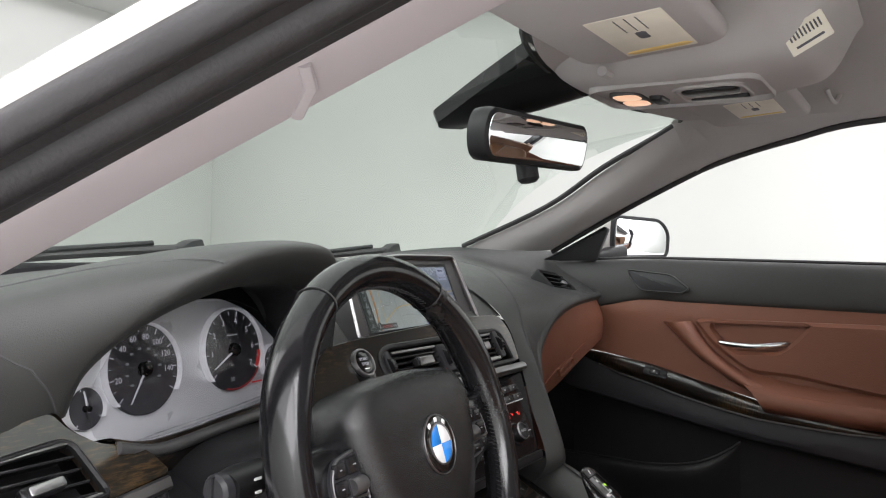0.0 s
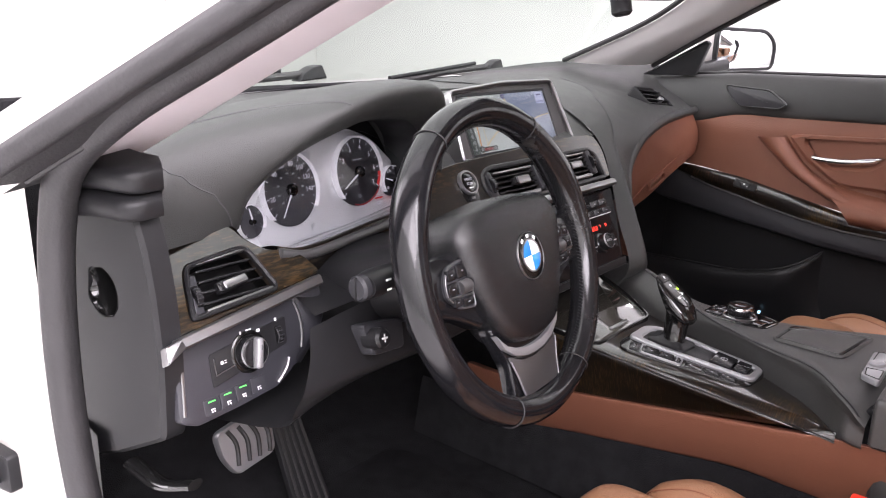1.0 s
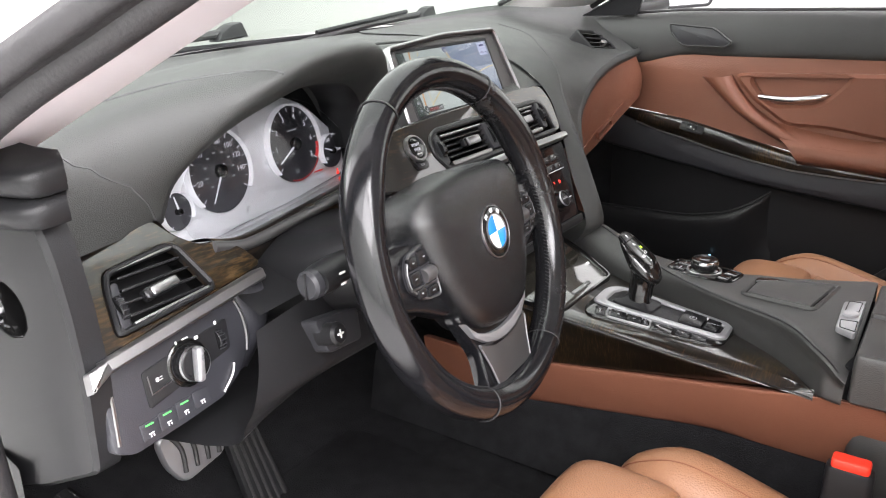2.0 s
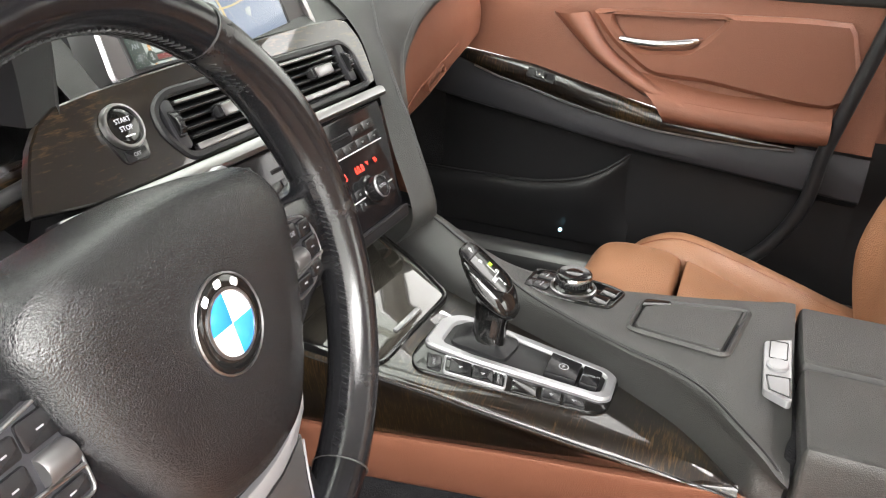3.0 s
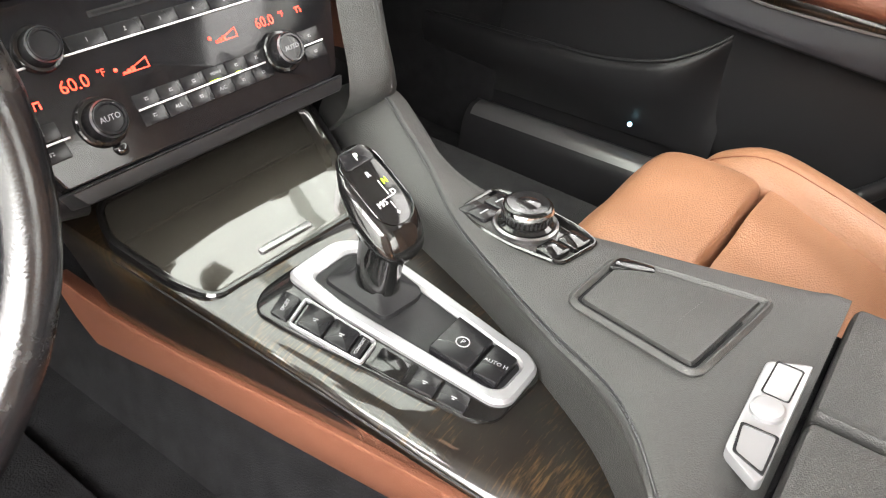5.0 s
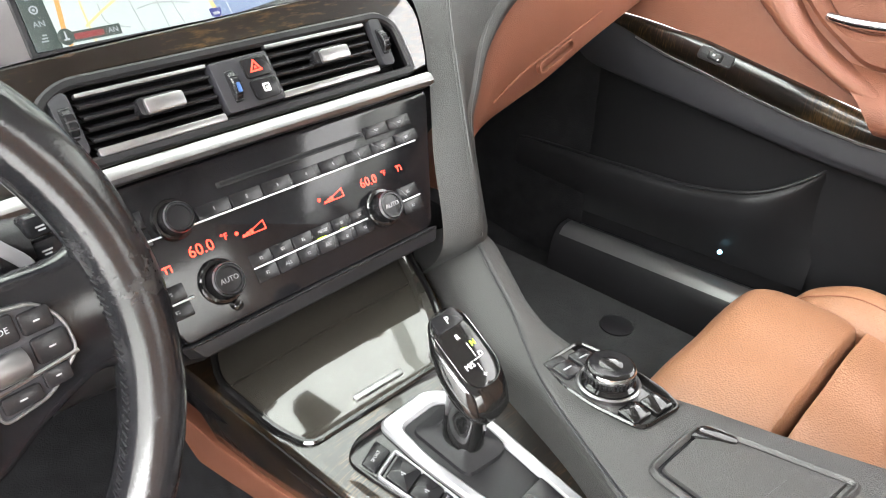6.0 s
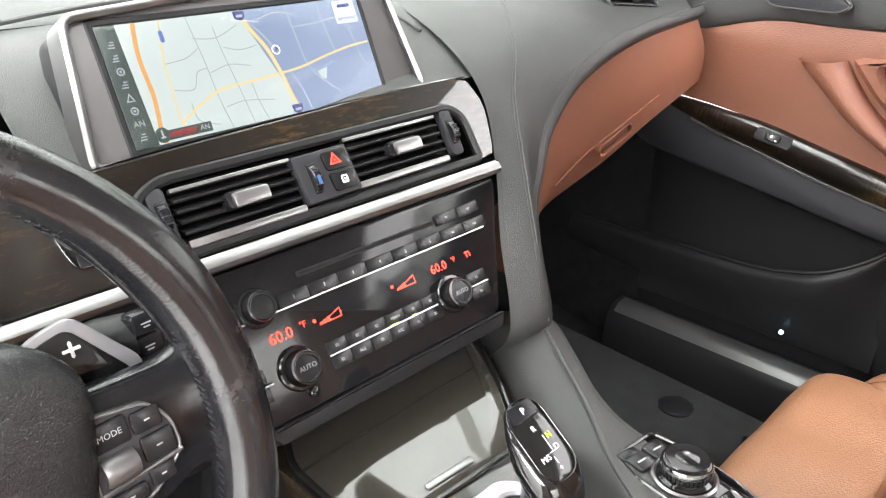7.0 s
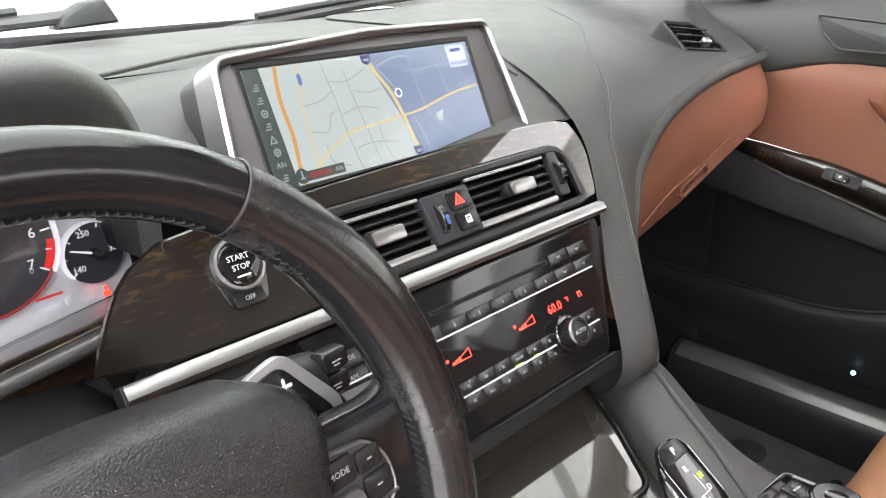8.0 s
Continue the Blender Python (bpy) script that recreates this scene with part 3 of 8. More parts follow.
skin(bm, [
    [(-0.74, 0.17, 0.975), (-0.55, 0.32, 0.985), (-0.35, 0.46, 0.992), (-0.1, 0.50, 0.996), (0.21, 0.485, 1.002)],
    [(-0.735, 0.12, 0.975), (-0.60, 0.24, 0.984), (-0.35, 0.34, 0.993), (-0.1, 0.34, 0.996), (0.21, 0.33, 1.0)],
    [(-0.73, 0.09, 0.968), (-0.62, 0.19, 0.975), (-0.35, 0.25, 0.988), (-0.1, 0.25, 0.990), (0.21, 0.25, 0.994)]], 6, 6)
part("top_pad_rear", bm, M_DASH, dash)
bm = bmn()
skin(bm, [
    [(-0.215, 0.25, 0.988), (-0.1, 0.25, 0.990), (0.05, 0.25, 0.992), (0.21, 0.25, 0.994)],
    [(-0.213, 0.18, 0.980), (-0.1, 0.18, 0.983), (0.05, 0.18, 0.983), (0.21, 0.175, 0.981)],
    [(-0.212, 0.125, 0.950), (-0.1, 0.125, 0.950), (0.05, 0.12, 0.950), (0.21, 0.11, 0.950)],
    [(-0.212, 0.075, 0.905), (-0.1, 0.075, 0.912), (0.05, 0.072, 0.918), (0.205, 0.070, 0.922)]], 6, 6)
part("top_pad_centre", bm, M_DASH, dash)
# raised panel edge on the pad behind the screen
bm = bmn()
tube(bm, spline([(-0.20, 0.24, 0.993), (-0.05, 0.285, 0.999), (0.10, 0.27, 0.999), (0.165, 0.20, 0.990), (0.19, 0.13, 0.962)], 6), 0.0022, 6)
part("pad_seam", bm, M_DASH, dash)

# instrument hood
OPEN = [(-0.564, 0.074, 0.885), (-0.556, 0.066, 0.915), (-0.539, 0.060, 0.937), (-0.515, 0.056, 0.955), (-0.490, 0.055, 0.969), (-0.450, 0.056, 0.983), (-0.410, 0.058, 0.991), (-0.370, 0.060, 0.994), (-0.320, 0.064, 0.992), (-0.290, 0.068, 0.984), (-0.268, 0.073, 0.968), (-0.252, 0.080, 0.945), (-0.247, 0.085, 0.895)]
CREST = [(-0.580, 0.066, 0.886), (-0.572, 0.052, 0.925), (-0.555, 0.036, 0.956), (-0.530, 0.020, 0.982), (-0.500, 0.006, 1.004), (-0.462, -0.002, 1.021), (-0.420, -0.003, 1.033), (-0.375, -0.003, 1.038), (-0.338, -0.001, 1.038), (-0.300, 0.008, 1.033), (-0.274, 0.020, 1.013), (-0.256, 0.036, 0.975), (-0.248, 0.052, 0.895)]
MID = [(-0.628, 0.054, 0.887), (-0.630, 0.058, 0.925), (-0.622, 0.064, 0.958), (-0.597, 0.068, 0.986), (-0.560, 0.072, 1.004), (-0.510, 0.077, 1.018), (-0.450, 0.085, 1.030), (-0.390, 0.090, 1.036), (-0.330, 0.090, 1.038), (-0.283, 0.090, 1.030), (-0.250, 0.090, 1.008), (-0.231, 0.095, 0.965), (-0.226, 0.100, 0.895)]
BACK = [(-0.690, 0.037, 0.888), (-0.700, 0.050, 0.920), (-0.692, 0.070, 0.952), (-0.666, 0.105, 0.974), (-0.625, 0.160, 0.982), (-0.570, 0.235, 0.988), (-0.500, 0.275, 0.995), (-0.430, 0.290, 0.998), (-0.350, 0.290, 0.998), (-0.272, 0.280, 0.998), (-0.226, 0.260, 0.990), (-0.206, 0.220, 0.955), (-0.206, 0.180, 0.895)]
OPEN, CREST, MID, BACK = [[(x + 0.006, y + 0.011, z - 0.003) for x, y, z in r] for r in (OPEN, CREST, MID, BACK)]
ROLL, EDGE_IN = [], []
for k, (a, c) in enumerate(zip(OPEN, CREST)):
    w = min(1.0, max(0.0, (k - 1) / 4))
    ROLL.append(((a[0] + c[0]) / 2, (a[1] + c[1]) / 2 - 0.003 - 0.014 * w, (a[2] + c[2]) / 2 - 0.007 * w))
    EDGE_IN.append((a[0] * 0.9 + c[0] * 0.1, a[1] - 0.012 * (0.3 + w * 0.7), a[2] + 0.001))
HOOD = [BACK, MID, CREST, ROLL, EDGE_IN, OPEN]


def over(rows, u, v):
    """A place on the sheet that skin() draws: u along the rows, v from row to row, both in points."""
    def blend(pts, q):
        line = spline(pts, 16)
        return tuple(line[min(len(line) - 1, max(0, round(q * 16)))])
    return blend([blend(r, u) for r in rows], v)


bm = bmn()
skin(bm, HOOD, 6, 5)
hood = part("instrument_hood", bm, M_DASH, dash, "black leather instrument hood", angle=60)


def drawn(pts, k, dy):
    """The opening drawn in towards the dials."""
    return [(-0.405 + (x + 0.405) * k, y + dy, 0.91 + (z - 0.91) * k) for x, y, z in pts]


bm = bmn()
skin(bm, [OPEN, drawn(OPEN, 0.985, 0.012), drawn(OPEN, 0.965, 0.035), drawn(OPEN, 0.95, 0.065)], 4, 5)
part("hood_lining", bm, M_PLASTIC, hood, "black plastic lining of the hood")
for ends in (((3.0, 0.05), (0.25, 2.0)), ((4.2, 0.1), (4.7, 0.9), (5.0, 1.6), (5.0, 2.05))):
    line = [over(HOOD, *p) for p in ends]
    if len(ends) == 2:
        line = [over(HOOD, 3.0 - 2.75 * k / 12, 0.05 + 1.95 * k / 12) for k in range(13)]
    bm = bmn()
    tube(bm, [Vector(p) for p in (line if len(ends) == 2 else spline(line, 5))], 0.0011, 6)
    part("hood_seam", bm, M_THREAD, hood)

# stack backing and driver's side body of the dash
bm = bmn()
slab(bm, rounded([(0.186, 0.200), (0.180, 0.210), (-0.215, 0.205), (-0.245, 0.15), (-0.29, 0.10), (-0.20, 0.10), (-0.125, -0.02), (0.116, -0.02), (0.170, 0.11)], 0.006), -0.08, -0.032, FACE, 0.002)
part("stack_backing", bm, M_PLASTIC, dash)

# soft black edge round the brown panel, the panel itself and the glove box lid
EDGE = [(0.205, -0.040, 0.69), (0.206, -0.014, 0.79), (0.240, 0.010, 0.825), (0.290, 0.038, 0.870), (0.350, 0.044, 0.915), (0.440, 0.052, 0.936), (0.540, 0.065, 0.943), (0.700, 0.085, 0.945)]
DROP = [(0.228, -0.020, 0.69), (0.235, 0.008, 0.78), (0.262, 0.024, 0.808), (0.306, 0.044, 0.846), (0.362, 0.050, 0.888), (0.446, 0.058, 0.912), (0.545, 0.070, 0.922), (0.700, 0.090, 0.925)]
bm = bmn()
skin(bm, [EDGE, [tuple((Vector(a) + Vector(b)) / 2 + Vector((0, -0.008, 0))) for a, b in zip(EDGE, DROP)], DROP], 4, 5)
part("panel_edge", bm, M_DASH, dash, "black leather edge roll")
stitches(dash, spline([(x + 0.004, y - 0.003, z + 0.004) for x, y, z in EDGE], 5), M_THREAD, 0.004, 0.0007)
LOW = [(0.235, 0.012, 0.70), (0.262, 0.05, 0.715), (0.30, 0.07, 0.728), (0.34, 0.078, 0.740), (0.40, 0.080, 0.752), (0.47, 0.080, 0.768), (0.57, 0.080, 0.80), (0.70, 0.085, 0.832)]
bm = bmn()
skin(bm, [DROP, [tuple(Vector(a) * 0.6 + Vector(b) * 0.4 + Vector((0, -0.014, 0))) for a, b in zip(DROP, LOW)],
          [tuple(Vector(a) * 0.2 + Vector(b) * 0.8 + Vector((0, -0.012, 0))) for a, b in zip(DROP, LOW)], LOW,
          [(x, y + 0.06, z - 0.004) for x, y, z in LOW]], 5, 6)
glove = part("glove_panel", bm, M_BROWN, dash, "brown leather glove box panel")
bm = bmn()
tube(bm, spline([tuple(Vector(a) * 0.35 + Vector(b) * 0.65 + Vector((0, -0.016, 0))) for a, b in list(zip(DROP, LOW))[3:7]], 5), 0.0012, 6)
part("lid_gap", bm, M_THREADB, glove)
bm = bmn()
gm = axes((0.455, 0.052, 0.806), (1, 0.06, 0.23), (0, 0.1, 1))
frame_ring(bm, rrect(0.080, 0.016, 0.006), rrect(0.074, 0.011, 0.005), -0.006, 0.0004, gm, 0.0003)
part("lid_handle", bm, M_BROWN, glove)
# dark underside towards the footwell
bm = bmn()
skin(bm, [[(-0.10, 0.03, 0.69), (0.2, 0.05, 0.69), (0.45, 0.14, 0.75), (0.72, 0.145, 0.80)], [(-0.10, 0.12, 0.66), (0.2, 0.25, 0.66), (0.45, 0.3, 0.68), (0.72, 0.3, 0.7)], [(-0.1, 0.45, 0.62), (0.2, 0.5, 0.6), (0.45, 0.55, 0.6), (0.72, 0.55, 0.6)]], 4, 4)
part("under_panel", bm, M_CARPET, dash)

# passenger air vent
vent_r = thing("air_vent", (0.57, 0.11, 0.94), "black slatted passenger air vent with chrome tab", "air vent")
vm = axes((0.555, 0.121, 0.963), (1, -0.12, -0.12), (0.021, 0.055, 0.047))
bm = bmn()
vo = rounded([(-0.050, 0.038), (0.026, 0.040), (0.062, 0.0), (0.058, -0.036), (-0.044, -0.036)], 0.008)
frame_ring(bm, vo, inset(vo, 0.006), -0.02, 0.004, vm, 0.002)
slab(bm, inset(vo, 0.005), -0.03, -0.018, vm)
part("housing", bm, M_PLASTIC, vent_r)
for k in range(5):
    bm = bmn()
    box(bm, (0.084, 0.0025, 0.016), vm @ Matrix.Translation((0.001 + 0.002 * k, 0.026 - 0.013 * k, -0.002)) @ Matrix.Rotation(radians(18), 4, "X"), 0.001)
    part("slat", bm, M_KEY, vent_r)
bm = bmn()
box(bm, (0.016, 0.010, 0.012), at(vm, 0.022, 0.002, 0.002), 0.002)
part("tab", bm, M_CHROME, vent_r, "chrome tab")
bm = bmn()
slab(bm, rrect(0.022, 0.010, 0.002), -0.002, 0.0025, axes((0.522, 0.088, 0.944), (1, 0.1, -0.1), (0, 0.6, 0.7)), 0.001)
part("pad_button", bm, M_GREY, dash)

# wood band of the centre stack
wood = thing("wood_trim", (0, 0.05, 0.86), "dark glossy wood trim round the centre air vents", "trim")
outer = rounded([(0.200, 0.185), (0.186, 0.2175), (0.10, 0.2185), (-0.10, 0.212), (-0.215, 0.207), (-0.250, 0.204), (-0.276, 0.188), (-0.296, 0.160), (-0.312, 0.1295), (-0.150, 0.1285), (0.187, 0.1305)], 0.012, 4)
VENT_OUT = [(0.150, 0.194), (0.168, 0.178), (0.171, 0.1325), (-0.152, 0.1325), (-0.170, 0.160), (-0.168, 0.180), (-0.140, 0.194)]
bm = bmn()
holed(bm, outer, rounded(VENT_OUT, 0.010), -0.006, 0.003, FACE, 0.0015)
part("wood_band", bm, M_WOOD, wood)
bm = bmn()
skin(bm, [[FACE @ Vector((x, v, d)) for x, v in ((-0.24, 0.204), (-0.15, 0.2115), (0.0, 0.2165), (0.10, 0.218), (0.190, 0.216))] for v0, d in ((0, 0.001), (1, -0.02), (2, -0.04))], 3, 4)
part("wood_top", bm, M_WOOD, wood)

# satin chrome strips
strip = thing("chrome_strip", (0, 0.01, 0.85), "satin chrome trim strip across the centre stack", "trim")
bm = bmn()
sm = FACE
prof = [(0.1145, 0.0), (0.1150, 0.013), (0.1180, 0.0160), (0.1240, 0.0150), (0.1270, 0.012), (0.1275, 0.0)]
rings(bm, [[sm @ Vector((x, v, d)) for v, d in prof] for x in (-0.300, -0.296, -0.2, 0.0, 0.16, 0.172, 0.176)])
part("strip", bm, M_CHROME, strip)
for x in (-0.3004, 0.1764):
    bm = bmn()
    slab(bm, [(-0.0012, 0.1150), (0.0012, 0.1150), (0.0012, 0.1270), (-0.0012, 0.1270)], -0.001, 0.0138, at(FACE, x, 0, 0), 0.0006)
    part("end_cap", bm, M_PLASTIC, strip, "black end cap")
strip_l = thing("chrome_strip", (-0.6, 0.0, 0.80), "satin chrome trim strip under the driver air vent", "trim")
bm = bmn()
prof = [(-0.0065, -0.020), (-0.0060, -0.002), (-0.0040, 0.0), (0.0040, -0.0005), (0.0060, -0.003), (0.0065, -0.020)]
rings(bm, [[STRIP_L @ Vector((x, 0.0048 + (x + 0.690) * 0.123 + v, d)) for v, d in prof] for x in (-0.694, -0.62, -0.56, -0.517, -0.514)])
part("strip", bm, M_CHROME, strip_l)
bm = bmn()
slab(bm, rounded([(-0.7095, 0.0058), (-0.692, 0.0092), (-0.690, 0.0000), (-0.713, -0.0112)], 0.002), -0.012, 0.0006, STRIP_L, 0.002)
part("end_cap", bm, M_CHROME, strip_l)


# ---- centre air vents ----
vents = thing("air_vent", (0, 0.03, 0.87), "black slatted double air vent with chrome tabs in the wood band", "air vent")
VO = rounded([(0.150, 0.1945), (0.168, 0.180), (0.171, 0.1305), (-0.152, 0.1295), (-0.170, 0.158), (-0.168, 0.182), (-0.145, 0.1945)], 0.012)
bm = bmn()
frame_ring(bm, VO, inset(VO, 0.008), 0.0, 0.006, FACE, 0.002)
slab(bm, inset(VO, 0.006), -0.028, -0.02, FACE)
part("housing", bm, M_PLASTIC, vents)


def louvre_bank(x0, x1, v0, v1, owner, count=5, m=FACE, lean=0.0):
    """One vent opening: slats, chrome rails above and below, sliding tab."""
    w, cx = x1 - x0, (x0 + x1) / 2
    for k in range(count):
        v = v0 + (v1 - v0) * (k + 0.5) / count
        bm = bmn()
        box(bm, (w, 0.0028, 0.020), m @ Matrix.Translation((cx, v + lean * 0, -0.004)) @ Matrix.Rotation(radians(24), 4, "X"), 0.0008)
        part("slat", bm, M_KEY, owner)
    for v, r in ((v1 + 0.0005, 0.0016), (v0 - 0.0005, 0.0030)):
        bm = bmn()
        box(bm, (w, r * 2, 0.006), at(m, cx, v, 0.003), 0.001)
        part("chrome_rail", bm, M_CHROME, owner, "satin chrome rail")
    bm = bmn()
    tm = at(m, cx + w * 0.02, (v0 + v1) / 2 + 0.001, 0.008)
    box(bm, (0.036, 0.014, 0.012), tm, 0.003)
    tab = part("tab", bm, M_KEY, owner)
    bm = bmn()
    box(bm, (0.031, 0.0115, 0.005), at(tm, 0.002, -0.001, 0.0065), 0.0015)
    part("tab_face", bm, M_CHROME, tab, "satin chrome face")


louvre_bank(-0.139, -0.037, 0.140, 0.180, vents)
louvre_bank(0.019, 0.127, 0.144, 0.184, vents)


def thumb_wheel(owner, x, v, tall=0.024, m=FACE, mat=M_KEY):
    bm = bmn()
    wm = at(m, x, v, 0.0) @ Matrix.Rotation(radians(90), 4, "Y")
    lathe(bm, [(tall / 2 - 0.001, -0.0035), (tall / 2, -0.0025), (tall / 2, 0.0025), (tall / 2 - 0.001, 0.0035)], wm, 28)
    wheel = part("thumb_wheel", bm, mat, owner)
    for k in range(5):
        bm = bmn()
        a = radians(-50 + 25 * k + 90)
        box(bm, (0.0075, 0.0010, 0.0012), at(m, x, v, 0.0) @ Matrix.Rotation(a - radians(90), 4, "X") @ Matrix.Translation((0, 0, tall / 2)), 0.0003)
        part("rib", bm, M_GREY, wheel)
    return wheel


for x, v in ((-0.150, 0.163), (0.141, 0.166)):
    bm = bmn()
    slab(bm, rrect(0.014, 0.044, 0.004, 4, x, v), -0.002, 0.0055, FACE, 0.001)
    part("wheel_plate", bm, M_GREY, vents)
    thumb_wheel(vents, x, v, 0.026)
# module between the vents: temperature wheel, warning and lock buttons
bm = bmn()
slab(bm, rounded([(-0.036, 0.181), (0.018, 0.182), (0.020, 0.141), (-0.034, 0.140)], 0.003), -0.002, 0.0075, FACE, 0.0012)
part("centre_module", bm, M_GREY, vents)
thumb_wheel(vents, -0.0225, 0.160, 0.030)
bm = bmn()
slab(bm, rrect(0.003, 0.008, 0.001, 2, -0.0225, 0.157), 0.0145, 0.0158, FACE, 0.0002)
part("wheel_mark", bm, M_BLUEDIM, vents, "blue temperature mark")
bm = bmn()
slab(bm, rounded([(-0.010, 0.1785), (0.014, 0.179), (0.0155, 0.1625), (-0.009, 0.162)], 0.004), 0.007, 0.0105, FACE, 0.001)
hz = part("warning_button", bm, M_KEY, vents)
tri = [(-0.0052, 0.1665), (0.0068, 0.1668), (0.0008, 0.1765)]
bm = bmn()
frame_ring(bm, tri, [(-0.0030, 0.1678), (0.0046, 0.168), (0.0008, 0.1742)], 0.0103, 0.0108, FACE, 0.0001)
slab(bm, [(-0.0008, 0.1688), (0.0024, 0.1689), (0.0008, 0.1716)], 0.0103, 0.0108, FACE, 0.0001)
part("warning_sign", bm, M_RED, hz, "red triangle sign")
bm = bmn()
slab(bm, rounded([(-0.009, 0.1605), (0.0155, 0.161), (0.016, 0.1445), (-0.0075, 0.144)], 0.004), 0.007, 0.0105, FACE, 0.001)
lk = part("lock_button", bm, M_KEY, vents)
bars("lock_sign", at(FACE, 0.0038, 0.1525, 0.0105), M_MARK, lk, [(0, 0.0028, 0.0062, 0.0014), (-0.0026, 0, 0.0014, 0.006), (0.0026, 0, 0.0014, 0.006), (0, -0.0024, 0.0062, 0.0018), (0.0002, 0, 0.0018, 0.0018)])

# ---- radio and climate unit ----
radio = thing("radio_climate_unit", (0, -0.04, 0.735), "black glossy radio and climate panel with red digits", "car radio")
bm = bmn()
slab(bm, rounded([(0.173, 0.113), (0.172, 0.105), (0.121, -0.004), (0.112, -0.008), (-0.135, -0.008), (-0.180, 0.105), (-0.181, 0.113)], 0.004), -0.012, 0.001, FACE, 0.0015)
fascia = part("fascia", bm, M_RADIO, radio)
bm = bmn()
slab(bm, rounded([(0.121, -0.0085), (0.113, -0.021), (-0.13, -0.021), (-0.138, -0.0085)], 0.003), -0.03, 0.006, FACE, 0.002)
part("lower_lip", bm, M_PLASTIC, radio, "black plastic lower lip")
bm = bmn()
slab(bm, rrect(0.150, 0.0045, 0.001, 2, 0.008, 0.0925), 0.0005, 0.0016, FACE, 0.0004)
part("disc_slot", bm, M_PLASTIC, radio, "disc slot")
bm = bmn()
slab(bm, rrect(0.144, 0.0018, 0.0005, 2, 0.008, 0.0925), 0.0012, 0.0018, FACE, 0.0002)
part("slot_gap", bm, M_CARPET, radio)
# chrome hairlines
for x0, x1, v, th in ((-0.098, 0.137, 0.0715, 0.0011), (-0.066, 0.052, 0.0232, 0.0011), (0.090, 0.118, 0.024, 0.0011), (-0.180, -0.12, 0.0715, 0.0011), (-0.150, -0.118, 0.0232, 0.0011)):
    bm = bmn()
    box(bm, (x1 - x0, th * 1.3, 0.0016), at(FACE, (x0 + x1) / 2, v, 0.0026), 0.0003)
    part("hairline", bm, M_LINE, radio, "bright chrome line")


def key(owner, x, v, w, h, sign="", m=FACE, mat=M_KEY, proud=0.0021, size=0.0042, name="button", ink=None):
    """A push button with its sign."""
    bm = bmn()
    slab(bm, rrect(w, h, 0.0009, 2, x, v), 0.0008, proud, m, 0.0006)
    ob = part(name, bm, mat, owner)
    if sign == "bar":
        bars("sign", at(m, x, v, proud), ink or M_DIM, ob, [(0, 0.0006, w * 0.18, 0.0005), (0, -0.0006, w * 0.12, 0.0005)])
    elif sign == "icon":
        bars("sign", at(m, x, v, proud), ink or M_DIM, ob, [(0, 0.0010, w * 0.16, 0.0005), (-w * 0.04, -0.0003, w * 0.04, 0.0016), (w * 0.05, -0.0006, w * 0.06, 0.0007)])
    elif sign:
        lettering("sign", sign, size, at(m, x, v, proud), ink or M_DIM, ob)
    return ob


for k in range(8):
    key(radio, -0.082 + 0.0292 * k + 0.006, 0.0775, 0.0285, 0.0105, str(k + 1) if k < 6 else "bar")
for k, sg in enumerate(("bar", "bar")):
    key(radio, 0.0985 + 0.0285 * k, 0.0925, 0.0278, 0.0108, sg)
for k, sg in enumerate(("MODE", "AM")):
    key(radio, -0.150, 0.088 - 0.014 * k, 0.042, 0.0125, sg, size=0.005)
for k in range(6):
    key(radio, -0.0565 + 0.0205 * k, 0.0290, 0.0200, 0.0102, ("icon", "icon", "icon", "MENU", "icon", "icon")[k] if k != 3 else "MENU", size=0.0035)
for k in range(6):
    key(radio, -0.0560 + 0.0205 * k, 0.0168, 0.0200, 0.0115, ("icon", "ALL", "icon", "A/C", "icon", "icon")[k], size=0.0040)
for x, v in ((0.106, 0.0305), (0.106, 0.0170), (-0.134, 0.0305), (-0.134, 0.0170)):
    key(radio, x, v, 0.024, 0.0115, "icon")
for x, w in ((0.0015, 0.009), (0.0245, 0.005)):
    bm = bmn()
    slab(bm, rrect(w, 0.0013, 0.0003, 2, x, 0.0238), 0.002, 0.0032, FACE, 0.0002)
    part("light", bm, M_GREEN, radio, "lit yellow green lamp")


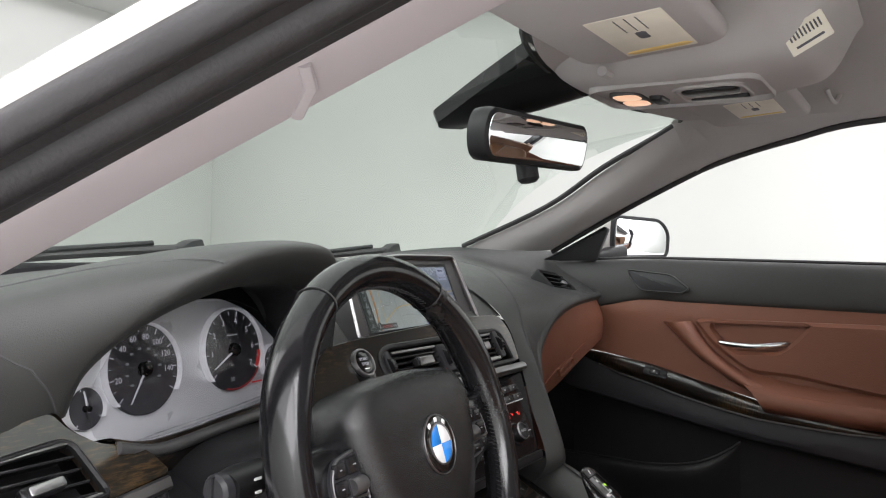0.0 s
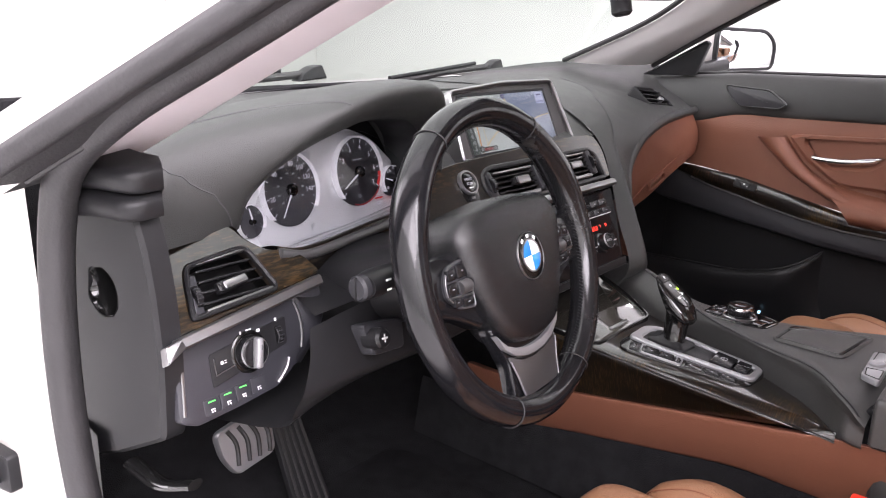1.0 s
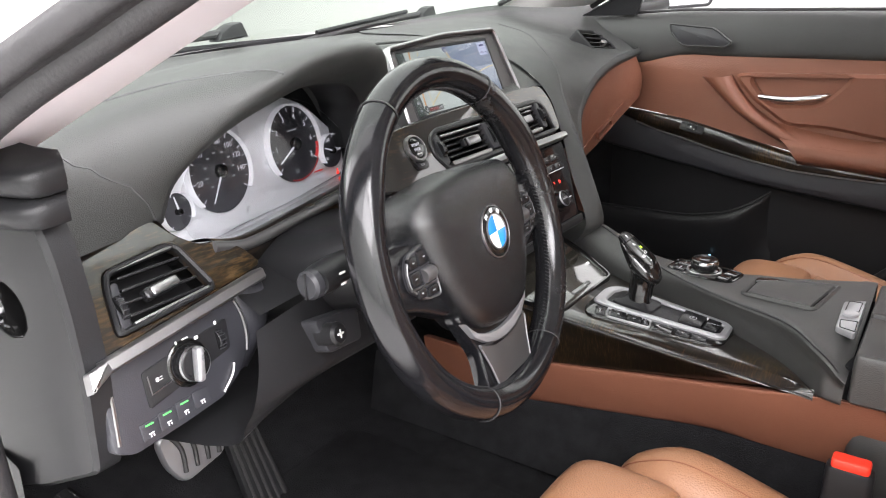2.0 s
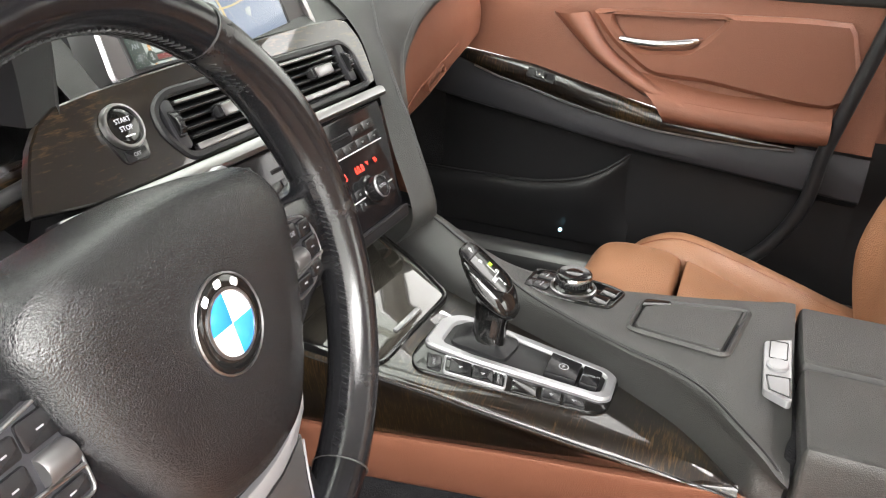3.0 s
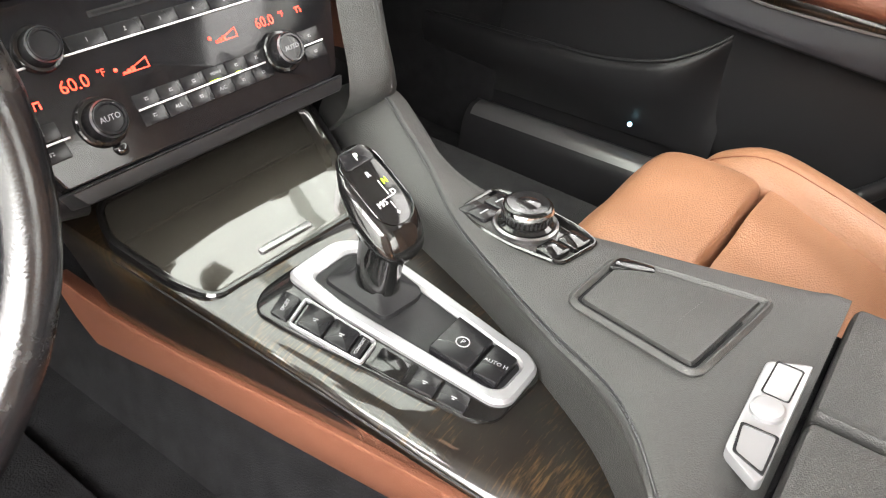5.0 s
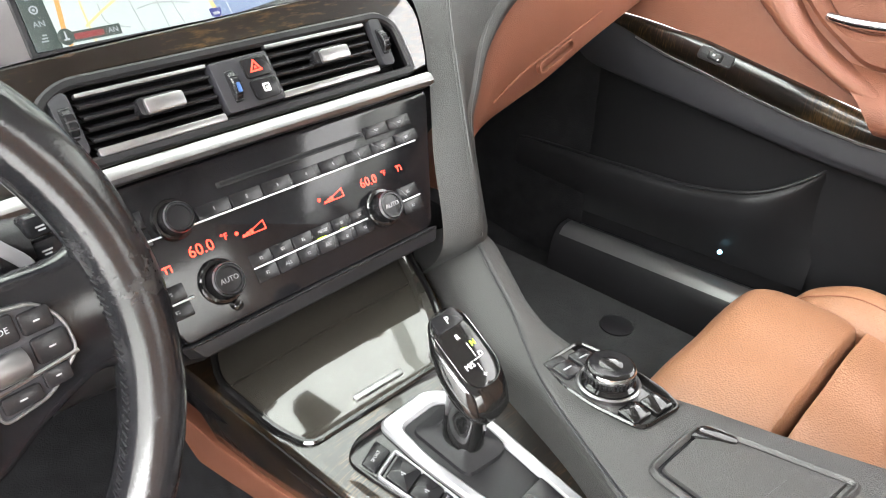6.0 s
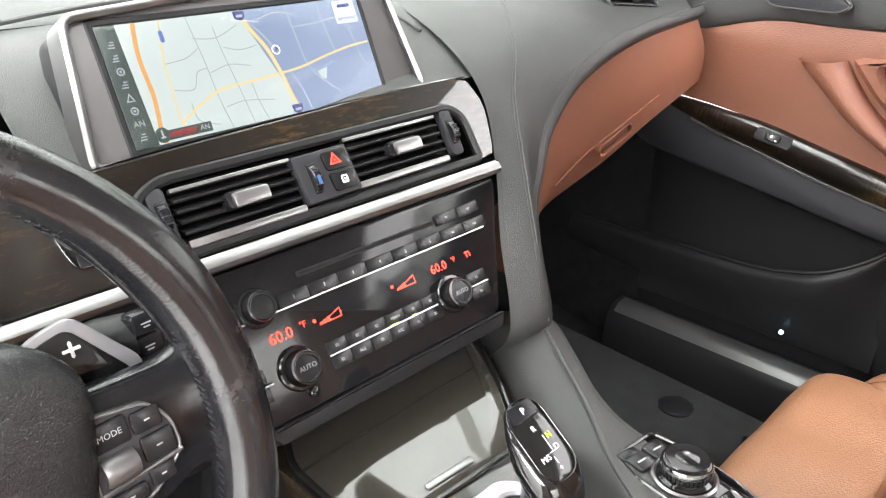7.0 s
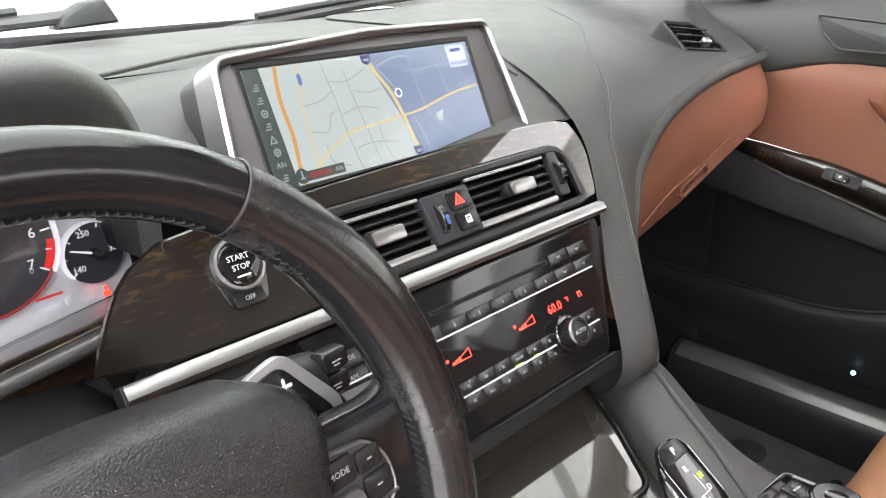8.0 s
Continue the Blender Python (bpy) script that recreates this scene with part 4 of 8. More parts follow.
def knob(owner, x, v, r, tall, m=FACE, sign=""):
    """A turned knob in a black collar."""
    km = at(m, x, v, 0.001)
    bm = bmn()
    lathe(bm, [(r * 1.36, 0), (r * 1.36, 0.003), (r * 1.28, 0.0042), (r * 1.10, 0.0045), (r * 1.06, 0.002)], km)
    part("collar", bm, M_GLOSS, owner, "glossy black collar")
    bm = bmn()
    prof = [(r, 0.0), (r, tall * 0.75), (r * 0.96, tall * 0.92), (r * 0.86, tall), (r * 0.74, tall * 1.0), (r * 0.70, tall * 0.93), (r * 0.3, tall * 0.95), (r * 0.02, tall * 0.95)]
    lathe(bm, prof, km, 40)
    kb = part("knob", bm, M_KEY, owner)
    bm = bmn()
    lathe(bm, [(r * 0.98, tall * 0.80), (r * 1.01, tall * 0.86), (r * 0.95, tall * 0.97), (r * 0.92, tall * 0.90)], km, 40, hoop=True)
    part("knob_ring", bm, M_CHROME, kb, "satin chrome ring")
    bm = bmn()
    for k in range(24):
        a = 2 * math.pi * k / 24
        box(bm, (0.0012, 0.0010, tall * 0.6), km @ Matrix.Rotation(a, 4, "Z") @ Matrix.Translation((r, 0, tall * 0.36)), 0.0003)
    part("grip_ribs", bm, M_GLOSS, kb, kind="stuff")
    if sign:
        lettering("sign", sign, 0.0055, at(km, 0, 0, tall * 0.955), M_DIM, kb)
    return kb


knob(radio, -0.1095, 0.0800, 0.0115, 0.016)
knob(radio, -0.0945, 0.0250, 0.0128, 0.017, sign="AUTO")
knob(radio, 0.0715, 0.0262, 0.0128, 0.017, sign="AUTO")
bm = bmn()
lathe(bm, [(0.0042, 0), (0.0042, 0.004), (0.0030, 0.005), (0.0002, 0.0052)], at(FACE, -0.0905, 0.004, 0.001), 20)
part("small_button", bm, M_GLOSS, radio)
# red read-outs
lettering("read_out", "60.0", 0.0125, at(FACE, -0.098, 0.0530, 0.0012), M_RED, fascia)
lettering("read_out", "°F", 0.0072, at(FACE, -0.0775, 0.0545, 0.0012), M_RED, fascia)
lettering("read_out", "60.0", 0.0115, at(FACE, 0.0690, 0.0525, 0.0012), M_RED, fascia)
lettering("read_out", "°F", 0.0065, at(FACE, 0.0880, 0.0540, 0.0012), M_RED, fascia)
for x in (-0.054, 0.027):
    bm = bmn()
    wedge = [(x - 0.010, 0.0487), (x + 0.0125, 0.0487), (x + 0.0125, 0.0565)]
    frame_ring(bm, wedge, [(x - 0.0065, 0.0495), (x + 0.0117, 0.0495), (x + 0.0117, 0.0553)], 0.0008, 0.0013, FACE, 0.0001)
    for k in range(3):
        slab(bm, rrect(0.0028, 0.0015 + 0.0010 * k, 0.0003, 1, x - 0.0075 + 0.0036 * k, 0.0500 + 0.0005 * k), 0.0008, 0.0013, FACE, 0.0001)
    slab(bm, circle(0.0016, 10, x - 0.013, 0.0535), 0.0008, 0.0013, FACE, 0.0001)
    part("fan_scale", bm, M_RED, fascia, "red fan scale")
bars("air_sign", at(FACE, -0.128, 0.048, 0.001), M_RED, fascia, [(0, 0.002, 0.007, 0.0012), (-0.001, 0, 0.0012, 0.006), (0.003, -0.001, 0.0012, 0.004)])
bars("air_sign", at(FACE, 0.1065, 0.0535, 0.001), M_RED, fascia, [(0, 0.002, 0.006, 0.0012), (-0.001, 0, 0.0012, 0.006), (0.003, -0.001, 0.0012, 0.004)])

# ---- start button ----
start = thing("start_button", (-0.2, 0.05, 0.878), "round engine start stop button with chrome ring in dark wood", "button")
bm = bmn()
plate = rounded([(-0.223, 0.176), (-0.214, 0.190), (-0.194, 0.190), (-0.183, 0.176), (-0.186, 0.158), (-0.190, 0.145), (-0.216, 0.146), (-0.220, 0.160)], 0.006)
slab(bm, plate, 0.002, 0.005, FACE, 0.001)
part("plate", bm, M_GLOSS, start)
stm = at(FACE, -0.2030, 0.1745, 0.004)
bm = bmn()
lathe(bm, [(0.0185, 0), (0.0187, 0.004), (0.0178, 0.0062), (0.0158, 0.0066), (0.0150, 0.003)], stm, hoop=True)
part("ring", bm, M_CHROME, start, "chrome ring")
bm = bmn()
lathe(bm, [(0.0149, 0), (0.0149, 0.0045), (0.0125, 0.0056), (0.0002, 0.0058)], stm)
cap = part("cap", bm, M_GLOSS, start)
lettering("sign", "START", 0.0056, at(stm, 0, 0.004, 0.0058), M_WHITEGLOW, cap)
lettering("sign", "STOP", 0.0056, at(stm, 0, -0.0025, 0.0058), M_WHITEGLOW, cap)
bars("sign_ring", at(stm, 0, -0.0085, 0.0057), M_MARK, cap, [(0, 0, 0.010, 0.0011)])
key(start, -0.2030, 0.1515, 0.022, 0.0095, "OFF", proud=0.0065, size=0.0045)

# ---- screen on top of the dash ----
display = thing("navigation_display", (-0.02, 0.10, 0.905), "wide navigation screen in a satin silver frame", "display")
SO = rounded([(-0.1465, 0.0555), (0.0, 0.0655), (0.153, 0.0635), (0.169, -0.050), (0.0, -0.058), (-0.161, -0.056)], 0.013, 6)
SI = inset(SO, 0.0062)
bm = bmn()
frame_ring(bm, SO, SI, -0.022, 0.009, SCREEN, 0.0025)
part("frame", bm, M_CHROME, display, "satin silver frame")
bm = bmn()
slab(bm, inset(SO, 0.0055), -0.024, 0.0015, SCREEN, 0.001)
part("bezel", bm, M_BEZEL, display, "dark grey bezel")
bm = bmn()
slab(bm, inset(SO, 0.002), -0.05, -0.022, SCREEN, 0.004)
part("back", bm, M_PLASTIC, display)
bm = bmn()
frame_ring(bm, rrect(0.253, 0.101, 0.002, 2, -0.002, 0.0), rrect(0.242, 0.090, 0.001, 2, -0.002, 0.0), 0.0, 0.0028, SCREEN, 0.0012)
part("screen_recess", bm, M_PLASTIC, display)
SC = at(SCREEN, -0.002, 0.0, 0.0018)
M_MAPL = glow_material("map_land_light", (0.72, 0.86, 0.82), 0.25)
M_MAPB = glow_material("map_land_blue", (0.34, 0.47, 0.70), 0.23)
M_MAPDARK = glow_material("map_menu", (0.05, 0.11, 0.09), 0.15)
M_ROAD = glow_material("map_road", (0.52, 0.60, 0.58), 0.23)
M_ROADB = glow_material("map_road_pale", (0.66, 0.74, 0.82), 0.23)
M_ROADY = glow_material("map_road_yellow", (0.90, 0.72, 0.32), 0.29)
M_ROADO = glow_material("map_road_orange", (0.85, 0.42, 0.10), 0.29)
M_SIGN = glow_material("menu_sign", (0.62, 0.68, 0.72), 0.23)
M_SHIELD = glow_material("road_shield", (0.05, 0.07, 0.40), 0.19)
M_REDBAR = glow_material("menu_red", (0.45, 0.03, 0.03), 0.19)
M_WATER = glow_material("map_water", (0.12, 0.25, 0.75), 0.23)
bm = bmn()
slab(bm, rrect(0.242, 0.090, 0.0006, 1), -0.0005, 0.0, SC, 0.0001)
lit = part("map", bm, M_MAPL, display, "lit road map")
bm = bmn()
slab(bm, [(-0.006, 0.045), (0.121, 0.045), (0.121, -0.045), (0.027, -0.045), (0.017, -0.012), (0.004, 0.022)], -0.0004, 0.0002, SC, 0.00005)
part("map_area", bm, M_MAPB, lit)
bm = bmn()
slab(bm, [(-0.121, 0.045), (-0.106, 0.045), (-0.103, -0.045), (-0.121, -0.045)], -0.0004, 0.0004, SC, 0.00005)
part("menu_bar", bm, M_MAPDARK, lit)


def road(pts, width, mat, lift, name="road_line"):
    """A ribbon drawn on the map."""
    P = [Vector(p) for p in spline([(x, y, 0) for x, y in pts], 5)]
    left, right = [], []
    for i, p in enumerate(P):
        t = (P[min(i + 1, len(P) - 1)] - P[max(i - 1, 0)]).normalized()
        n = Vector((-t.y, t.x, 0)) * width / 2
        left.append(p + n), right.append(p - n)
    bm = bmn()
    rings(bm, [[SC @ (p + Vector((0, 0, lift))) for p in left], [SC @ (p + Vector((0, 0, lift))) for p in right]], closed=False)
    return part(name, bm, mat, lit)


road([(-0.092, 0.045), (-0.096, 0.02), (-0.095, -0.01), (-0.098, -0.035), (-0.097, -0.045)], 0.0034, M_ROADO, 0.0006)
road([(-0.004, 0.045), (0.002, 0.030), (0.012, 0.012), (0.018, -0.008), (0.022, -0.030), (0.026, -0.045)], 0.0036, M_ROADY, 0.0007)
road([(0.018, -0.010), (0.040, -0.008), (0.070, -0.002), (0.095, 0.002), (0.119, 0.004)], 0.0020, M_ROADY, 0.0006)
road([(-0.082, -0.034), (-0.060, -0.022), (-0.040, -0.014), (-0.010, -0.012), (0.018, -0.010)], 0.0018, M_ROADY, 0.0006)
road([(-0.072, 0.045), (-0.078, 0.015), (-0.080, -0.02), (-0.079, -0.045)], 0.0014, M_ROADY, 0.0005)
for pts in ([(-0.05, 0.045), (-0.046, 0.01), (-0.044, -0.02), (-0.04, -0.045)], [(-0.030, 0.035), (-0.028, 0.012), (-0.024, -0.015), (-0.020, -0.045)], [(-0.05, 0.028), (-0.03, 0.026), (-0.008, 0.034)],
            [(-0.078, 0.012), (-0.06, 0.014), (-0.048, 0.02)], [(-0.044, 0.0), (-0.026, 0.004), (-0.006, 0.0)], [(-0.040, -0.028), (-0.022, -0.026), (0.004, -0.03)], [(-0.012, -0.012), (-0.01, -0.03), (-0.006, -0.045)],
            [(-0.078, -0.008), (-0.062, -0.01), (-0.055, 0.002), (-0.046, 0.004)], [(-0.026, 0.018), (-0.012, 0.014), (0.004, 0.016)], [(-0.068, -0.02), (-0.066, -0.034), (-0.05, -0.04)]):
    road(pts, 0.0009, M_ROAD, 0.0005)
for pts in ([(0.042, 0.045), (0.044, 0.02), (0.047, -0.006), (0.058, -0.022), (0.075, -0.036)], [(0.075, 0.045), (0.077, 0.02), (0.080, 0.0)], [(0.006, 0.034), (0.03, 0.040), (0.05, 0.036)], [(0.045, 0.026), (0.07, 0.027), (0.095, 0.03)],
            [(0.100, 0.03), (0.104, 0.01), (0.108, -0.012), (0.118, -0.02)], [(0.028, -0.01), (0.034, -0.025), (0.038, -0.045)], [(-0.002, 0.040), (0.012, 0.024), (0.020, 0.010)]):
    road(pts, 0.0011, M_ROADB, 0.0005)
for x, y in ((-0.0035, 0.0405), (0.0235, -0.0415)):
    bm = bmn()
    slab(bm, rounded([(x - 0.0055, y + 0.004), (x + 0.0055, y + 0.004), (x + 0.0045, y - 0.002), (x, y - 0.0045), (x - 0.0045, y - 0.002)], 0.001), 0.0006, 0.0009, SC, 0.0001)
    sh = part("road_shield", bm, M_SHIELD, lit)
    bars("shield_mark", at(SC, x, y, 0.0009), M_SIGN, sh, [(0, -0.0002, 0.006, 0.0022)])
bm = bmn()
frame_ring(bm, circle(0.0040, 20, 0.0205, 0.0095), circle(0.0031, 20, 0.0205, 0.0095), 0.0006, 0.0009, SC, 0.0001)
part("position_ring", bm, M_MARK, lit)
bm = bmn()
slab(bm, [(0.0195, 0.0085), (0.0235, 0.0105), (0.0205, 0.0115)], 0.0006, 0.0009, SC, 0.0001)
part("position_arrow", bm, M_SHIELD, lit)
bm = bmn()
slab(bm, rrect(0.0035, 0.009, 0.0015, 3, -0.0735, 0.0325), 0.0004, 0.0007, SC, 0.0001)
part("lake", bm, M_WATER, lit)
bm = bmn()
slab(bm, [(0.055, -0.014), (0.066, -0.012), (0.062, -0.022), (0.057, -0.020)], 0.0003, 0.0006, SC, 0.0001)
part("park", bm, M_MAPL, lit)
bm = bmn()
slab(bm, rrect(0.024, 0.020, 0.0015, 2, 0.104, 0.033), 0.0003, 0.0006, SC, 0.0001)
note = part("note_box", bm, glow_material("note_blue", (0.42, 0.48, 0.66), 0.6), lit)
lettering("note_text", "WITH ME", 0.0052, at(SC, 0.104, 0.0265, 0.0006), M_SHIELD, note)
bars("note_bars", at(SC, 0.104, 0.0385, 0.0006), M_SHIELD, note, [(0, 0, 0.014, 0.003)])
for k in range(8):
    y = 0.031 - 0.0097 * k
    bm = bmn()
    if k == 5 or k == 2:
        frame_ring(bm, circle(0.0030, 14, -0.1125, y), circle(0.0020, 14, -0.1125, y), 0.0005, 0.0008, SC, 0.0001)
        slab(bm, circle(0.0010, 8, -0.1125, y), 0.0005, 0.0008, SC, 0.0001)
    elif k == 4:
        frame_ring(bm, [(-0.1160, y - 0.003), (-0.1090, y - 0.003), (-0.1125, y + 0.0035)], [(-0.1145, y - 0.0022), (-0.1105, y - 0.0022), (-0.1125, y + 0.0018)], 0.0005, 0.0008, SC, 0.0001)
    elif k == 6:
        bm.free()
        lettering("menu_sign", "AN", 0.006, at(SC, -0.1125, y, 0.0005), M_SIGN, lit)
        continue
    else:
        for a in range(3):
            slab(bm, rrect(0.0052 - a * 0.001, 0.0009, 0.0002, 1, -0.1125 + (a - 1) * 0.0006, y + (a - 1) * 0.0020), 0.0005, 0.0008, SC, 0.0001)
    part("menu_sign", bm, M_SIGN, lit)
bm = bmn()
slab(bm, rrect(0.040, 0.0075, 0.0005, 1, -0.078, -0.0395), 0.0007, 0.0010, SC, 0.0001)
tool = part("map_scale", bm, M_MAPDARK, lit)
bars("scale_bar", at(SC, -0.082, -0.0395, 0.0010), M_REDBAR, tool, [(0, 0, 0.022, 0.0042)])
lettering("scale_text", "AN", 0.0055, at(SC, -0.064, -0.0395, 0.0011), M_SIGN, tool)
bm = bmn()
slab(bm, circle(0.0058, 18, -0.0985, -0.0385), 0.0007, 0.0011, SC, 0.0001)
cp = part("compass", bm, M_MAPDARK, lit)
bars("compass_mark", at(SC, -0.0985, -0.0385, 0.0011), M_SIGN, cp, [(0, 0.001, 0.0012, 0.006), (0, -0.0018, 0.004, 0.0012)])
bm = bmn()
slab(bm, rrect(0.242, 0.090, 0.0006, 1), 0.0, 0.0004, at(SC, 0, 0, 0.0014), 0.0001)
gl = part("screen_glass", bm, M_SCREENGLASS, display, "clear screen glass")
gl.visible_shadow = False


# ---- instrument cluster ----
cluster = thing("instrument_cluster", (-0.398, 0.12, 0.85), "black instrument cluster with four white ringed dials", "instrument cluster")
CO = rounded([(-0.150, -0.024), (-0.135, 0.002), (-0.103, 0.036), (-0.052, 0.060), (0.0, 0.0645), (0.06, 0.0635), (0.105, 0.046), (0.138, 0.016), (0.164, -0.006), (0.162, -0.052), (0.04, -0.064), (-0.05, -0.068), (-0.105, -0.074), (-0.142, -0.062)], 0.016, 5)
bm = bmn()
slab(bm, CO, -0.03, 0.0, at(DIALS, 0, 0, -0.004), 0.001)
face = part("face", bm, M_PLATE, cluster, "gauge plate, pale grey in place of glare on its cover")


def dial(x, y, r, a0, a1, ticks, digits, size, needle, red=None, redpart=0.0):
    """A dial: bright ring, ticks, numbers, needle with hub."""
    dm = at(DIALS, x, y, 0.0)
    bm = bmn()
    arc = [radians(a0 + (a1 - a0) * k / 40) for k in range(41)]
    prof = [(r * 0.955, -0.006), (r * 0.962, 0.004), (r * 0.985, 0.0055), (r, 0.004), (r, -0.006)]
    rings(bm, [[dm @ Vector((q * math.cos(a), q * math.sin(a), z)) for q, z in prof] for a in arc])
    ring = part("dial_ring", bm, M_RING, cluster, "bright dial ring")
    bm = bmn()
    lathe(bm, [(r * 0.96, -0.008), (r * 0.95, 0.0), (r * 0.93, 0.0008), (0.0002, 0.0008)], dm, 48)
    plate = part("dial_face", bm, M_GAUGE, cluster)
    for k in range(ticks):
        a = radians(a0 + (a1 - a0) * k / (ticks - 1))
        bm = bmn()
        box(bm, (r * (0.13 if k % 2 == 0 else 0.08), 0.0011 if k % 2 == 0 else 0.0007, 0.0005), dm @ Matrix.Rotation(a, 4, "Z") @ Matrix.Translation((r * 0.86, 0, 0.0011)), 0.0001)
        part("tick", bm, M_WHITEGLOW, plate)
    for k, d in enumerate(digits):
        if d:
            a = radians(a0 + (a1 - a0) * k / (len(digits) - 1))
            lettering("number", d, size, at(dm, r * 0.68 * math.cos(a), r * 0.68 * math.sin(a), 0.0009), M_WHITEGLOW, plate)
    if red:
        bm = bmn()
        ar = [radians(red[0] + (red[1] - red[0]) * k / 10) for k in range(11)]
        rings(bm, [[dm @ Vector((q * math.cos(a), q * math.sin(a), z)) for q, z in ((r * 0.84, 0.0009), (r * 0.95, 0.0009), (r * 0.95, 0.0013), (r * 0.84, 0.0013))] for a in ar])
        part("red_zone", bm, M_REDMARK, plate, "red zone")
    na = radians(needle)
    bm = bmn()
    tip, tail = r * 0.80, r * 0.18
    slab(bm, [(-tail, -0.0011), (tip, -0.0004), (tip, 0.0004), (-tail, 0.0011)], 0.004, 0.0055, dm @ Matrix.Rotation(na, 4, "Z"), 0.0003)
    nd = part("needle", bm, M_WHITEGLOW, cluster, "white needle")
    bm = bmn()
    lathe(bm, [(r * 0.16, 0.001), (r * 0.16, 0.006), (r * 0.13, 0.0075), (0.0002, 0.0078)], dm, 24)
    part("hub", bm, M_GLOSS, nd)
    return plate


speed = dial(-0.064, -0.002, 0.0475, 222, -34, 17, ["", "20", "", "40", "60", "80", "100", "120", "140", ""], 0.0085, 236)
for k in range(9):
    a = radians(222 - 31 * k)
    bars("small_number", at(DIALS, -0.064 + 0.021 * math.cos(a), -0.002 + 0.021 * math.sin(a), 0.0009), M_SIGN, speed, [(0, 0, 0.0042, 0.0022)])
rev = dial(0.066, 0.003, 0.0490, 220, -33, 15, ["", "1", "2", "3", "4", "5", "6", "7"], 0.0095, 208, red=(-32, -6))
bars("unit", at(DIALS, 0.066, 0.020, 0.0009), M_SIGN, rev, [(0, 0, 0.018, 0.0016)])
dial(-0.134, -0.029, 0.0205, 235, -30, 5, ["", "", ""], 0.006, 100)
dial(0.1355, -0.0195, 0.0225, 215, 0, 7, ["140", "", "250", "", "350"], 0.0062, 160)
lettering("read_out", "+83°F", 0.0085, at(DIALS, 0.100, -0.046, 0.004), M_WHITEGLOW, face)
bars("read_out_bar", at(DIALS, 0.098, -0.038, 0.004), M_REDMARK, face, [(0, 0, 0.018, 0.0018)])
bars("belt_sign", at(DIALS, 0.136, -0.047, 0.004), M_RED, face, [(0, 0.002, 0.003, 0.003), (0, -0.002, 0.0055, 0.004)])
lettering("read_out", "30", 0.0075, at(DIALS, 0.058, -0.030, 0.004), M_SIGN, face)
lettering("read_out", "0", 0.0065, at(DIALS, 0.092, -0.018, 0.004), M_SIGN, face)
bm = bmn()
arc = [(0.066 + 0.046 * math.cos(radians(a)), -0.002 + 0.040 * math.sin(radians(a))) for a in range(-110, -20, 9)]
P = [DIALS @ Vector((x, y, 0.0010)) for x, y in arc]
tube(bm, P, 0.0011, 6)
part("economy_scale", bm, M_REDDIM, face)
# wooden chin of the cluster with its satin line
CHIN = ((-0.150, -0.056), (-0.105, -0.067), (-0.03, -0.064), (0.04, -0.060), (0.155, -0.050))
bm = bmn()
skin(bm, [[DIALS @ Vector((x, y + dy, d)) for x, y in CHIN] for dy, d in ((-0.002, 0.0), (0.001, 0.030), (0.003, 0.052), (-0.003, 0.057), (-0.016, 0.055), (-0.030, 0.046))], 4, 6)
part("chin", bm, M_WOOD, cluster, "glossy dark wood lower edge")
bm = bmn()
tube(bm, spline([DIALS @ Vector((x, y - 0.006, 0.0575)) for x, y in CHIN], 6), 0.0062, 10)
part("chin_line", bm, M_INSERT, cluster, "dark satin bar")
cm = at(DIALS, 0, 0.0, 0.016)
bm = bmn()
slab(bm, inset(CO, 0.004), -0.0005, 0.0005, cm, 0.0002)
cg = part("cover_glass", bm, M_COVER, cluster, "shiny clear cover")
cg.visible_shadow = False

# ---- steering column ----
column = thing("steering_column", (-0.375, -0.02, 0.77), "black plastic steering column cover with stalks", "steering column")
bm = bmn()
loops = []
for y, cz, rx, rz in ((-0.118, 0.850, 0.042, 0.034), (-0.09, 0.838, 0.066, 0.046), (-0.05, 0.818, 0.084, 0.052), (0.02, 0.793, 0.094, 0.056), (0.14, 0.775, 0.10, 0.06)):
    loops.append([(-0.378 + rx * math.copysign(abs(math.cos(a)) ** 0.7, math.cos(a)), y, cz + rz * math.copysign(abs(math.sin(a)) ** 0.7, math.sin(a))) for a in [2 * math.pi * k / 32 for k in range(32)]])
rings(bm, loops)
part("shroud", bm, M_PLASTIC, column)
bm = bmn()
slab(bm, rounded([(-0.034, 0.017), (0.032, 0.018), (0.032, -0.016), (-0.020, -0.019)], 0.006), -0.03, 0.003, axes((-0.473, -0.056, 0.766), (1, 0.03, -0.16), (0.0, 0.25, 0.97)), 0.002)
part("shroud_lid", bm, M_GREY, column)
km = axes((-0.490, -0.060, 0.770), (1, 0.05, -0.1), (0, 0.25, 0.97))
bm = bmn()
lathe(bm, [(0.012, -0.01), (0.012, 0.012), (0.009, 0.015), (0.0002, 0.0152)], km, 20)
ak = part("adjust_knob", bm, M_PLASTIC, column)
bars("sign", at(km, 0, 0, 0.0152), M_MARK, ak, [(0, 0, 0.010, 0.0022), (0, 0, 0.0022, 0.010)])
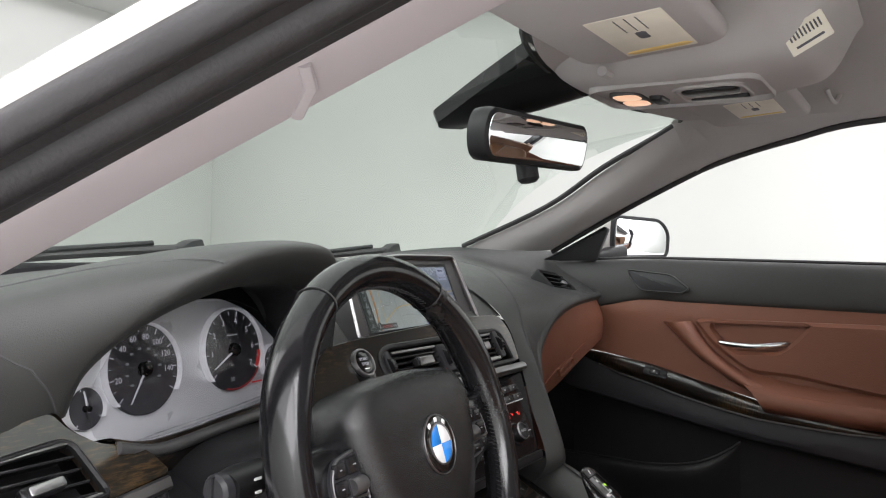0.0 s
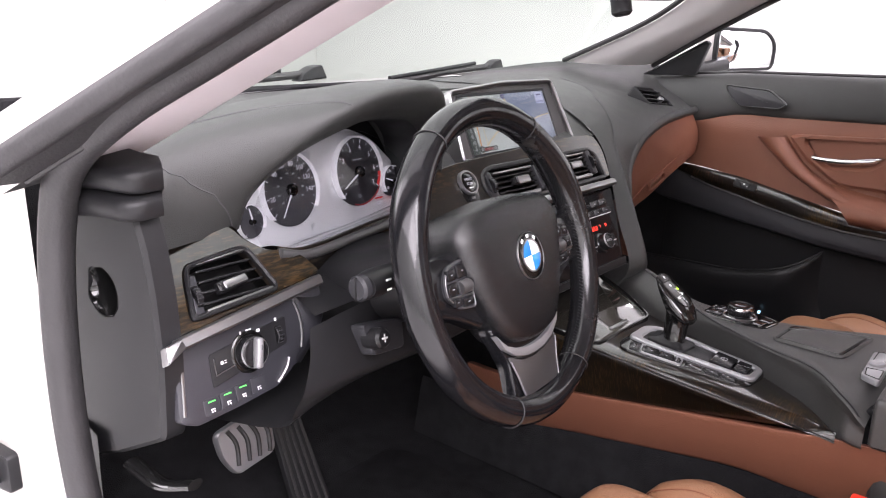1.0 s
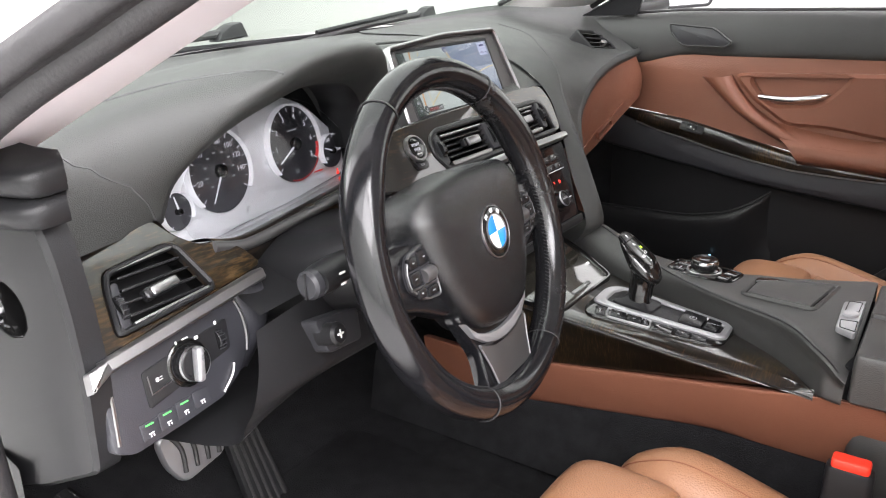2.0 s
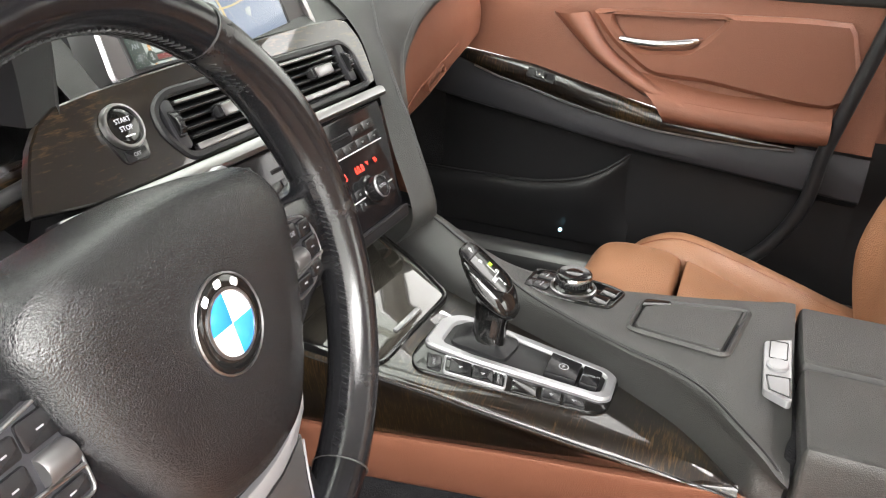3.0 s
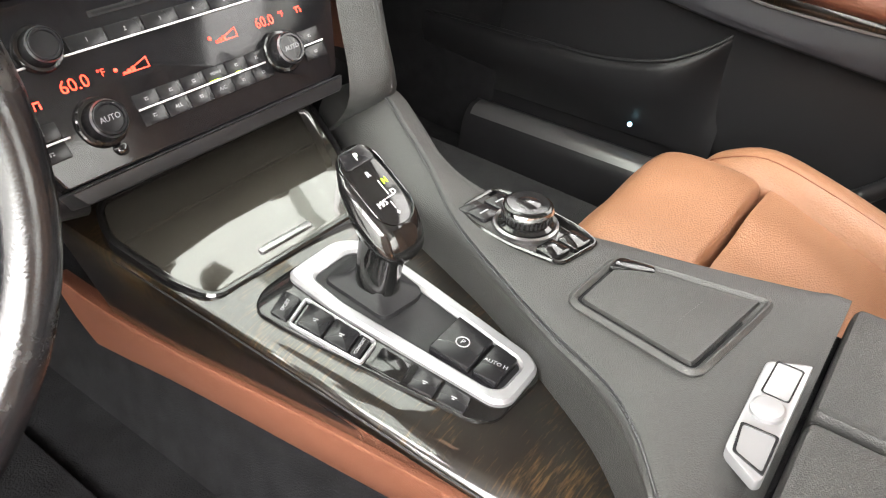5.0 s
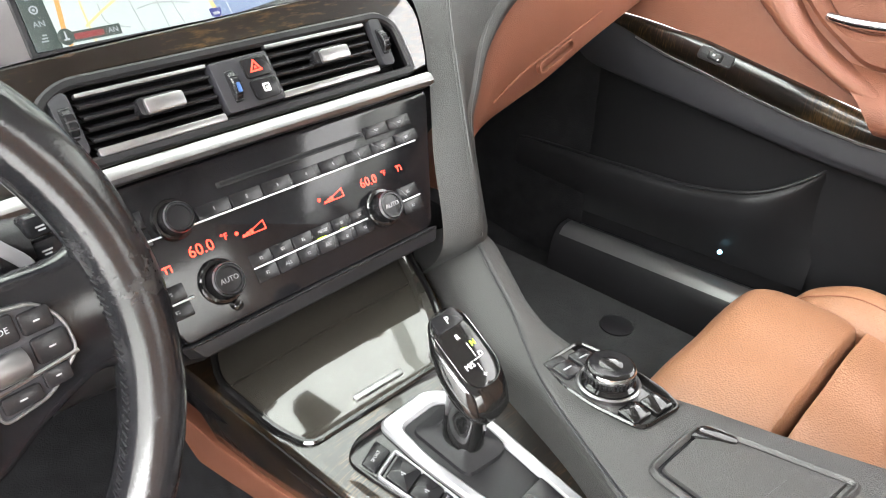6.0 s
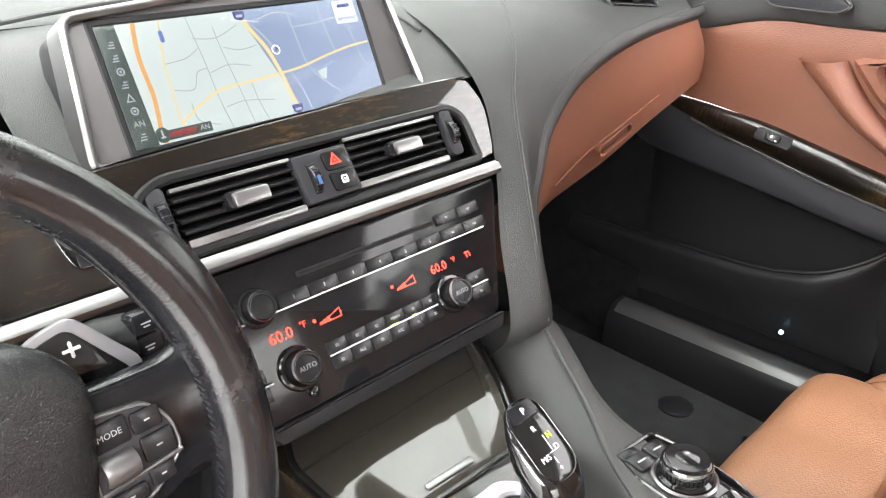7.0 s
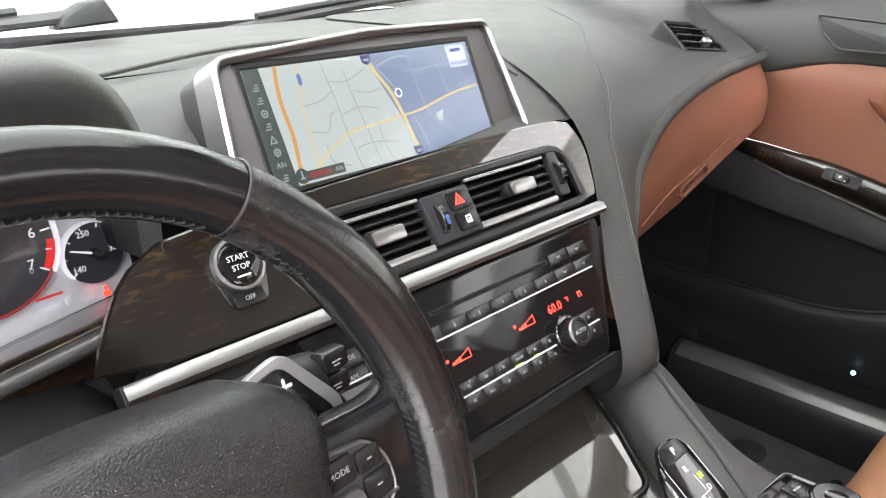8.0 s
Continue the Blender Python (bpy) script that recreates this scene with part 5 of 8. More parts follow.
for side, y0, z0 in ((-1, -0.075, 0.848), (1, -0.066, 0.862)):
    base = Vector((-0.375 + side * 0.06, y0 + 0.01, z0 - 0.006))
    tip = Vector((-0.542, -0.097, 0.850)) if side < 0 else Vector((-0.225, y0 - 0.008, z0 + 0.004))
    bm = bmn()
    pts = [base.lerp(tip, k / 6) for k in range(7)]
    tube(bm, pts, [0.010, 0.012, 0.014, 0.016, 0.017, 0.0175, 0.015], 14, flat=0.85, up=(0, 0, 1))
    st = part("stalk", bm, M_PLASTIC, column)
    sm2 = axes(tip + Vector((0, -0.006, 0)), (-side * 0.15, -1, 0), (0, 0.1, 1)) if side < 0 else axes(base.lerp(tip, 0.78) + Vector((0, -0.0195, 0.002)), (1, 0.1, 0), (0, 0.2, 1))
    if side < 0:
        bm = bmn()
        em = axes(tip + Vector((-0.003, 0, 0)), (0, -1, 0.0), (0, 0, 1))
        lathe(bm, [(0.0135, -0.004), (0.0135, 0.003), (0.011, 0.006), (0.0002, 0.0065)], em, 24)
        part("stalk_cap", bm, M_GREY, st, "grey end button")
        bm = bmn()
        box(bm, (0.0018, 0.024, 0.004), at(em, 0, 0, 0.006), 0.0005)
        part("cap_slot", bm, M_PLASTIC, st)
        bars("sign", axes(tip + Vector((0.022, -0.0190, 0.002)), (1, 0, 0), (0, 0.1, 1)), M_MARK, st, [(-0.004, 0.006, 0.008, 0.0022), (-0.004, -0.004, 0.007, 0.0022), (0.012, 0.001, 0.006, 0.004)])
    else:
        bars("sign", sm2, M_MARK, st, [(0, 0.003, 0.012, 0.0014), (0, -0.003, 0.009, 0.0014), (-0.0055, 0, 0.0014, 0.006), (0.0055, 0, 0.0014, 0.006), (-0.020, 0.004, 0.006, 0.0016), (-0.020, -0.004, 0.008, 0.0016)])
        for k in range(2):
            bm = bmn()
            box(bm, (0.018, 0.012, 0.012), axes(tip + Vector((0.004, -0.006, 0.010 - 0.0145 * k)), (1, 0.1, 0), (0, 0.2, 1)), 0.002)
            b2 = part("stalk_button", bm, M_KEY, st)
            bars("sign", axes(tip + Vector((0.004, -0.0123, 0.010 - 0.0145 * k)), (1, 0.1, 0), (0, 0.2, 1)), M_DIM, b2, [(0, 0.001, 0.006, 0.0009), (0, -0.001, 0.004, 0.0009)])

# ---- steering wheel ----
steer = thing("steering_wheel", (-0.375, -0.12, 0.69), "black leather steering wheel, worn shiny, with silver accent", "steering wheel")
RIM, TUBE = 0.1668, 0.0160


def rim_path(a0, a1, n):
    return [WHEEL @ Vector((RIM * math.sin(radians(a)), RIM * math.cos(radians(a)), 0)) for a in [a0 + (a1 - a0) * k / n for k in range(n + 1)]]


def rim_piece(name, a0, a1, mat, label="", fat=1.0):
    n = max(10, int(abs(a1 - a0) / 4))
    bm = bmn()
    loops = []
    for k in range(n + 1):
        a = radians(a0 + (a1 - a0) * k / n)
        grip = 1.0 + 0.10 * math.exp(-((abs((math.degrees(a) + 180) % 360 - 180) - 62) / 14) ** 2)
        lp = []
        for j in range(18):
            b = 2 * math.pi * j / 18
            rr = RIM + TUBE * fat * grip * math.cos(b) * (1.0 if math.cos(b) > 0 else 1.08)
            lp.append(WHEEL @ Vector((rr * math.sin(a), rr * math.cos(a), TUBE * 1.16 * fat * grip * math.sin(b))))
        loops.append(lp)
    rings(bm, loops)
    return part(name, bm, mat, steer, label)


SEAMS = (-33, 33, 152, 204)
rim_piece("rim_top", -33, 33, M_WHEEL, "smooth black leather")
rim_piece("rim_side", 33, 152, M_WORN, "black leather rubbed grey in patches")
rim_piece("rim_side", -156, -33, M_WHEEL)
rim_piece("rim_bottom", 152, 204, M_WHEEL)
for a in SEAMS:
    bm = bmn()
    q = radians(a)
    lp = [WHEEL @ Vector(((RIM + TUBE * 1.045 * math.cos(b)) * math.sin(q), (RIM + TUBE * 1.045 * math.cos(b)) * math.cos(q), TUBE * 1.20 * math.sin(b))) for b in [2 * math.pi * j / 24 for j in range(24)]]
    tube(bm, lp, 0.0007, 6, closed=True)
    part("rim_seam", bm, M_RUBBER, steer)
# lacing along the inner side of the rim
for a0, a1 in ((36, 150), (-153, -36), (-30, 30)):
    bm = bmn()
    n = int(abs(a1 - a0) / 1.6)
    for k in range(n):
        q = radians(a0 + (a1 - a0) * (k + 0.5) / n)
        rr = RIM - TUBE * 1.04
        c = WHEEL @ Vector((rr * math.sin(q), rr * math.cos(q), 0.004))
        m = WHEEL @ Matrix.Translation((rr * math.sin(q), rr * math.cos(q), 0.004)) @ Matrix.Rotation(-q, 4, "Z") @ Matrix.Rotation(radians(28), 4, "Y")
        box(bm, (0.0009, 0.0012, 0.0060), m, 0.0003)
    part("lacing", bm, M_PLASTIC, steer, kind="stuff")
# spokes
SP = [(0.055, 0.036), (0.105, 0.030), (0.140, 0.028), (0.166, 0.036), (0.168, 0.0), (0.163, -0.040), (0.140, -0.030), (0.112, -0.040), (0.080, -0.058), (0.050, -0.05)]
for sx in (1, -1):
    bm = bmn()
    o = rounded([(x * sx, y) for x, y in SP], 0.008, 4)
    if sx < 0:
        o.reverse()
    loops = [(o, -0.016), (o, -0.004), (inset(o, 0.002), 0.0), (inset(o, 0.006), 0.002)]
    rings(bm, [[WHEEL @ Vector((x, y, z)) for x, y in lp] for lp, z in loops])
    sp = part("spoke", bm, M_WHEEL, steer)
    bm = bmn()
    plate = rounded([(x * sx, y) for x, y in ((0.087, 0.022), (0.121, 0.017), (0.130, 0.004), (0.131, -0.013), (0.112, -0.028), (0.088, -0.031))], 0.006, 4)
    if sx < 0:
        plate.reverse()
    slab(bm, plate, 0.0, 0.0065, WHEEL, 0.0015)
    pl = part("button_plate", bm, M_GREY, steer, "dark grey switch plate")
    bm = bmn()
    frame_ring(bm, plate, inset(plate, 0.0016), 0.005, 0.0078, WHEEL, 0.0005)
    part("plate_frame", bm, M_INSERT, pl, "dark satin frame")
    for bx, by, bw, bh, sg in ((0.1000, 0.0095, 0.0190, 0.0135, "MODE" if sx > 0 else "bar"), (0.1180, 0.0085, 0.0145, 0.0110, "bar"), (0.1200, -0.0055, 0.0165, 0.0130, "bar"), (0.1175, -0.0195, 0.0130, 0.0095, "bar"), (0.100, -0.0225, 0.0180, 0.0085, "bar")):
        bm = bmn()
        slab(bm, rrect(bw, bh, 0.002, 3, bx * sx, by), 0.0055, 0.0085, WHEEL, 0.0010)
        bt = part("button", bm, M_KEY, pl)
        if sg == "MODE":
            lettering("sign", "MODE", 0.0042, at(WHEEL, bx, by, 0.0085), M_DIM, bt)
        else:
            bars("sign", at(WHEEL, bx * sx, by, 0.0085), M_DIM, bt, [(0, 0, bw * 0.2, 0.0008)])
    bm = bmn()
    lathe(bm, [(0.0065, -0.008), (0.0072, -0.006), (0.0072, 0.006), (0.0065, 0.008)], at(WHEEL, 0.1000 * sx, -0.0070, 0.0065) @ Matrix.Rotation(radians(90), 4, "Y"), 20)
    part("roller", bm, M_INSERT, pl, "dark metal roller")
    bm = bmn()
    tube(bm, [WHEEL @ Vector((x * sx, y, 0.0075)) for x, y in ((0.089, -0.0165), (0.110, -0.0148), (0.130, -0.0130))], 0.0011, 6)
    part("plate_line", bm, M_CHROME, pl, "thin chrome line")
    # gear paddle behind the spoke
    bm = bmn()
    po = rounded([(x * sx, y) for x, y in ((0.066, 0.030), (0.072, 0.042), (0.092, 0.056), (0.114, 0.061), (0.142, 0.026), (0.138, 0.012), (0.074, 0.010))], 0.007, 4)
    if sx < 0:
        po.reverse()
    slab(bm, po, -0.036, -0.031, WHEEL, 0.0015)
    pd = part("paddle", bm, M_SILVER, steer, "satin silver gear paddle")
    bm = bmn()
    pi = rounded([(x * sx, y) for x, y in ((0.068, 0.030), (0.075, 0.041), (0.094, 0.052), (0.110, 0.0555), (0.134, 0.024), (0.132, 0.010), (0.076, 0.009))], 0.005, 4)
    if sx < 0:
        pi.reverse()
    slab(bm, pi, -0.0315, -0.0292, WHEEL, 0.001)
    part("paddle_face", bm, M_GLOSS, pd, "black paddle face")
    bars("sign", at(WHEEL, 0.109 * sx, 0.045, -0.0292), M_MARK, pd, [(0, 0, 0.009, 0.0018), (0, 0, 0.0018, 0.009)] if sx > 0 else [(0, 0, 0.009, 0.0018)])
# lower spoke: dark body, satin insert and silver crescent under the airbag cover
bm = bmn()
o = rounded([(-0.072, -0.060), (0.072, -0.060), (0.050, -0.110), (0.056, -0.162), (0.0, -0.170), (-0.056, -0.162), (-0.050, -0.110)], 0.010, 4)
o.reverse()
rings(bm, [[WHEEL @ Vector((x, y, z)) for x, y in lp] for lp, z in ((o, -0.014), (o, -0.003), (inset(o, 0.003), 0.001))])
part("lower_spoke", bm, M_WHEEL, steer)
bm = bmn()
o = [(-0.0665, -0.0700), (-0.0570, -0.0880), (-0.0400, -0.1000), (-0.0200, -0.1060), (0.0, -0.1075), (0.0200, -0.1060), (0.0400, -0.1000), (0.0570, -0.0880), (0.0665, -0.0700),
     (0.0590, -0.0780), (0.0500, -0.0860), (0.0340, -0.0930), (0.0170, -0.0965), (0.0, -0.0975), (-0.0170, -0.0965), (-0.0340, -0.0930), (-0.0500, -0.0860), (-0.0590, -0.0780)]
o.reverse()
slab(bm, o, -0.002, 0.0065, WHEEL, 0.0012)
part("accent", bm, M_SILVER, steer, "satin silver crescent")
bm = bmn()
o = rounded([(-0.0500, -0.0980), (-0.0250, -0.1075), (0.0, -0.1095), (0.0250, -0.1075), (0.0500, -0.0980), (0.0400, -0.1250), (0.0345, -0.1490), (-0.0345, -0.1490), (-0.0400, -0.1250)], 0.005, 4)
o.reverse()
slab(bm, o, -0.002, 0.0045, WHEEL, 0.0015)
part("insert", bm, M_INSERT, steer, "dark satin metal insert")
for sx in (1, -1):
    bm = bmn()
    tube(bm, [WHEEL @ Vector((x * sx, y, 0.0040)) for x, y in ((0.0490, -0.1040), (0.0415, -0.1260), (0.0360, -0.1500))], 0.0008, 6)
    part("insert_line", bm, M_SILVER, steer)
# airbag cover and emblem
PADO = rounded([(-0.104, 0.044), (-0.084, 0.064), (0.0, 0.072), (0.084, 0.063), (0.102, 0.038), (0.090, -0.012), (0.068, -0.056), (0.046, -0.085), (0.0, -0.094), (-0.046, -0.085), (-0.068, -0.056), (-0.090, -0.012)], 0.03, 6)
bm = bmn()
dome(bm, PADO, [(1.0, -0.03), (1.0, 0.004), (0.985, 0.010), (0.94, 0.016), (0.84, 0.021), (0.65, 0.0250), (0.40, 0.0268), (0.15, 0.0272)], WHEEL, (0, 0))
pad = part("airbag_cover", bm, M_PAD, steer, "grained black airbag cover", angle=60)
em = at(WHEEL, 0.0, 0.0, 0.0255)
bm = bmn()
lathe(bm, [(0.0255, -0.004), (0.0255, 0.0025), (0.0240, 0.0035), (0.0185, 0.0035)], em, 40)
badge = part("badge_ring", bm, M_GLOSS, pad, "black badge ring")
bm = bmn()
lathe(bm, [(0.0262, 0.0015), (0.0264, 0.003), (0.0255, 0.0036), (0.0250, 0.002)], em, 40, hoop=True)
part("badge_rim", bm, M_CHROME, badge)
for k in range(4):
    a0 = radians(90 * k)
    bm = bmn()
    wedge = [(0, 0)] + [(0.0168 * math.cos(a0 + radians(90) * j / 8), 0.0168 * math.sin(a0 + radians(90) * j / 8)) for j in range(9)]
    slab(bm, wedge, 0.002, 0.0042, em, 0.0002)
    part("badge_quarter", bm, M_BLUE if k % 2 == 1 else M_MARK, badge, "blue quarter" if k % 2 == 1 else "white quarter")
bm = bmn()
lathe(bm, [(0.0185, 0.003), (0.0185, 0.0045), (0.0170, 0.0046), (0.0168, 0.003)], em, 40, hoop=True)
part("badge_inner_ring", bm, M_CHROME, badge)
for k in range(3):
    a = radians(125 - 35 * k)
    bars("badge_mark", at(em, 0.0215 * math.cos(a), 0.0215 * math.sin(a), 0.0035, math.degrees(a) - 90), M_MARK, badge, [(0, 0, 0.0055, 0.0042)])


# ---- centre console ----
console = thing("centre_console", (0, -0.35, 0.37), "centre console with dark wood top, black leather shoulder and brown side", "console")


def wood_z(y):
    return 0.671 + 0.09 * y


STATIONS = [  # y, left edge, right edge of the wood
    (0.03, -0.116, 0.150), (-0.04, -0.113, 0.125), (-0.13, -0.108, 0.076), (-0.21, -0.104, 0.050), (-0.277, -0.1015, 0.027),
    (-0.33, -0.100, 0.002), (-0.38, -0.097, -0.024), (-0.412, -0.096, -0.046), (-0.436, -0.096, -0.072), (-0.452, -0.098, -0.093)]


def side_top(y):
    u = min(1, max(0, -y / 0.45))
    return (-0.088 + 0.010 * math.sin(math.pi * u) * 0.5 - 0.004 * u * u, 0.556 + 0.135 * u + 0.03 * u * u - 0.088 * u * (1 - 0.0) + 0.0)


bm = bmn()
rows = []
for y, xl, xr in STATIONS:
    z = wood_z(y)
    sx, sz = side_top(y)
    rows.append([(xr + 0.004, y, z - 0.004), (xr * 0.66 + xl * 0.34, y, z + 0.001), (xr * 0.33 + xl * 0.67, y, z + 0.001), (xl + 0.012, y, z - 0.001), (xl, y, z - 0.010), (xl * 0.5 + sx * 0.5 - 0.001, y, (z + sz) / 2 - 0.004), (sx, y, sz)])
skin(bm, rows, 6, 4)
part("wood_panel", bm, M_WOOD, console, "dark glossy grained wood panel")
bm = bmn()
tube(bm, [(xl - 0.0006, y, wood_z(y) - 0.007) for y, xl, xr in STATIONS[1:]], 0.0008, 5)
part("wood_joint", bm, M_PLASTIC, console)
# brown leather side below the wood, running back past the armrest
bm = bmn()
rows = []
for y in (0.12, 0.03, -0.06, -0.15, -0.24, -0.33, -0.40, -0.45, -0.50, -0.60, -0.95):
    sx, sz = side_top(y)
    if y < -0.45:
        sz = side_top(-0.45)[1] - 0.002
        sx = -0.094
    sz -= 0.007 * min(1, max(0, (-y - 0.25) / 0.2)) * (y > -0.455)
    low = 0.47 + 0.052 * min(1, max(0, -y / 0.32)) if y < 0 else 0.47 - 0.25 * y
    rows.append([(sx + 0.012, y, sz - 0.004), (sx - 0.0015, y, sz - 0.001), (sx - 0.003, y, sz - 0.007), ((sx - 0.066) / 2 - 0.004, y, (sz + low) / 2), (-0.066, y, low + 0.005), (-0.060, y, low)])
skin(bm, rows, 4, 3)
part("side_panel", bm, M_BROWN, console, "brown leather side panel")
bm = bmn()
skin(bm, [[(-0.060, y, 0.53 if y < 0 else 0.48), (-0.066, y, 0.46), (-0.085, y, 0.375)] for y in (0.25, 0.0, -0.2, -0.4, -0.95)], 4, 4)
part("lower_side", bm, M_CARPET, console, "black carpeted side")

SHOULDER = [  # wood edge, stitched ridge, outer edge
    ((0.150, 0.005, 0.674), (0.176, -0.030, 0.705), (0.214, -0.012, 0.690)),
    ((0.126, -0.040, 0.669), (0.158, -0.072, 0.704), (0.196, -0.060, 0.694)),
    ((0.098, -0.088, 0.664), (0.134, -0.112, 0.697), (0.166, -0.108, 0.690)),
    ((0.073, -0.135, 0.660), (0.104, -0.160, 0.690), (0.136, -0.155, 0.685)),
    ((0.051, -0.205, 0.654), (0.057, -0.222, 0.685), (0.118, -0.205, 0.682)),
    ((0.028, -0.275, 0.648), (0.024, -0.284, 0.682), (0.112, -0.285, 0.681)),
    ((0.002, -0.330, 0.643), (-0.003, -0.338, 0.682), (0.118, -0.335, 0.683)),
    ((-0.024, -0.382, 0.639), (-0.023, -0.385, 0.683), (0.124, -0.385, 0.686)),
    ((-0.048, -0.413, 0.636), (-0.047, -0.415, 0.684), (0.130, -0.430, 0.690)),
    ((-0.078, -0.441, 0.633), (-0.082, -0.444, 0.682), (0.134, -0.460, 0.693)),
    ((-0.097, -0.458, 0.634), (-0.100, -0.464, 0.676), (0.137, -0.470, 0.694)),
    ((-0.100, -0.470, 0.631), (-0.107, -0.475, 0.668), (0.138, -0.477, 0.694)),
    ((-0.101, -0.482, 0.629), (-0.110, -0.484, 0.662), (0.138, -0.484, 0.694))]
bm = bmn()
rows = []
for b, r, e in SHOULDER:
    b, r, e = Vector(b), Vector(r), Vector(e)
    up = b.lerp(r, 0.30)
    up.z = b.z + (r.z - b.z) * 0.62
    skirt = Vector((b.x + 0.002, b.y, 0.626)) if b.y < -0.45 else b + Vector((0, 0, -0.02))
    rows.append([skirt, b + Vector((-0.004 if b.y < -0.45 else 0, 0, 0)), up, r, r.lerp(e, 0.25) + Vector((0, 0, 0.0025)), r.lerp(e, 0.7) + Vector((0, 0, 0.002)), e + Vector((-0.006, 0, 0.001)), e + Vector((0.001, 0, -0.008)), e + Vector((0.012, 0, -0.07)), Vector((e.x + 0.01, e.y, 0.37))])
skin(bm, rows, 5, 4)
part("shoulder", bm, M_SOFT, console, "grained black leather shoulder")
for off in (0.0022, -0.0022):
    stitches(console, spline([(r[0] + off * 1.3, r[1] + off, r[2] + 0.0016) for b, r, e in SHOULDER[:-1]], 6), M_THREAD, 0.0045, 0.0010)
bm = bmn()
tube(bm, spline([(r[0], r[1], r[2] + 0.0006) for b, r, e in SHOULDER[:-1]], 6), 0.0011, 6)
part("ridge_seam", bm, M_PLASTIC, console)
bm = bmn()
skin(bm, [[(0.205, -0.03, 0.69), (0.215, -0.02, 0.55), (0.20, -0.02, 0.37)], [(0.215, 0.10, 0.70), (0.22, 0.12, 0.55), (0.20, 0.12, 0.37)], [(0.215, 0.5, 0.72), (0.22, 0.5, 0.55), (0.20, 0.5, 0.37)]], 4, 4)
part("tunnel_side", bm, M_CARPET, console)

CONS = axes((0, 0, 0.6715), (1, 0, 0), (0, 1, 0.09))
# tray lid ahead of the selector
TRAY = axes((0, -0.06, 0.6725), (1, 0, 0.035), (0, 1, 0.17))
tray = thing("storage_tray", (0, -0.07, 0.655), "glossy dark lacquered roll lid of the console tray", "tray lid")
TO = rounded([(-0.094, 0.006), (0.122, 0.004), (0.131, -0.004), (0.096, -0.075), (0.054, -0.138), (-0.098, -0.131), (-0.108, -0.100), (-0.112, -0.030)], 0.014, 5)
bm = bmn()
TO = [(x, y + 0.06) for x, y in TO]
frame_ring(bm, TO, inset(TO, 0.0055), -0.012, 0.0042, TRAY, 0.0016)
part("rim", bm, M_GLOSS, tray, "glossy black rim")
bm = bmn()
slab(bm, inset(TO, 0.0057), -0.012, 0.0022, TRAY, 0.0008)
part("lid", bm, M_LID, tray)
# chrome bar standing in for the bright reflection in the lid's groove
bm = bmn()
hm = TRAY @ axes((-0.018, -0.0585, 0.0030), (0.048, -0.003, 0), (0.003, 0.048, 0))
box(bm, (0.050, 0.0062, 0.003), hm, 0.0014)
part("groove_glint", bm, M_CHROME, tray, "chrome bar in place of the bright reflection in the lid groove")

# ---- gear selector ----
gate = thing("gear_selector", (-0.03, -0.24, 0.645), "black gear selector with silver surround and buttons", "gear selector")
G = CONS
GO = rounded([(-0.040, -0.146), (-0.070, -0.147), (-0.0875, -0.158), (-0.085, -0.185), (-0.074, -0.262), (-0.064, -0.326), (-0.054, -0.336), (-0.004, -0.338), (0.007, -0.327), (0.020, -0.212), (0.023, -0.165), (0.008, -0.148)], 0.010, 5)
bm = bmn()
slab(bm, GO, -0.002, 0.0035, G, 0.0015)
part("base_plate", bm, M_GLOSS, gate, "glossy black base")
RO = rounded([(-0.050, -0.150), (0.003, -0.149), (0.020, -0.166), (0.018, -0.212), (0.005, -0.324), (-0.003, -0.335), (-0.040, -0.336), (-0.048, -0.328), (-0.0535, -0.200)], 0.010, 5)
RI = rounded([(-0.039, -0.166), (-0.001, -0.165), (0.0095, -0.176), (0.0065, -0.214), (-0.0055, -0.319), (-0.010, -0.325), (-0.034, -0.325), (-0.0390, -0.318), (-0.0435, -0.200)], 0.007, 5)
bm = bmn()
frame_ring(bm, RO, RI, 0.001, 0.0085, G, 0.0022)
part("surround", bm, M_SILVER, gate, "satin silver surround")
bm = bmn()
slab(bm, inset(RI, -0.001), 0.002, 0.0050, G, 0.0008)
part("well", bm, M_PLASTIC, gate)
bm = bmn()
bo = rounded([(-0.036, -0.172), (0.004, -0.170), (0.014, -0.182), (0.006, -0.232), (-0.004, -0.236), (-0.038, -0.232)], 0.008, 5)
dome(bm, bo, [(1.0, 0.004), (0.96, 0.008), (0.80, 0.010), (0.58, 0.0125), (0.46, 0.0165), (0.42, 0.019)], G, (-0.014, -0.202))
part("boot", bm, M_PLASTIC, gate, "black leather boot")


def gear_key(pts, sign="", lift=0.0105, size=0.006, name="button", turn=0.0, low=0.003):
    bm = bmn()
    o = rounded(pts, 0.0018, 3)
    slab(bm, o, low, lift, G, 0.0012)
    ob = part(name, bm, M_KEY, gate)
    cx, cy = sum(p[0] for p in pts) / len(pts), sum(p[1] for p in pts) / len(pts)
    if sign == "bar":
        bars("sign", at(G, cx, cy, lift, turn), M_DIM, ob, [(0, 0, 0.004, 0.0009), (0, -0.0016, 0.002, 0.0009)])
    elif sign == "ring":
        bm = bmn()
        frame_ring(bm, circle(0.0050, 18, cx, cy), circle(0.0041, 18, cx, cy), lift, lift + 0.0003, G, 0.0001)
        part("sign_ring", bm, M_DIM, ob)
        lettering("sign", "P", 0.0060, at(G, cx, cy, lift, turn), M_DIM, ob)
    elif sign:
        lettering("sign", sign, size * 0.85, at(G, cx, cy, lift, turn), M_DIM, ob)
    return ob


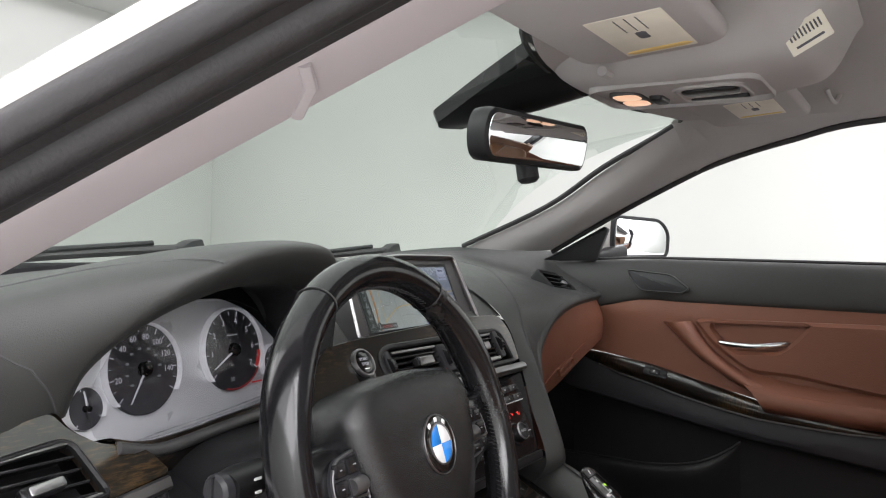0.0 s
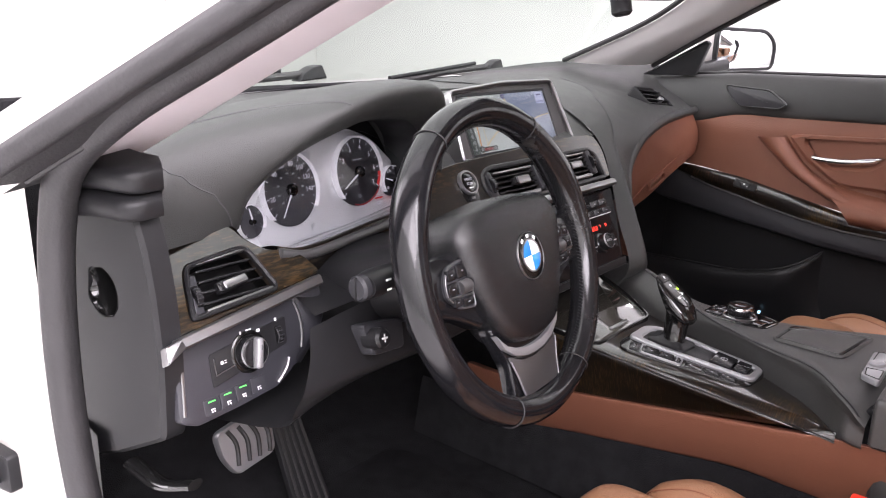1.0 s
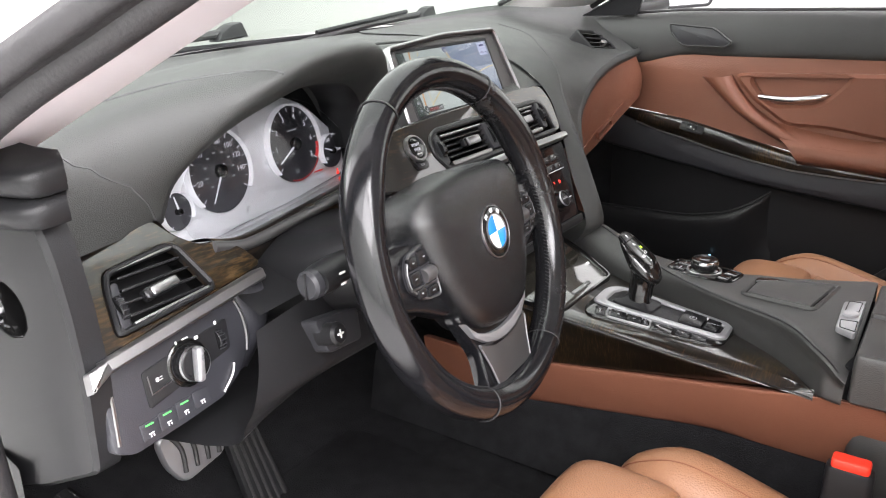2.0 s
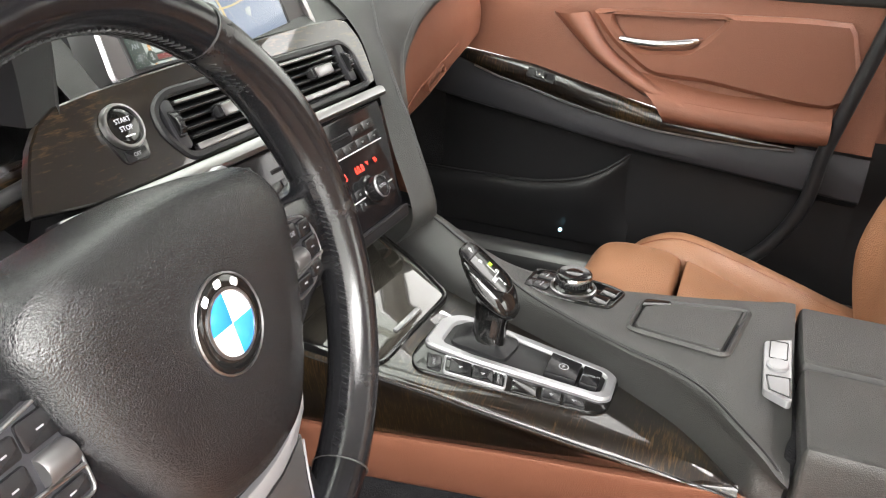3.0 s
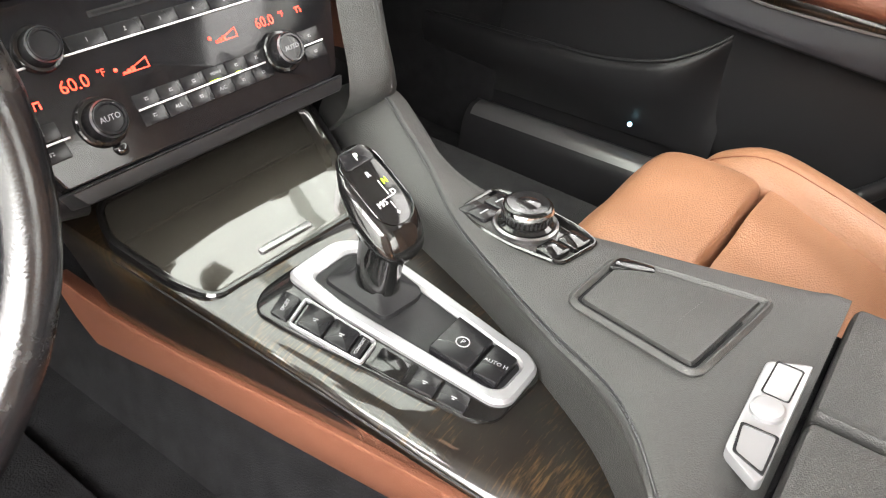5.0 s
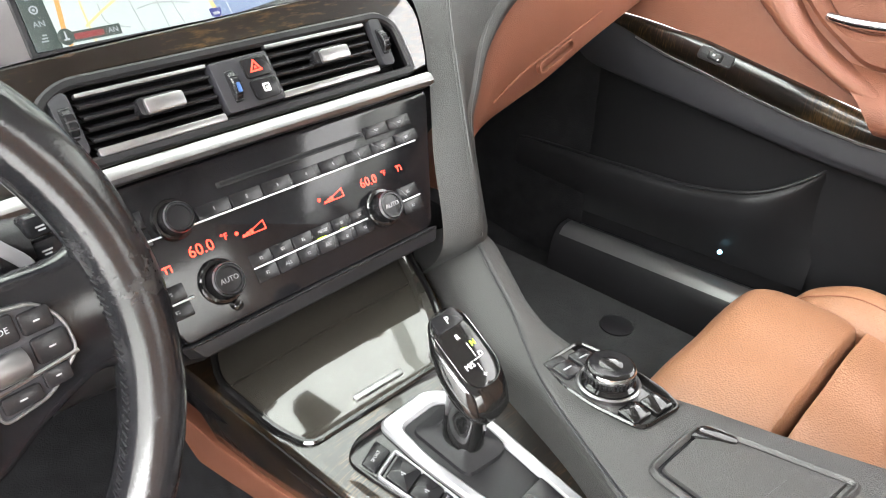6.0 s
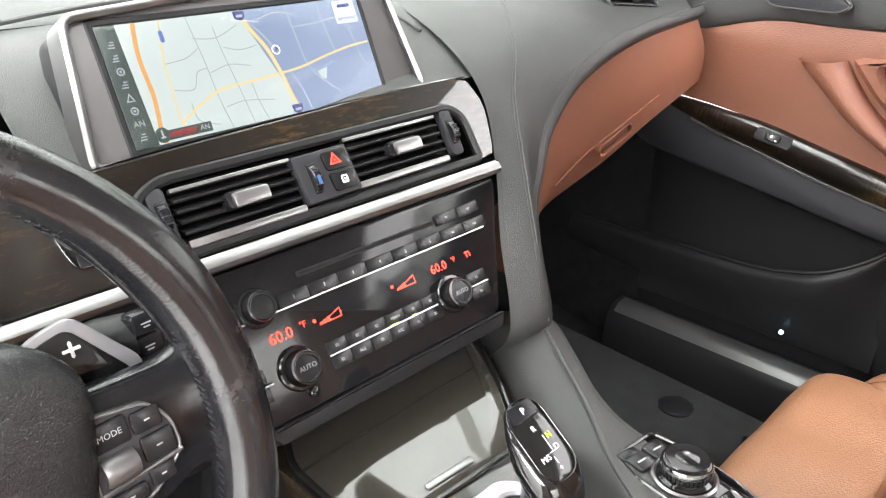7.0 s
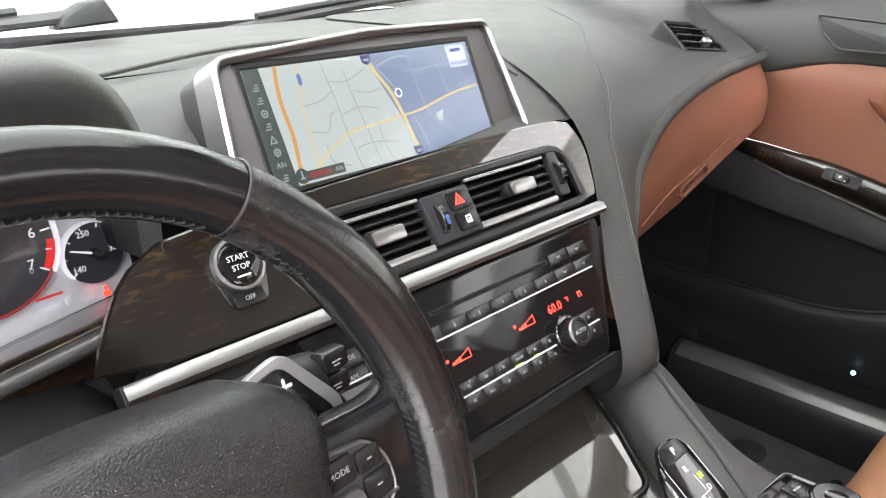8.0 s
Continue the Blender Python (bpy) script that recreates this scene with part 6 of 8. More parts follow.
gear_key([(-0.0390, -0.2700), (-0.0020, -0.2690), (-0.0058, -0.3000), (-0.0375, -0.3010)], "ring", 0.0115, turn=-80)
gear_key([(-0.0372, -0.3035), (-0.0064, -0.3025), (-0.0085, -0.3210), (-0.0360, -0.3215)], "AUTO H", 0.0115, 0.0052, turn=-80)
gear_key([(-0.0830, -0.1690), (-0.0605, -0.1600), (-0.0590, -0.1750), (-0.0815, -0.1825)], "SPORT", 0.0055, 0.0046, turn=20)
WF = rounded([(-0.0830, -0.1850), (-0.0560, -0.1760), (-0.0545, -0.2400), (-0.0770, -0.2450)], 0.004, 4)
bm = bmn()
frame_ring(bm, WF, inset(WF, 0.0022), 0.003, 0.0065, G, 0.0008)
part("rocker_frame", bm, M_SILVER, gate, "satin silver rocker frame")
gear_key([(-0.0795, -0.1900), (-0.0585, -0.1830), (-0.0575, -0.2050), (-0.0780, -0.2110)], "bar", 0.0072, turn=-75)
gear_key([(-0.0778, -0.2120), (-0.0575, -0.2060), (-0.0570, -0.2270), (-0.0760, -0.2320)], "bar", 0.0072, turn=-75)
gear_key([(-0.0758, -0.2330), (-0.0570, -0.2280), (-0.0570, -0.2365), (-0.0750, -0.2410)], "COMFORT", 0.0066, 0.0038, turn=15)
gear_key([(-0.0705, -0.2770), (-0.0530, -0.2735), (-0.0520, -0.2920), (-0.0680, -0.2955)], "bar", 0.0055, turn=-80)
gear_key([(-0.0678, -0.2975), (-0.0518, -0.2940), (-0.0505, -0.3140), (-0.0650, -0.3175)], "bar", 0.0055, turn=-80)
bm = bmn()
slab(bm, rounded([(-0.0745, -0.2490), (-0.0550, -0.2450), (-0.0545, -0.2690), (-0.0715, -0.2730)], 0.002, 3), 0.003, 0.0048, G, 0.0008)
part("blank_panel", bm, M_GLOSS, gate)

# lever
lever = thing("gear_lever", (-0.016, -0.203, 0.66), "glossy black gear lever with lit letters on its grip", "gear lever")


def tilted(c, rx, ry, lean, n=20, power=0.85, flat=0.0):
    """A leaning oval section of the lever."""
    c = Vector(c)
    m = Matrix.Rotation(radians(lean), 4, "X")
    out = []
    for k in range(n):
        a = 2 * math.pi * k / n
        ca, sa = math.cos(a), math.sin(a)
        p = Vector((rx * math.copysign(abs(ca) ** power, ca), ry * math.copysign(abs(sa) ** power, sa), 0))
        out.append(c + m @ p)
    return out


bm = bmn()
rings(bm, [tilted((-0.017, -0.207, 0.648), 0.0150, 0.0200, 0), tilted((-0.015, -0.206, 0.668), 0.0130, 0.0165, 4), tilted((-0.012, -0.207, 0.688), 0.0135, 0.0170, 10), tilted((-0.009, -0.208, 0.702), 0.0160, 0.0200, 22), tilted((-0.008, -0.207, 0.712), 0.0190, 0.0240, 30)])
part("stem", bm, M_GLOSS, lever)
bm = bmn()
rings(bm, [tilted((-0.010, -0.208, 0.701), 0.0160, 0.0215, 26, power=0.75), tilted((-0.008, -0.207, 0.7065), 0.0205, 0.0275, 32, power=0.72), tilted((-0.0065, -0.205, 0.714), 0.0232, 0.0325, 35, power=0.70), tilted((-0.005, -0.201, 0.7225), 0.0236, 0.0350, 36, power=0.70), tilted((-0.004, -0.198, 0.730), 0.0222, 0.0345, 36, power=0.70), tilted((-0.0035, -0.1965, 0.7345), 0.0190, 0.0315, 36, power=0.72), tilted((-0.0035, -0.196, 0.7360), 0.013, 0.026, 36, power=0.75)])
grip = part("grip", bm, M_GLOSS, lever, "glossy black grip", angle=60)
TOPM = axes((-0.0035, -0.1960, 0.7362), (1, 0, 0), (0, math.cos(radians(36)), math.sin(radians(36))))
bm = bmn()
frame_ring(bm, rrect(0.0365, 0.064, 0.016, 6), rrect(0.0350, 0.0625, 0.015, 6), -0.004, 0.0002, TOPM, 0.0005)
part("grip_rim", bm, M_GLOSS, grip, "thin black rim")
bm = bmn()
slab(bm, rounded([(-0.012, 0.030), (0.012, 0.030), (0.0145, 0.0165), (-0.0145, 0.0165)], 0.004), -0.002, 0.0012, TOPM, 0.0008)
pk = part("park_button", bm, M_KEY, grip)
lettering("sign", "P", 0.0078, at(TOPM, 0, 0.0228, 0.0012), M_MARK, pk)
for s, x, y, mt in (("R", -0.001, 0.0085, M_MARK), ("M/S", -0.007, -0.0135, M_MARK), ("D", 0.0075, -0.010, M_MARK), ("N", 0.0075, -0.0005, M_GREEN), ("+", 0.0, -0.024, M_MARK)):
    lettering("sign", s, 0.0062, at(TOPM, x, y, 0.0002), mt, grip)
bars("gate_lines", at(TOPM, 0.0, 0, 0.0002), M_MARK, grip, [(0.0025, -0.004, 0.0006, 0.012), (0.002, -0.0115, 0.006, 0.0006), (0.0, -0.0175, 0.0006, 0.006)])

# ---- turn-and-push controller ----
ctrl = thing("media_controller", (0.088, -0.263, 0.675), "black media controller knob with chrome ring and keys", "controller")
K = axes((0.089, -0.264, 0.6845), (0.985, -0.17, 0), (0.17, 0.985, 0.0))
bm = bmn()
KO = rounded([(-0.026, 0.049), (0.022, 0.053), (0.030, 0.02), (0.030, -0.03), (0.024, -0.052), (-0.020, -0.050), (-0.030, -0.01), (-0.031, 0.02)], 0.008, 5)
frame_ring(bm, KO, inset(KO, 0.0035), -0.006, 0.0022, K, 0.0012)
slab(bm, inset(KO, 0.003), -0.008, -0.001, K, 0.0005)
part("housing", bm, M_GLOSS, ctrl)
for sgn, rows_ in ((1, ((-0.014, 0.030), (0.007, 0.033))), (-1, ((-0.011, -0.035), (0.010, -0.038)))):
    for x, y in rows_:
        bm = bmn()
        slab(bm, rrect(0.0195, 0.018, 0.003, 3, x, y), -0.001, 0.0035, at(K, 0, 0, 0, 0), 0.001)
        kb = part("key", bm, M_KEY if sgn > 0 else M_GLOSS, ctrl)
        if sgn > 0:
            bars("sign", at(K, x, y, 0.0035), M_DIM, kb, [(0, 0, 0.009, 0.0016)])
bm = bmn()
slab(bm, rrect(0.020, 0.010, 0.002, 3, -0.016, 0.0415), -0.001, 0.0032, K, 0.001)
part("key", bm, M_KEY, ctrl)
bm = bmn()
lathe(bm, [(0.0250, -0.001), (0.0250, 0.003), (0.0232, 0.0042), (0.0215, 0.003), (0.021, 0.0)], K, 44, hoop=True)
part("collar", bm, M_CHROME, ctrl, "satin chrome collar")
bm = bmn()
lathe(bm, [(0.0210, -0.001), (0.0210, 0.004), (0.0180, 0.006), (0.0180, 0.009)], K, 44)
part("skirt", bm, M_GLOSS, ctrl)
bm = bmn()
lathe(bm, [(0.0178, 0.006), (0.0190, 0.008), (0.0195, 0.0150), (0.0185, 0.0190), (0.0170, 0.0200)], K, 44)
turn_knob = part("turn_knob", bm, M_GLOSS, ctrl)
bm = bmn()
lathe(bm, [(0.0194, 0.0135), (0.0199, 0.0155), (0.0188, 0.0185), (0.0180, 0.016)], K, 44, hoop=True)
part("knob_band", bm, M_BRIGHT, turn_knob, "bright chrome band")
bm = bmn()
lathe(bm, [(0.0170, 0.0196), (0.0160, 0.0205), (0.0090, 0.0200), (0.0002, 0.0197)], K, 44)
part("knob_top", bm, M_RADIO, turn_knob)
bm = bmn()
for k in range(36):
    box(bm, (0.0009, 0.0014, 0.005), K @ Matrix.Rotation(2 * math.pi * k / 36, 4, "Z") @ Matrix.Translation((0.0192, 0, 0.0110)), 0.0003)
part("knob_ribs", bm, M_PLASTIC, turn_knob, kind="stuff")

# ---- small lidded box, key slot and armrest ----
cubby = thing("cup_holder_lid", (0.07, -0.385, 0.675), "grained black lid over the cup holder in the console", "lid")
CBO = rounded([(0.0285, -0.330), (0.0960, -0.336), (0.1090, -0.445), (0.0080, -0.427)], 0.012, 6)
CB = axes((0.07, -0.385, 0.6862), (1, 0, 0.012), (0, 1, -0.05))
CBL = [(x - 0.07, y + 0.385) for x, y in CBO]
bm = bmn()
frame_ring(bm, inset(CBL, -0.001), inset(CBL, 0.005), -0.006, 0.0050, CB, 0.0024)
part("frame", bm, M_SOFT, cubby)
# dark slab added so that the gap round the lid reads dark
bm = bmn()
slab(bm, inset(CBL, 0.0045), -0.006, 0.0020, CB, 0.0003)
part("gap_backing", bm, M_CARPET, cubby, "dark slab backing the gap round the lid")
bm = bmn()
dome(bm, inset(CBL, 0.0075), [(1.0, -0.006), (1.0, 0.0026), (0.975, 0.0046), (0.8, 0.0056), (0.4, 0.0060)], CB, (-0.01, 0))
part("lid", bm, M_SOFT, cubby)
bm = bmn()
slab(bm, rounded([(0.004, 0.0465), (0.0220, 0.0450), (0.0250, 0.0200), (0.0175, 0.0170), (0.0115, 0.0300)], 0.005), 0.002, 0.0058, CB, 0.0008)
part("finger_notch", bm, M_GLOSS, cubby)

slot = thing("key_holder", (0.0, -0.468, 0.685), "satin silver key holder plate in the console", "key holder")
KS = axes((0.001, -0.468, 0.6915), (0.97, -0.02, 0.06), (0.0, 1, -0.05))
KP = rounded([(0.042, 0.013), (0.052, -0.008), (0.0525, -0.0105), (-0.043, -0.0130), (-0.046, -0.010), (-0.034, 0.010)], 0.004, 4)
bm = bmn()
slab(bm, KP, -0.004, 0.0036, KS, 0.0012)
part("plate", bm, M_SILVER, slot)
bm = bmn()
frame_ring(bm, rrect(0.030, 0.016, 0.002, 3, 0.030, 0.0), rrect(0.028, 0.014, 0.0015, 3, 0.030, 0.0), 0.003, 0.0042, KS, 0.0003)
part("shutter", bm, M_KEY, slot)
bm = bmn()
frame_ring(bm, rounded([(-0.012, 0.009), (-0.011, -0.0115), (-0.041, -0.0125), (-0.034, 0.006)], 0.002, 3), rounded([(-0.0135, 0.0075), (-0.0125, -0.0100), (-0.0385, -0.0110), (-0.0328, 0.0045)], 0.002, 3), 0.003, 0.0042, KS, 0.0003)
part("shutter", bm, M_KEY, slot)
bm = bmn()
lathe(bm, [(0.0095, 0.003), (0.0095, 0.0062), (0.008, 0.0072), (0.0002, 0.0066)], at(KS, 0.003, 0.0, 0), 28)
part("round_key", bm, M_SILVER, slot)

# dark box added to fill the gap between shoulder and armrest
bm = bmn()
box(bm, (0.222, 0.020, 0.07), Matrix.Translation((0.020, -0.487, 0.636)), 0.003)
part("gap_filler", bm, M_CARPET, console)

arm = thing("armrest", (0.01, -0.65, 0.62), "black leather two-part centre armrest", "armrest")
for x0, x1 in ((-0.109, 0.0145), (0.0205, 0.136)):
    bm = bmn()
    w = x1 - x0
    o = rrect(w, 0.34, 0.006, 4)
    am = axes(((x0 + x1) / 2, -0.6575, 0.643), (1, 0, 0.0), (0, 1, 0.0))
    rings(bm, [[am @ Vector((x, y, z)) for x, y in lp] for lp, z in ((inset(o, 0.004), -0.010), (o, -0.006), (o, 0.042), (inset(o, 0.0008), 0.0480), (inset(o, 0.0026), 0.0515), (inset(o, 0.006), 0.0530))])
    lid = part("pad", bm, M_SOFT, arm)
bm = bmn()
box(bm, (0.216, 0.45, 0.29), Matrix.Translation((0.021, -0.716, 0.495)), 0.01)
part("box", bm, M_SOFT, arm)


# ---- passenger door ----
door = thing("passenger_door", (0.78, -0.15, 0.42), "closed front passenger door with brown leather and wood trim", "car door")
YS = (0.30, 0.20, 0.10, 0.0, -0.10, -0.20, -0.30, -0.40, -0.50, -0.60)


def door_x(y, z):
    """Depth of the door card."""
    return 0.725 - 0.012 * math.sin((z - 0.45) * 5.5) + 0.05 * max(0, y - 0.12)


def belt(y):
    return 1.020 - 0.012 * max(0, y) / 0.2 + 0.004 * max(0, -y)


bm = bmn()
skin(bm, [[(door_x(y, 1.0) + 0.055, y, belt(y) - 0.004) for y in YS], [(door_x(y, 1.0) + 0.020, y, belt(y) + 0.001) for y in YS], [(door_x(y, 1.0) + 0.002, y, belt(y) - 0.010) for y in YS],
          [(door_x(y, 0.97) - 0.006, y, belt(y) - 0.045) for y in YS], [(door_x(y, 0.93) - 0.002, y, belt(y) - 0.085 - 0.018 * max(0, y) / 0.1) for y in YS], [(door_x(y, 0.93) + 0.012, y, belt(y) - 0.092 - 0.018 * max(0, y) / 0.1) for y in YS]], 5, 3)
part("upper_panel", bm, M_DASH, door, "black leather window shelf")
bm = bmn()
tube(bm, [(door_x(y, 1.0) + 0.028, y, belt(y) + 0.003) for y in YS], 0.004, 8)
part("window_seal", bm, M_RUBBER, door)
# speaker cover
dm = axes((0.7045, -0.035, 0.974), (0.0, -1, 0.0), (0.12, -0.12, 1))
so = rounded([(-0.060, 0.024), (0.040, 0.016), (0.082, -0.014), (0.066, -0.026), (-0.024, -0.024), (-0.050, 0.000)], 0.010, 5)
bm = bmn()
frame_ring(bm, so, inset(so, 0.0035), -0.004, 0.0035, dm, 0.0014)
sp = part("speaker_frame", bm, M_DASH, door)
bm = bmn()
slab(bm, inset(so, 0.003), -0.004, 0.0012, dm, 0.0008)
part("speaker_grille", bm, M_GREY, door, "dark mesh speaker cover")


def strip_top(y):
    pts = [(0.30, 0.815), (0.10, 0.810), (-0.03, 0.793), (-0.14, 0.768), (-0.25, 0.742), (-0.36, 0.726), (-0.48, 0.712), (-0.62, 0.705)]
    for (a, za), (b, zb) in zip(pts, pts[1:]):
        if y >= b:
            return za + (zb - za) * (a - y) / (a - b)
    return pts[-1][1]


# brown card
bm = bmn()
skin(bm, [[(door_x(y, 0.92) + 0.004, y, belt(y) - 0.088 - 0.018 * max(0, y) / 0.1) for y in YS], [(door_x(y, 0.90) - 0.002, y, 0.905) for y in YS], [(door_x(y, 0.86) + 0.0, y, 0.86) for y in YS],
          [(door_x(y, 0.82), y, 0.5 * (strip_top(y) + 0.86)) for y in YS], [(door_x(y, 0.80) - 0.002, y, strip_top(y)) for y in YS]], 5, 3)
part("card", bm, M_BROWN, door, "brown leather door card")
DM = axes((0.712, 0, 0), (0, -1, 0), (0, 0, 1))
# raised field round the sunk handle bowl
bm = bmn()
holed(bm, rounded([(0.120, 0.898), (0.53, 0.912), (0.565, 0.80), (0.52, 0.770), (0.416, 0.782), (0.325, 0.795), (0.235, 0.797), (0.165, 0.846)], 0.02, 4), rounded([(0.160, 0.890), (0.348, 0.899), (0.316, 0.862), (0.292, 0.843), (0.215, 0.837), (0.198, 0.845), (0.176, 0.867)], 0.012, 4), -0.012, 0.009, DM, 0.007)
part("raised_field", bm, M_BROWN, door, "raised brown leather field")
# pull: a broad rolled strap sweeping down into the armrest
GL = [(-0.060, 0.888), (-0.098, 0.852), (-0.142, 0.814), (-0.185, 0.788), (-0.227, 0.765), (-0.287, 0.743), (-0.355, 0.728)]
GR = [(-0.118, 0.893), (-0.141, 0.862), (-0.164, 0.836), (-0.201, 0.809), (-0.243, 0.787), (-0.292, 0.771), (-0.355, 0.760)]
bm = bmn()
skin(bm, [[(0.722, y, z) for y, z in GL], [(0.704, y, z) for y, z in GL], [(0.684, a[0] * 0.75 + c[0] * 0.25, a[1] * 0.75 + c[1] * 0.25) for a, c in zip(GL, GR)],
          [(0.677, a[0] * 0.45 + c[0] * 0.55, a[1] * 0.45 + c[1] * 0.55) for a, c in zip(GL, GR)], [(0.684, a[0] * 0.15 + c[0] * 0.85, a[1] * 0.15 + c[1] * 0.85) for a, c in zip(GL, GR)], [(0.700, y, z) for y, z in GR], [(0.720, y, z) for y, z in GR]], 4, 4)
part("pull_grip", bm, M_BROWN, door, "lighter brown leather pull grip")
bm = bmn()
skin(bm, [[(0.716, y, z + 0.016) for y, z in ((-0.22, 0.785), (-0.34, 0.765), (-0.44, 0.762), (-0.528, 0.762))], [(0.690, y, z + 0.010) for y, z in ((-0.22, 0.775), (-0.34, 0.757), (-0.44, 0.755), (-0.528, 0.756))],
          [(0.668, y, z + 0.001) for y, z in ((-0.25, 0.762), (-0.35, 0.752), (-0.44, 0.750), (-0.528, 0.752))], [(0.668, y, z - 0.016) for y, z in ((-0.27, 0.752), (-0.36, 0.747), (-0.44, 0.744), (-0.528, 0.746))],
          [(0.70, y, z - 0.032) for y, z in ((-0.27, 0.752), (-0.36, 0.747), (-0.44, 0.744), (-0.528, 0.746))]], 5, 5)
rest = part("armrest_pad", bm, M_BROWN, door, "brown leather armrest pad")
stitches(rest, spline([(0.671, -0.30, 0.766), (0.668, -0.38, 0.762), (0.668, -0.46, 0.761), (0.668, -0.522, 0.763)], 4), M_THREADB, 0.005, 0.0009)
# handle bowl and bar
bm = bmn()
bo2 = rounded([(0.150, 0.872), (0.330, 0.880), (0.350, 0.845), (0.300, 0.822), (0.205, 0.820), (0.165, 0.842)], 0.02, 5)
frame_ring(bm, inset(bo2, -0.012), bo2, -0.016, -0.0035, DM, 0.004)
part("handle_bowl", bm, M_BROWN, door)
bm = bmn()
hp = [(0.716, -0.172, 0.853), (0.706, -0.180, 0.852), (0.702, -0.21, 0.850), (0.701, -0.25, 0.851), (0.703, -0.29, 0.857), (0.709, -0.302, 0.859), (0.718, -0.31, 0.860)]
tube(bm, spline(hp, 4), 0.0048, 10, flat=1.3, up=(0, 0, 1))
part("release_handle", bm, M_BRIGHT, door, "bright chrome release handle")
# wood strip with window switch
bm = bmn()
ws = (0.13, 0.08, 0.03, -0.03, -0.10, -0.18, -0.26, -0.34, -0.42, -0.485)
wid = [0.012, 0.024, 0.034, 0.040, 0.042, 0.040, 0.034, 0.026, 0.018, 0.008]
skin(bm, [[(door_x(y, 0.8) - 0.002, y, strip_top(y)) for y in ws], [(door_x(y, 0.8) - 0.012, y, strip_top(y) - 0.004) for y in ws], [(door_x(y, 0.78) - 0.016, y, strip_top(y) - w * 0.6) for y, w in zip(ws, wid)],
          [(door_x(y, 0.76) - 0.013, y, strip_top(y) - w) for y, w in zip(ws, wid)], [(door_x(y, 0.76) + 0.002, y, strip_top(y) - w - 0.004) for y, w in zip(ws, wid)]], 4, 3)
part("wood_strip", bm, M_WOOD, door, "dark glossy wood strip")
bm = bmn()
tube(bm, [(door_x(y, 0.76) - 0.0125, y, strip_top(y) - w - 0.0015) for y, w in zip(ws[1:], wid[1:])], 0.0022, 6)
part("strip_edge", bm, M_CHROME, door, "satin chrome edge line")
sw = axes((0.6995, -0.048, 0.776), (0, -1, -0.17), (0.5, 0, 1))
bm = bmn()
slab(bm, rrect(0.052, 0.018, 0.004), -0.006, 0.003, sw, 0.001)
swp = part("switch_plate", bm, M_PLASTIC, door)
bm = bmn()
slab(bm, rrect(0.022, 0.012, 0.003), 0.002, 0.006, sw, 0.0015)
part("window_switch", bm, M_KEY, swp)
bars("sign", at(sw, 0, 0, 0.006), M_MARK, swp, [(-0.002, 0.001, 0.0035, 0.003), (0.006, -0.003, 0.0022, 0.002)])
# lower card
bm = bmn()


def low_top(y):
    k = min(range(len(ws)), key=lambda i: abs(ws[i] - y))
    return strip_top(y) - (wid[k] if -0.485 <= y <= 0.13 else 0.01)


def card_step(y):
    """Height of the crease over the map pocket."""
    return 0.664 + 0.16 * max(0, y + 0.2) - 0.10 * max(0, -0.2 - y)


skin(bm, [[(door_x(y, 0.76) - 0.001, y, low_top(y) + 0.004) for y in YS], [(door_x(y, 0.72) - 0.006, y, low_top(y) - 0.03) for y in YS], [(door_x(y, 0.68) - 0.004, y, card_step(y) + 0.008) for y in YS],
          [(door_x(y, 0.68) + 0.002, y, card_step(y)) for y in YS], [(door_x(y, 0.64) + 0.02, y, card_step(y) - 0.006) for y in YS]], 5, 3)
part("card_band", bm, M_BAND, door, "dark grey band under the wood strip")
bm = bmn()
skin(bm, [[(door_x(y, 0.68) + 0.006, y, card_step(y) + 0.004) for y in YS], [(door_x(y, 0.64) + 0.018, y, card_step(y) - 0.012) for y in YS], [(door_x(y, 0.60) + 0.020, y, 0.60) for y in YS], [(door_x(y, 0.5) + 0.01, y, 0.50) for y in YS], [(door_x(y, 0.45) + 0.01, y, 0.42) for y in YS]], 5, 3)
part("lower_card", bm, M_PLASTIC, door, "black plastic lower card")
# map pocket
bm = bmn()
py = [(0.28, 0.572), (0.10, 0.573), (0.04, 0.574), (-0.03, 0.575), (-0.09, 0.583), (-0.15, 0.600), (-0.20, 0.628), (-0.235, 0.660)]
ends = [0.050 * max(0.0, 1 - (y + 0.235) / 0.06) for y, z in py]
skin(bm, [[(0.700 + e, y, z) for (y, z), e in zip(py, ends)], [(0.690 + e * 1.2, y, z - 0.012) for (y, z), e in zip(py, ends)], [(0.693 + e * 1.2, y, z - 0.05) for (y, z), e in zip(py, ends)], [(0.722, y, 0.46) for y, z in py]], 4, 4)
part("map_pocket", bm, M_PLASTIC, door, "black plastic map pocket")
bm = bmn()
tube(bm, spline([(0.700 + e, y, z + 0.001) for (y, z), e in zip(py, ends)], 4), 0.0030, 10)
part("pocket_rim", bm, M_PLASTIC, door)
bm = bmn()
lathe(bm, [(0.0035, 0), (0.0035, 0.003), (0.002, 0.004), (0.0002, 0.0043)], axes((0.700, -0.113, 0.488), (0, -1, 0), (0, 0, 1)), 14)
part("courtesy_lamp", bm, M_LED, door, "small lit bluish lamp")
# seal round the rear edge of the door
bm = bmn()
tube(bm, spline([(0.688, -0.590, 1.0), (0.688, -0.570, 0.90), (0.688, -0.546, 0.79), (0.688, -0.529, 0.71), (0.688, -0.521, 0.63), (0.688, -0.500, 0.57), (0.688, -0.468, 0.52), (0.688, -0.415, 0.47)], 5), 0.012, 10)
